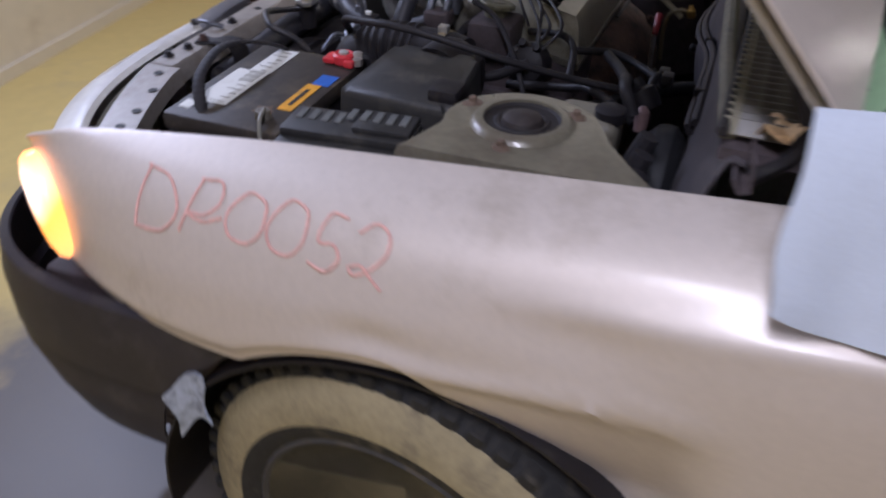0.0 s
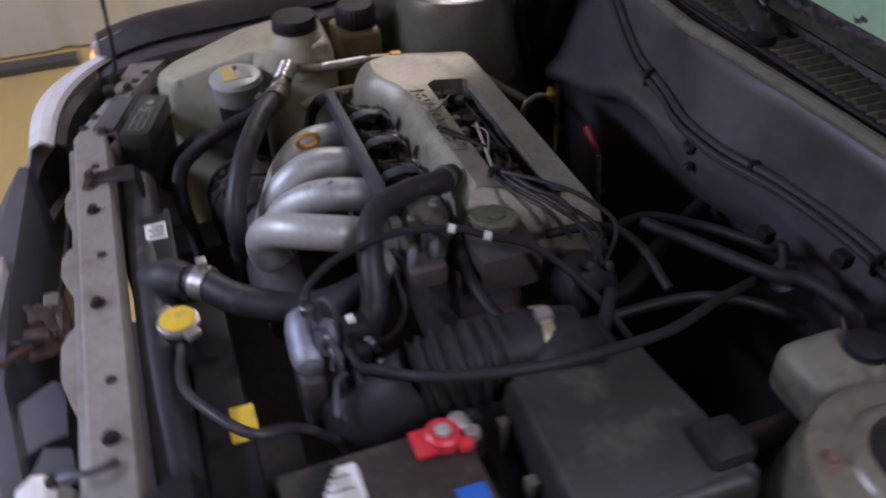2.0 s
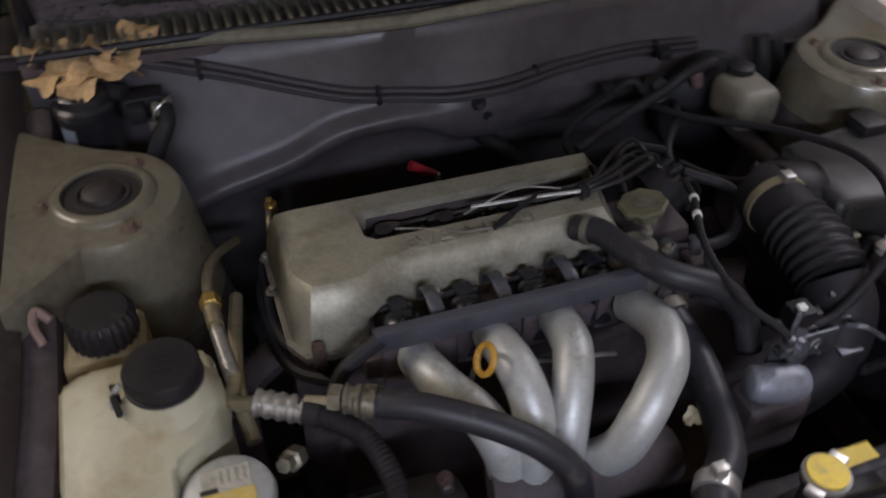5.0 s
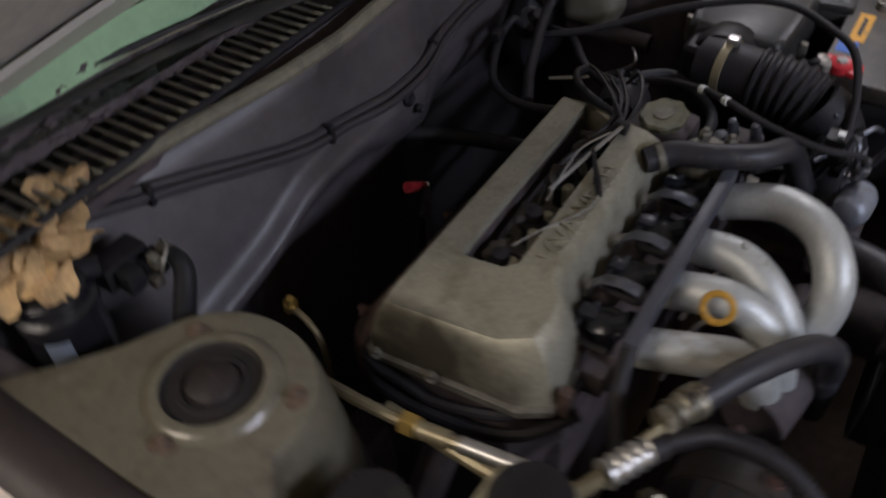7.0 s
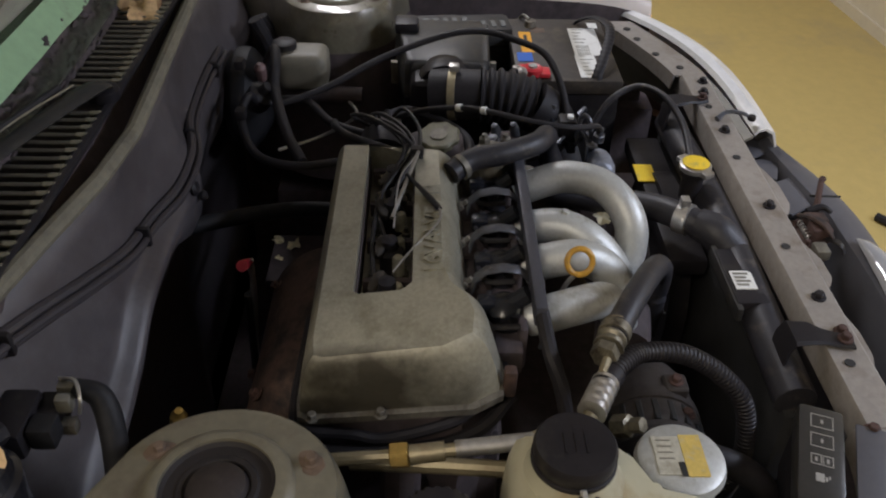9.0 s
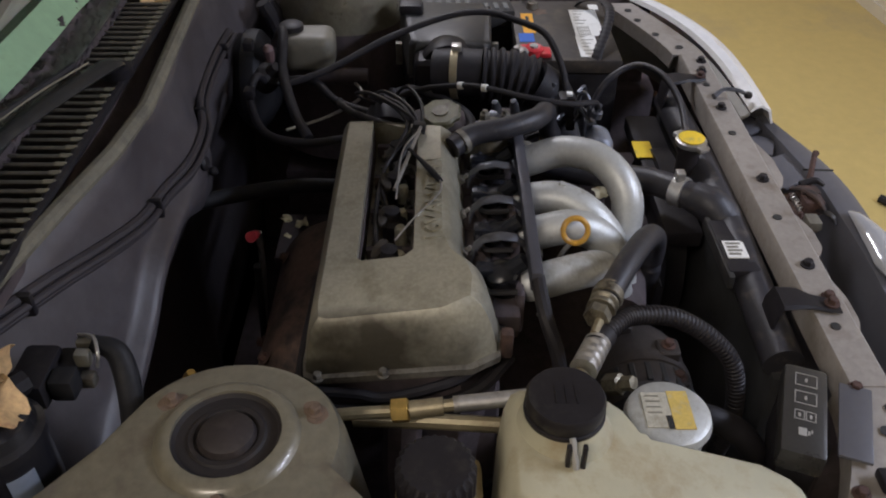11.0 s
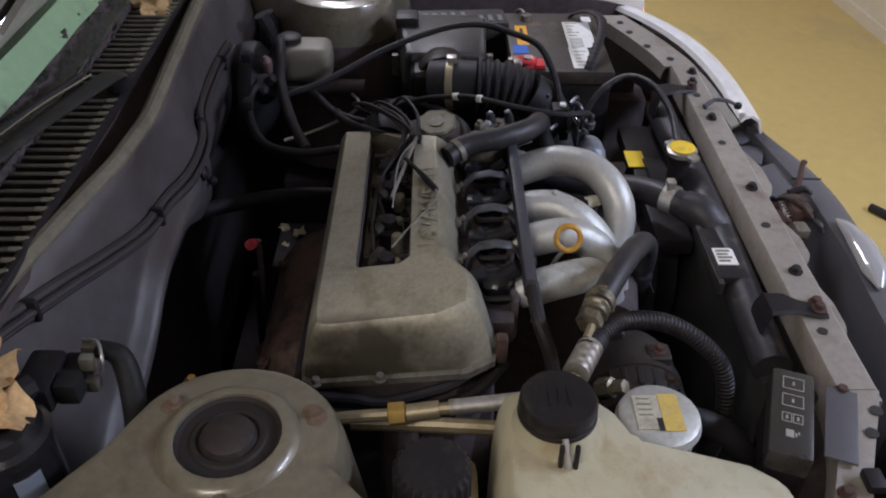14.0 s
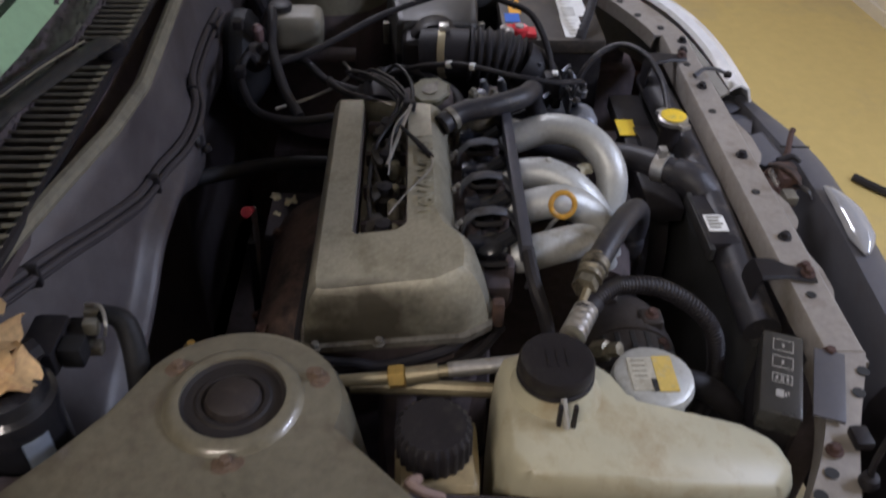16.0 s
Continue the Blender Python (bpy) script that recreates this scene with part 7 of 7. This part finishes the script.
FUSEMARK = material("worn_raised_plastic", (0.12, 0.125, 0.12), 0.5, 0.0, 0.2, 0.005, 0.03, bump=0.1)
fuse = thing("fuse_box", (-0.55, 0.11, 0.70), "dark grey fuse box with a ribbed lid", "fuse box")
FM = Matrix.Translation((-0.548, 0.112, 0.818)) @ Matrix.Rotation(radians(6), 4, "Z")
part("lid", box(-0.055, 0.052, -0.092, 0.088, -0.03, -0.008, 0.006, m=FM), GREYP, fuse, "dark grey lid")
part("lid_step", box(-0.020, 0.050, -0.090, 0.086, -0.009, 0.004, 0.005, m=FM), GREYP, fuse)
part("lid_step", box(-0.008, 0.048, -0.088, -0.010, 0.003, 0.012, 0.004, m=FM), GREYP, fuse)
part("case", box(-0.052, 0.050, -0.088, 0.084, -0.12, -0.03, 0.004, m=FM), BLACKP, fuse)
for k in range(9):
    part("raised_mark", box(0.012, 0.040, -0.078 + 0.018 * k, -0.068 + 0.018 * k, 0.003 if k > 4 else 0.011, 0.0060 if k > 4 else 0.014, 0.001, 1, m=FM), FUSEMARK, fuse, smooth=0)

brk = thing("brake_master_cylinder", (-0.40, -0.2, 0.72), "brake booster and fluid reservoir on the firewall", "brake cylinder")
part("booster", lathe([(0.03, 0.03), (0.05, 0.028), (0.075, 0.012), (0.088, 0.0), (0.090, -0.012), (0.088, -0.024), (0.07, -0.04)], (-0.395, -0.262, 0.735), (0, 1, 0), 36), BLACKHOSE, brk, "black brake booster drum")
part("cylinder", tube([(-0.395, -0.215, 0.745), (-0.395, -0.07, 0.74)], 0.016, 12, 4), DARKBAY, brk)
part("reservoir", box(-0.428, -0.352, -0.215, -0.125, 0.765, 0.832, 0.022, 4), material("browned_reservoir", (0.18, 0.165, 0.125), 0.5, 0.0, 0.15, 0.02, 0.06, (0.08, 0.07, 0.05), 0.3, 0.05), brk, "greyed brownish reservoir")
part("reservoir_cap", lathe([(0.020, 0), (0.021, 0.004), (0.021, 0.016), (0.016, 0.019), (0.0, 0.019)], (-0.395, -0.20, 0.825), seg=24), BLACKP, brk)
part("pink_plug", lathe([(0.008, -0.015), (0.010, 0.0), (0.010, 0.012), (0.004, 0.02)], (-0.345, -0.235, 0.808), (0.3, 0, 1), 10), material("faded_pink_plastic", (0.16, 0.10, 0.095), 0.5), brk, "faded pink plug")
part("brake_pipe", tube([(-0.39, -0.1, 0.74), (-0.36, -0.08, 0.72), (-0.36, -0.14, 0.68), (-0.34, -0.22, 0.66)], 0.003, 6, 6), STEEL, brk)
solo("relay", box(-0.475, -0.43, -0.012, 0.03, 0.84, 0.862, 0.008), BLACKP, "small black relay beside the strut tower", "relay")
for x, z in ((-0.47, 0.80), (-0.50, 0.79), (-0.53, 0.78)):
    solo("wing_hose", tube([(x, -0.262, z + 0.05), (x - 0.005, -0.245, z), (x - 0.01, -0.24, z - 0.10), (x - 0.01, -0.23, z - 0.2)], 0.013, 10), RUBBER, "black hose down the firewall", "hose")
solo("bypass_valve", lathe([(0.02, 0), (0.022, 0.01), (0.022, 0.03), (0.012, 0.035), (0.008, 0.05), (0.0, 0.05)], (-0.27, -0.235, 0.79), (0.3, 0.6, 0.8), 20), BLACKP, "small black vacuum valve", "valve")
for x, y, z in ((-0.19, -0.24, 0.815), (-0.29, -0.255, 0.85)):
    solo("wire_clip", box(x - 0.01, x + 0.01, y - 0.008, y + 0.008, z - 0.008, z + 0.008, 0.003), BLACKP, "small black wiring clip", "clip")
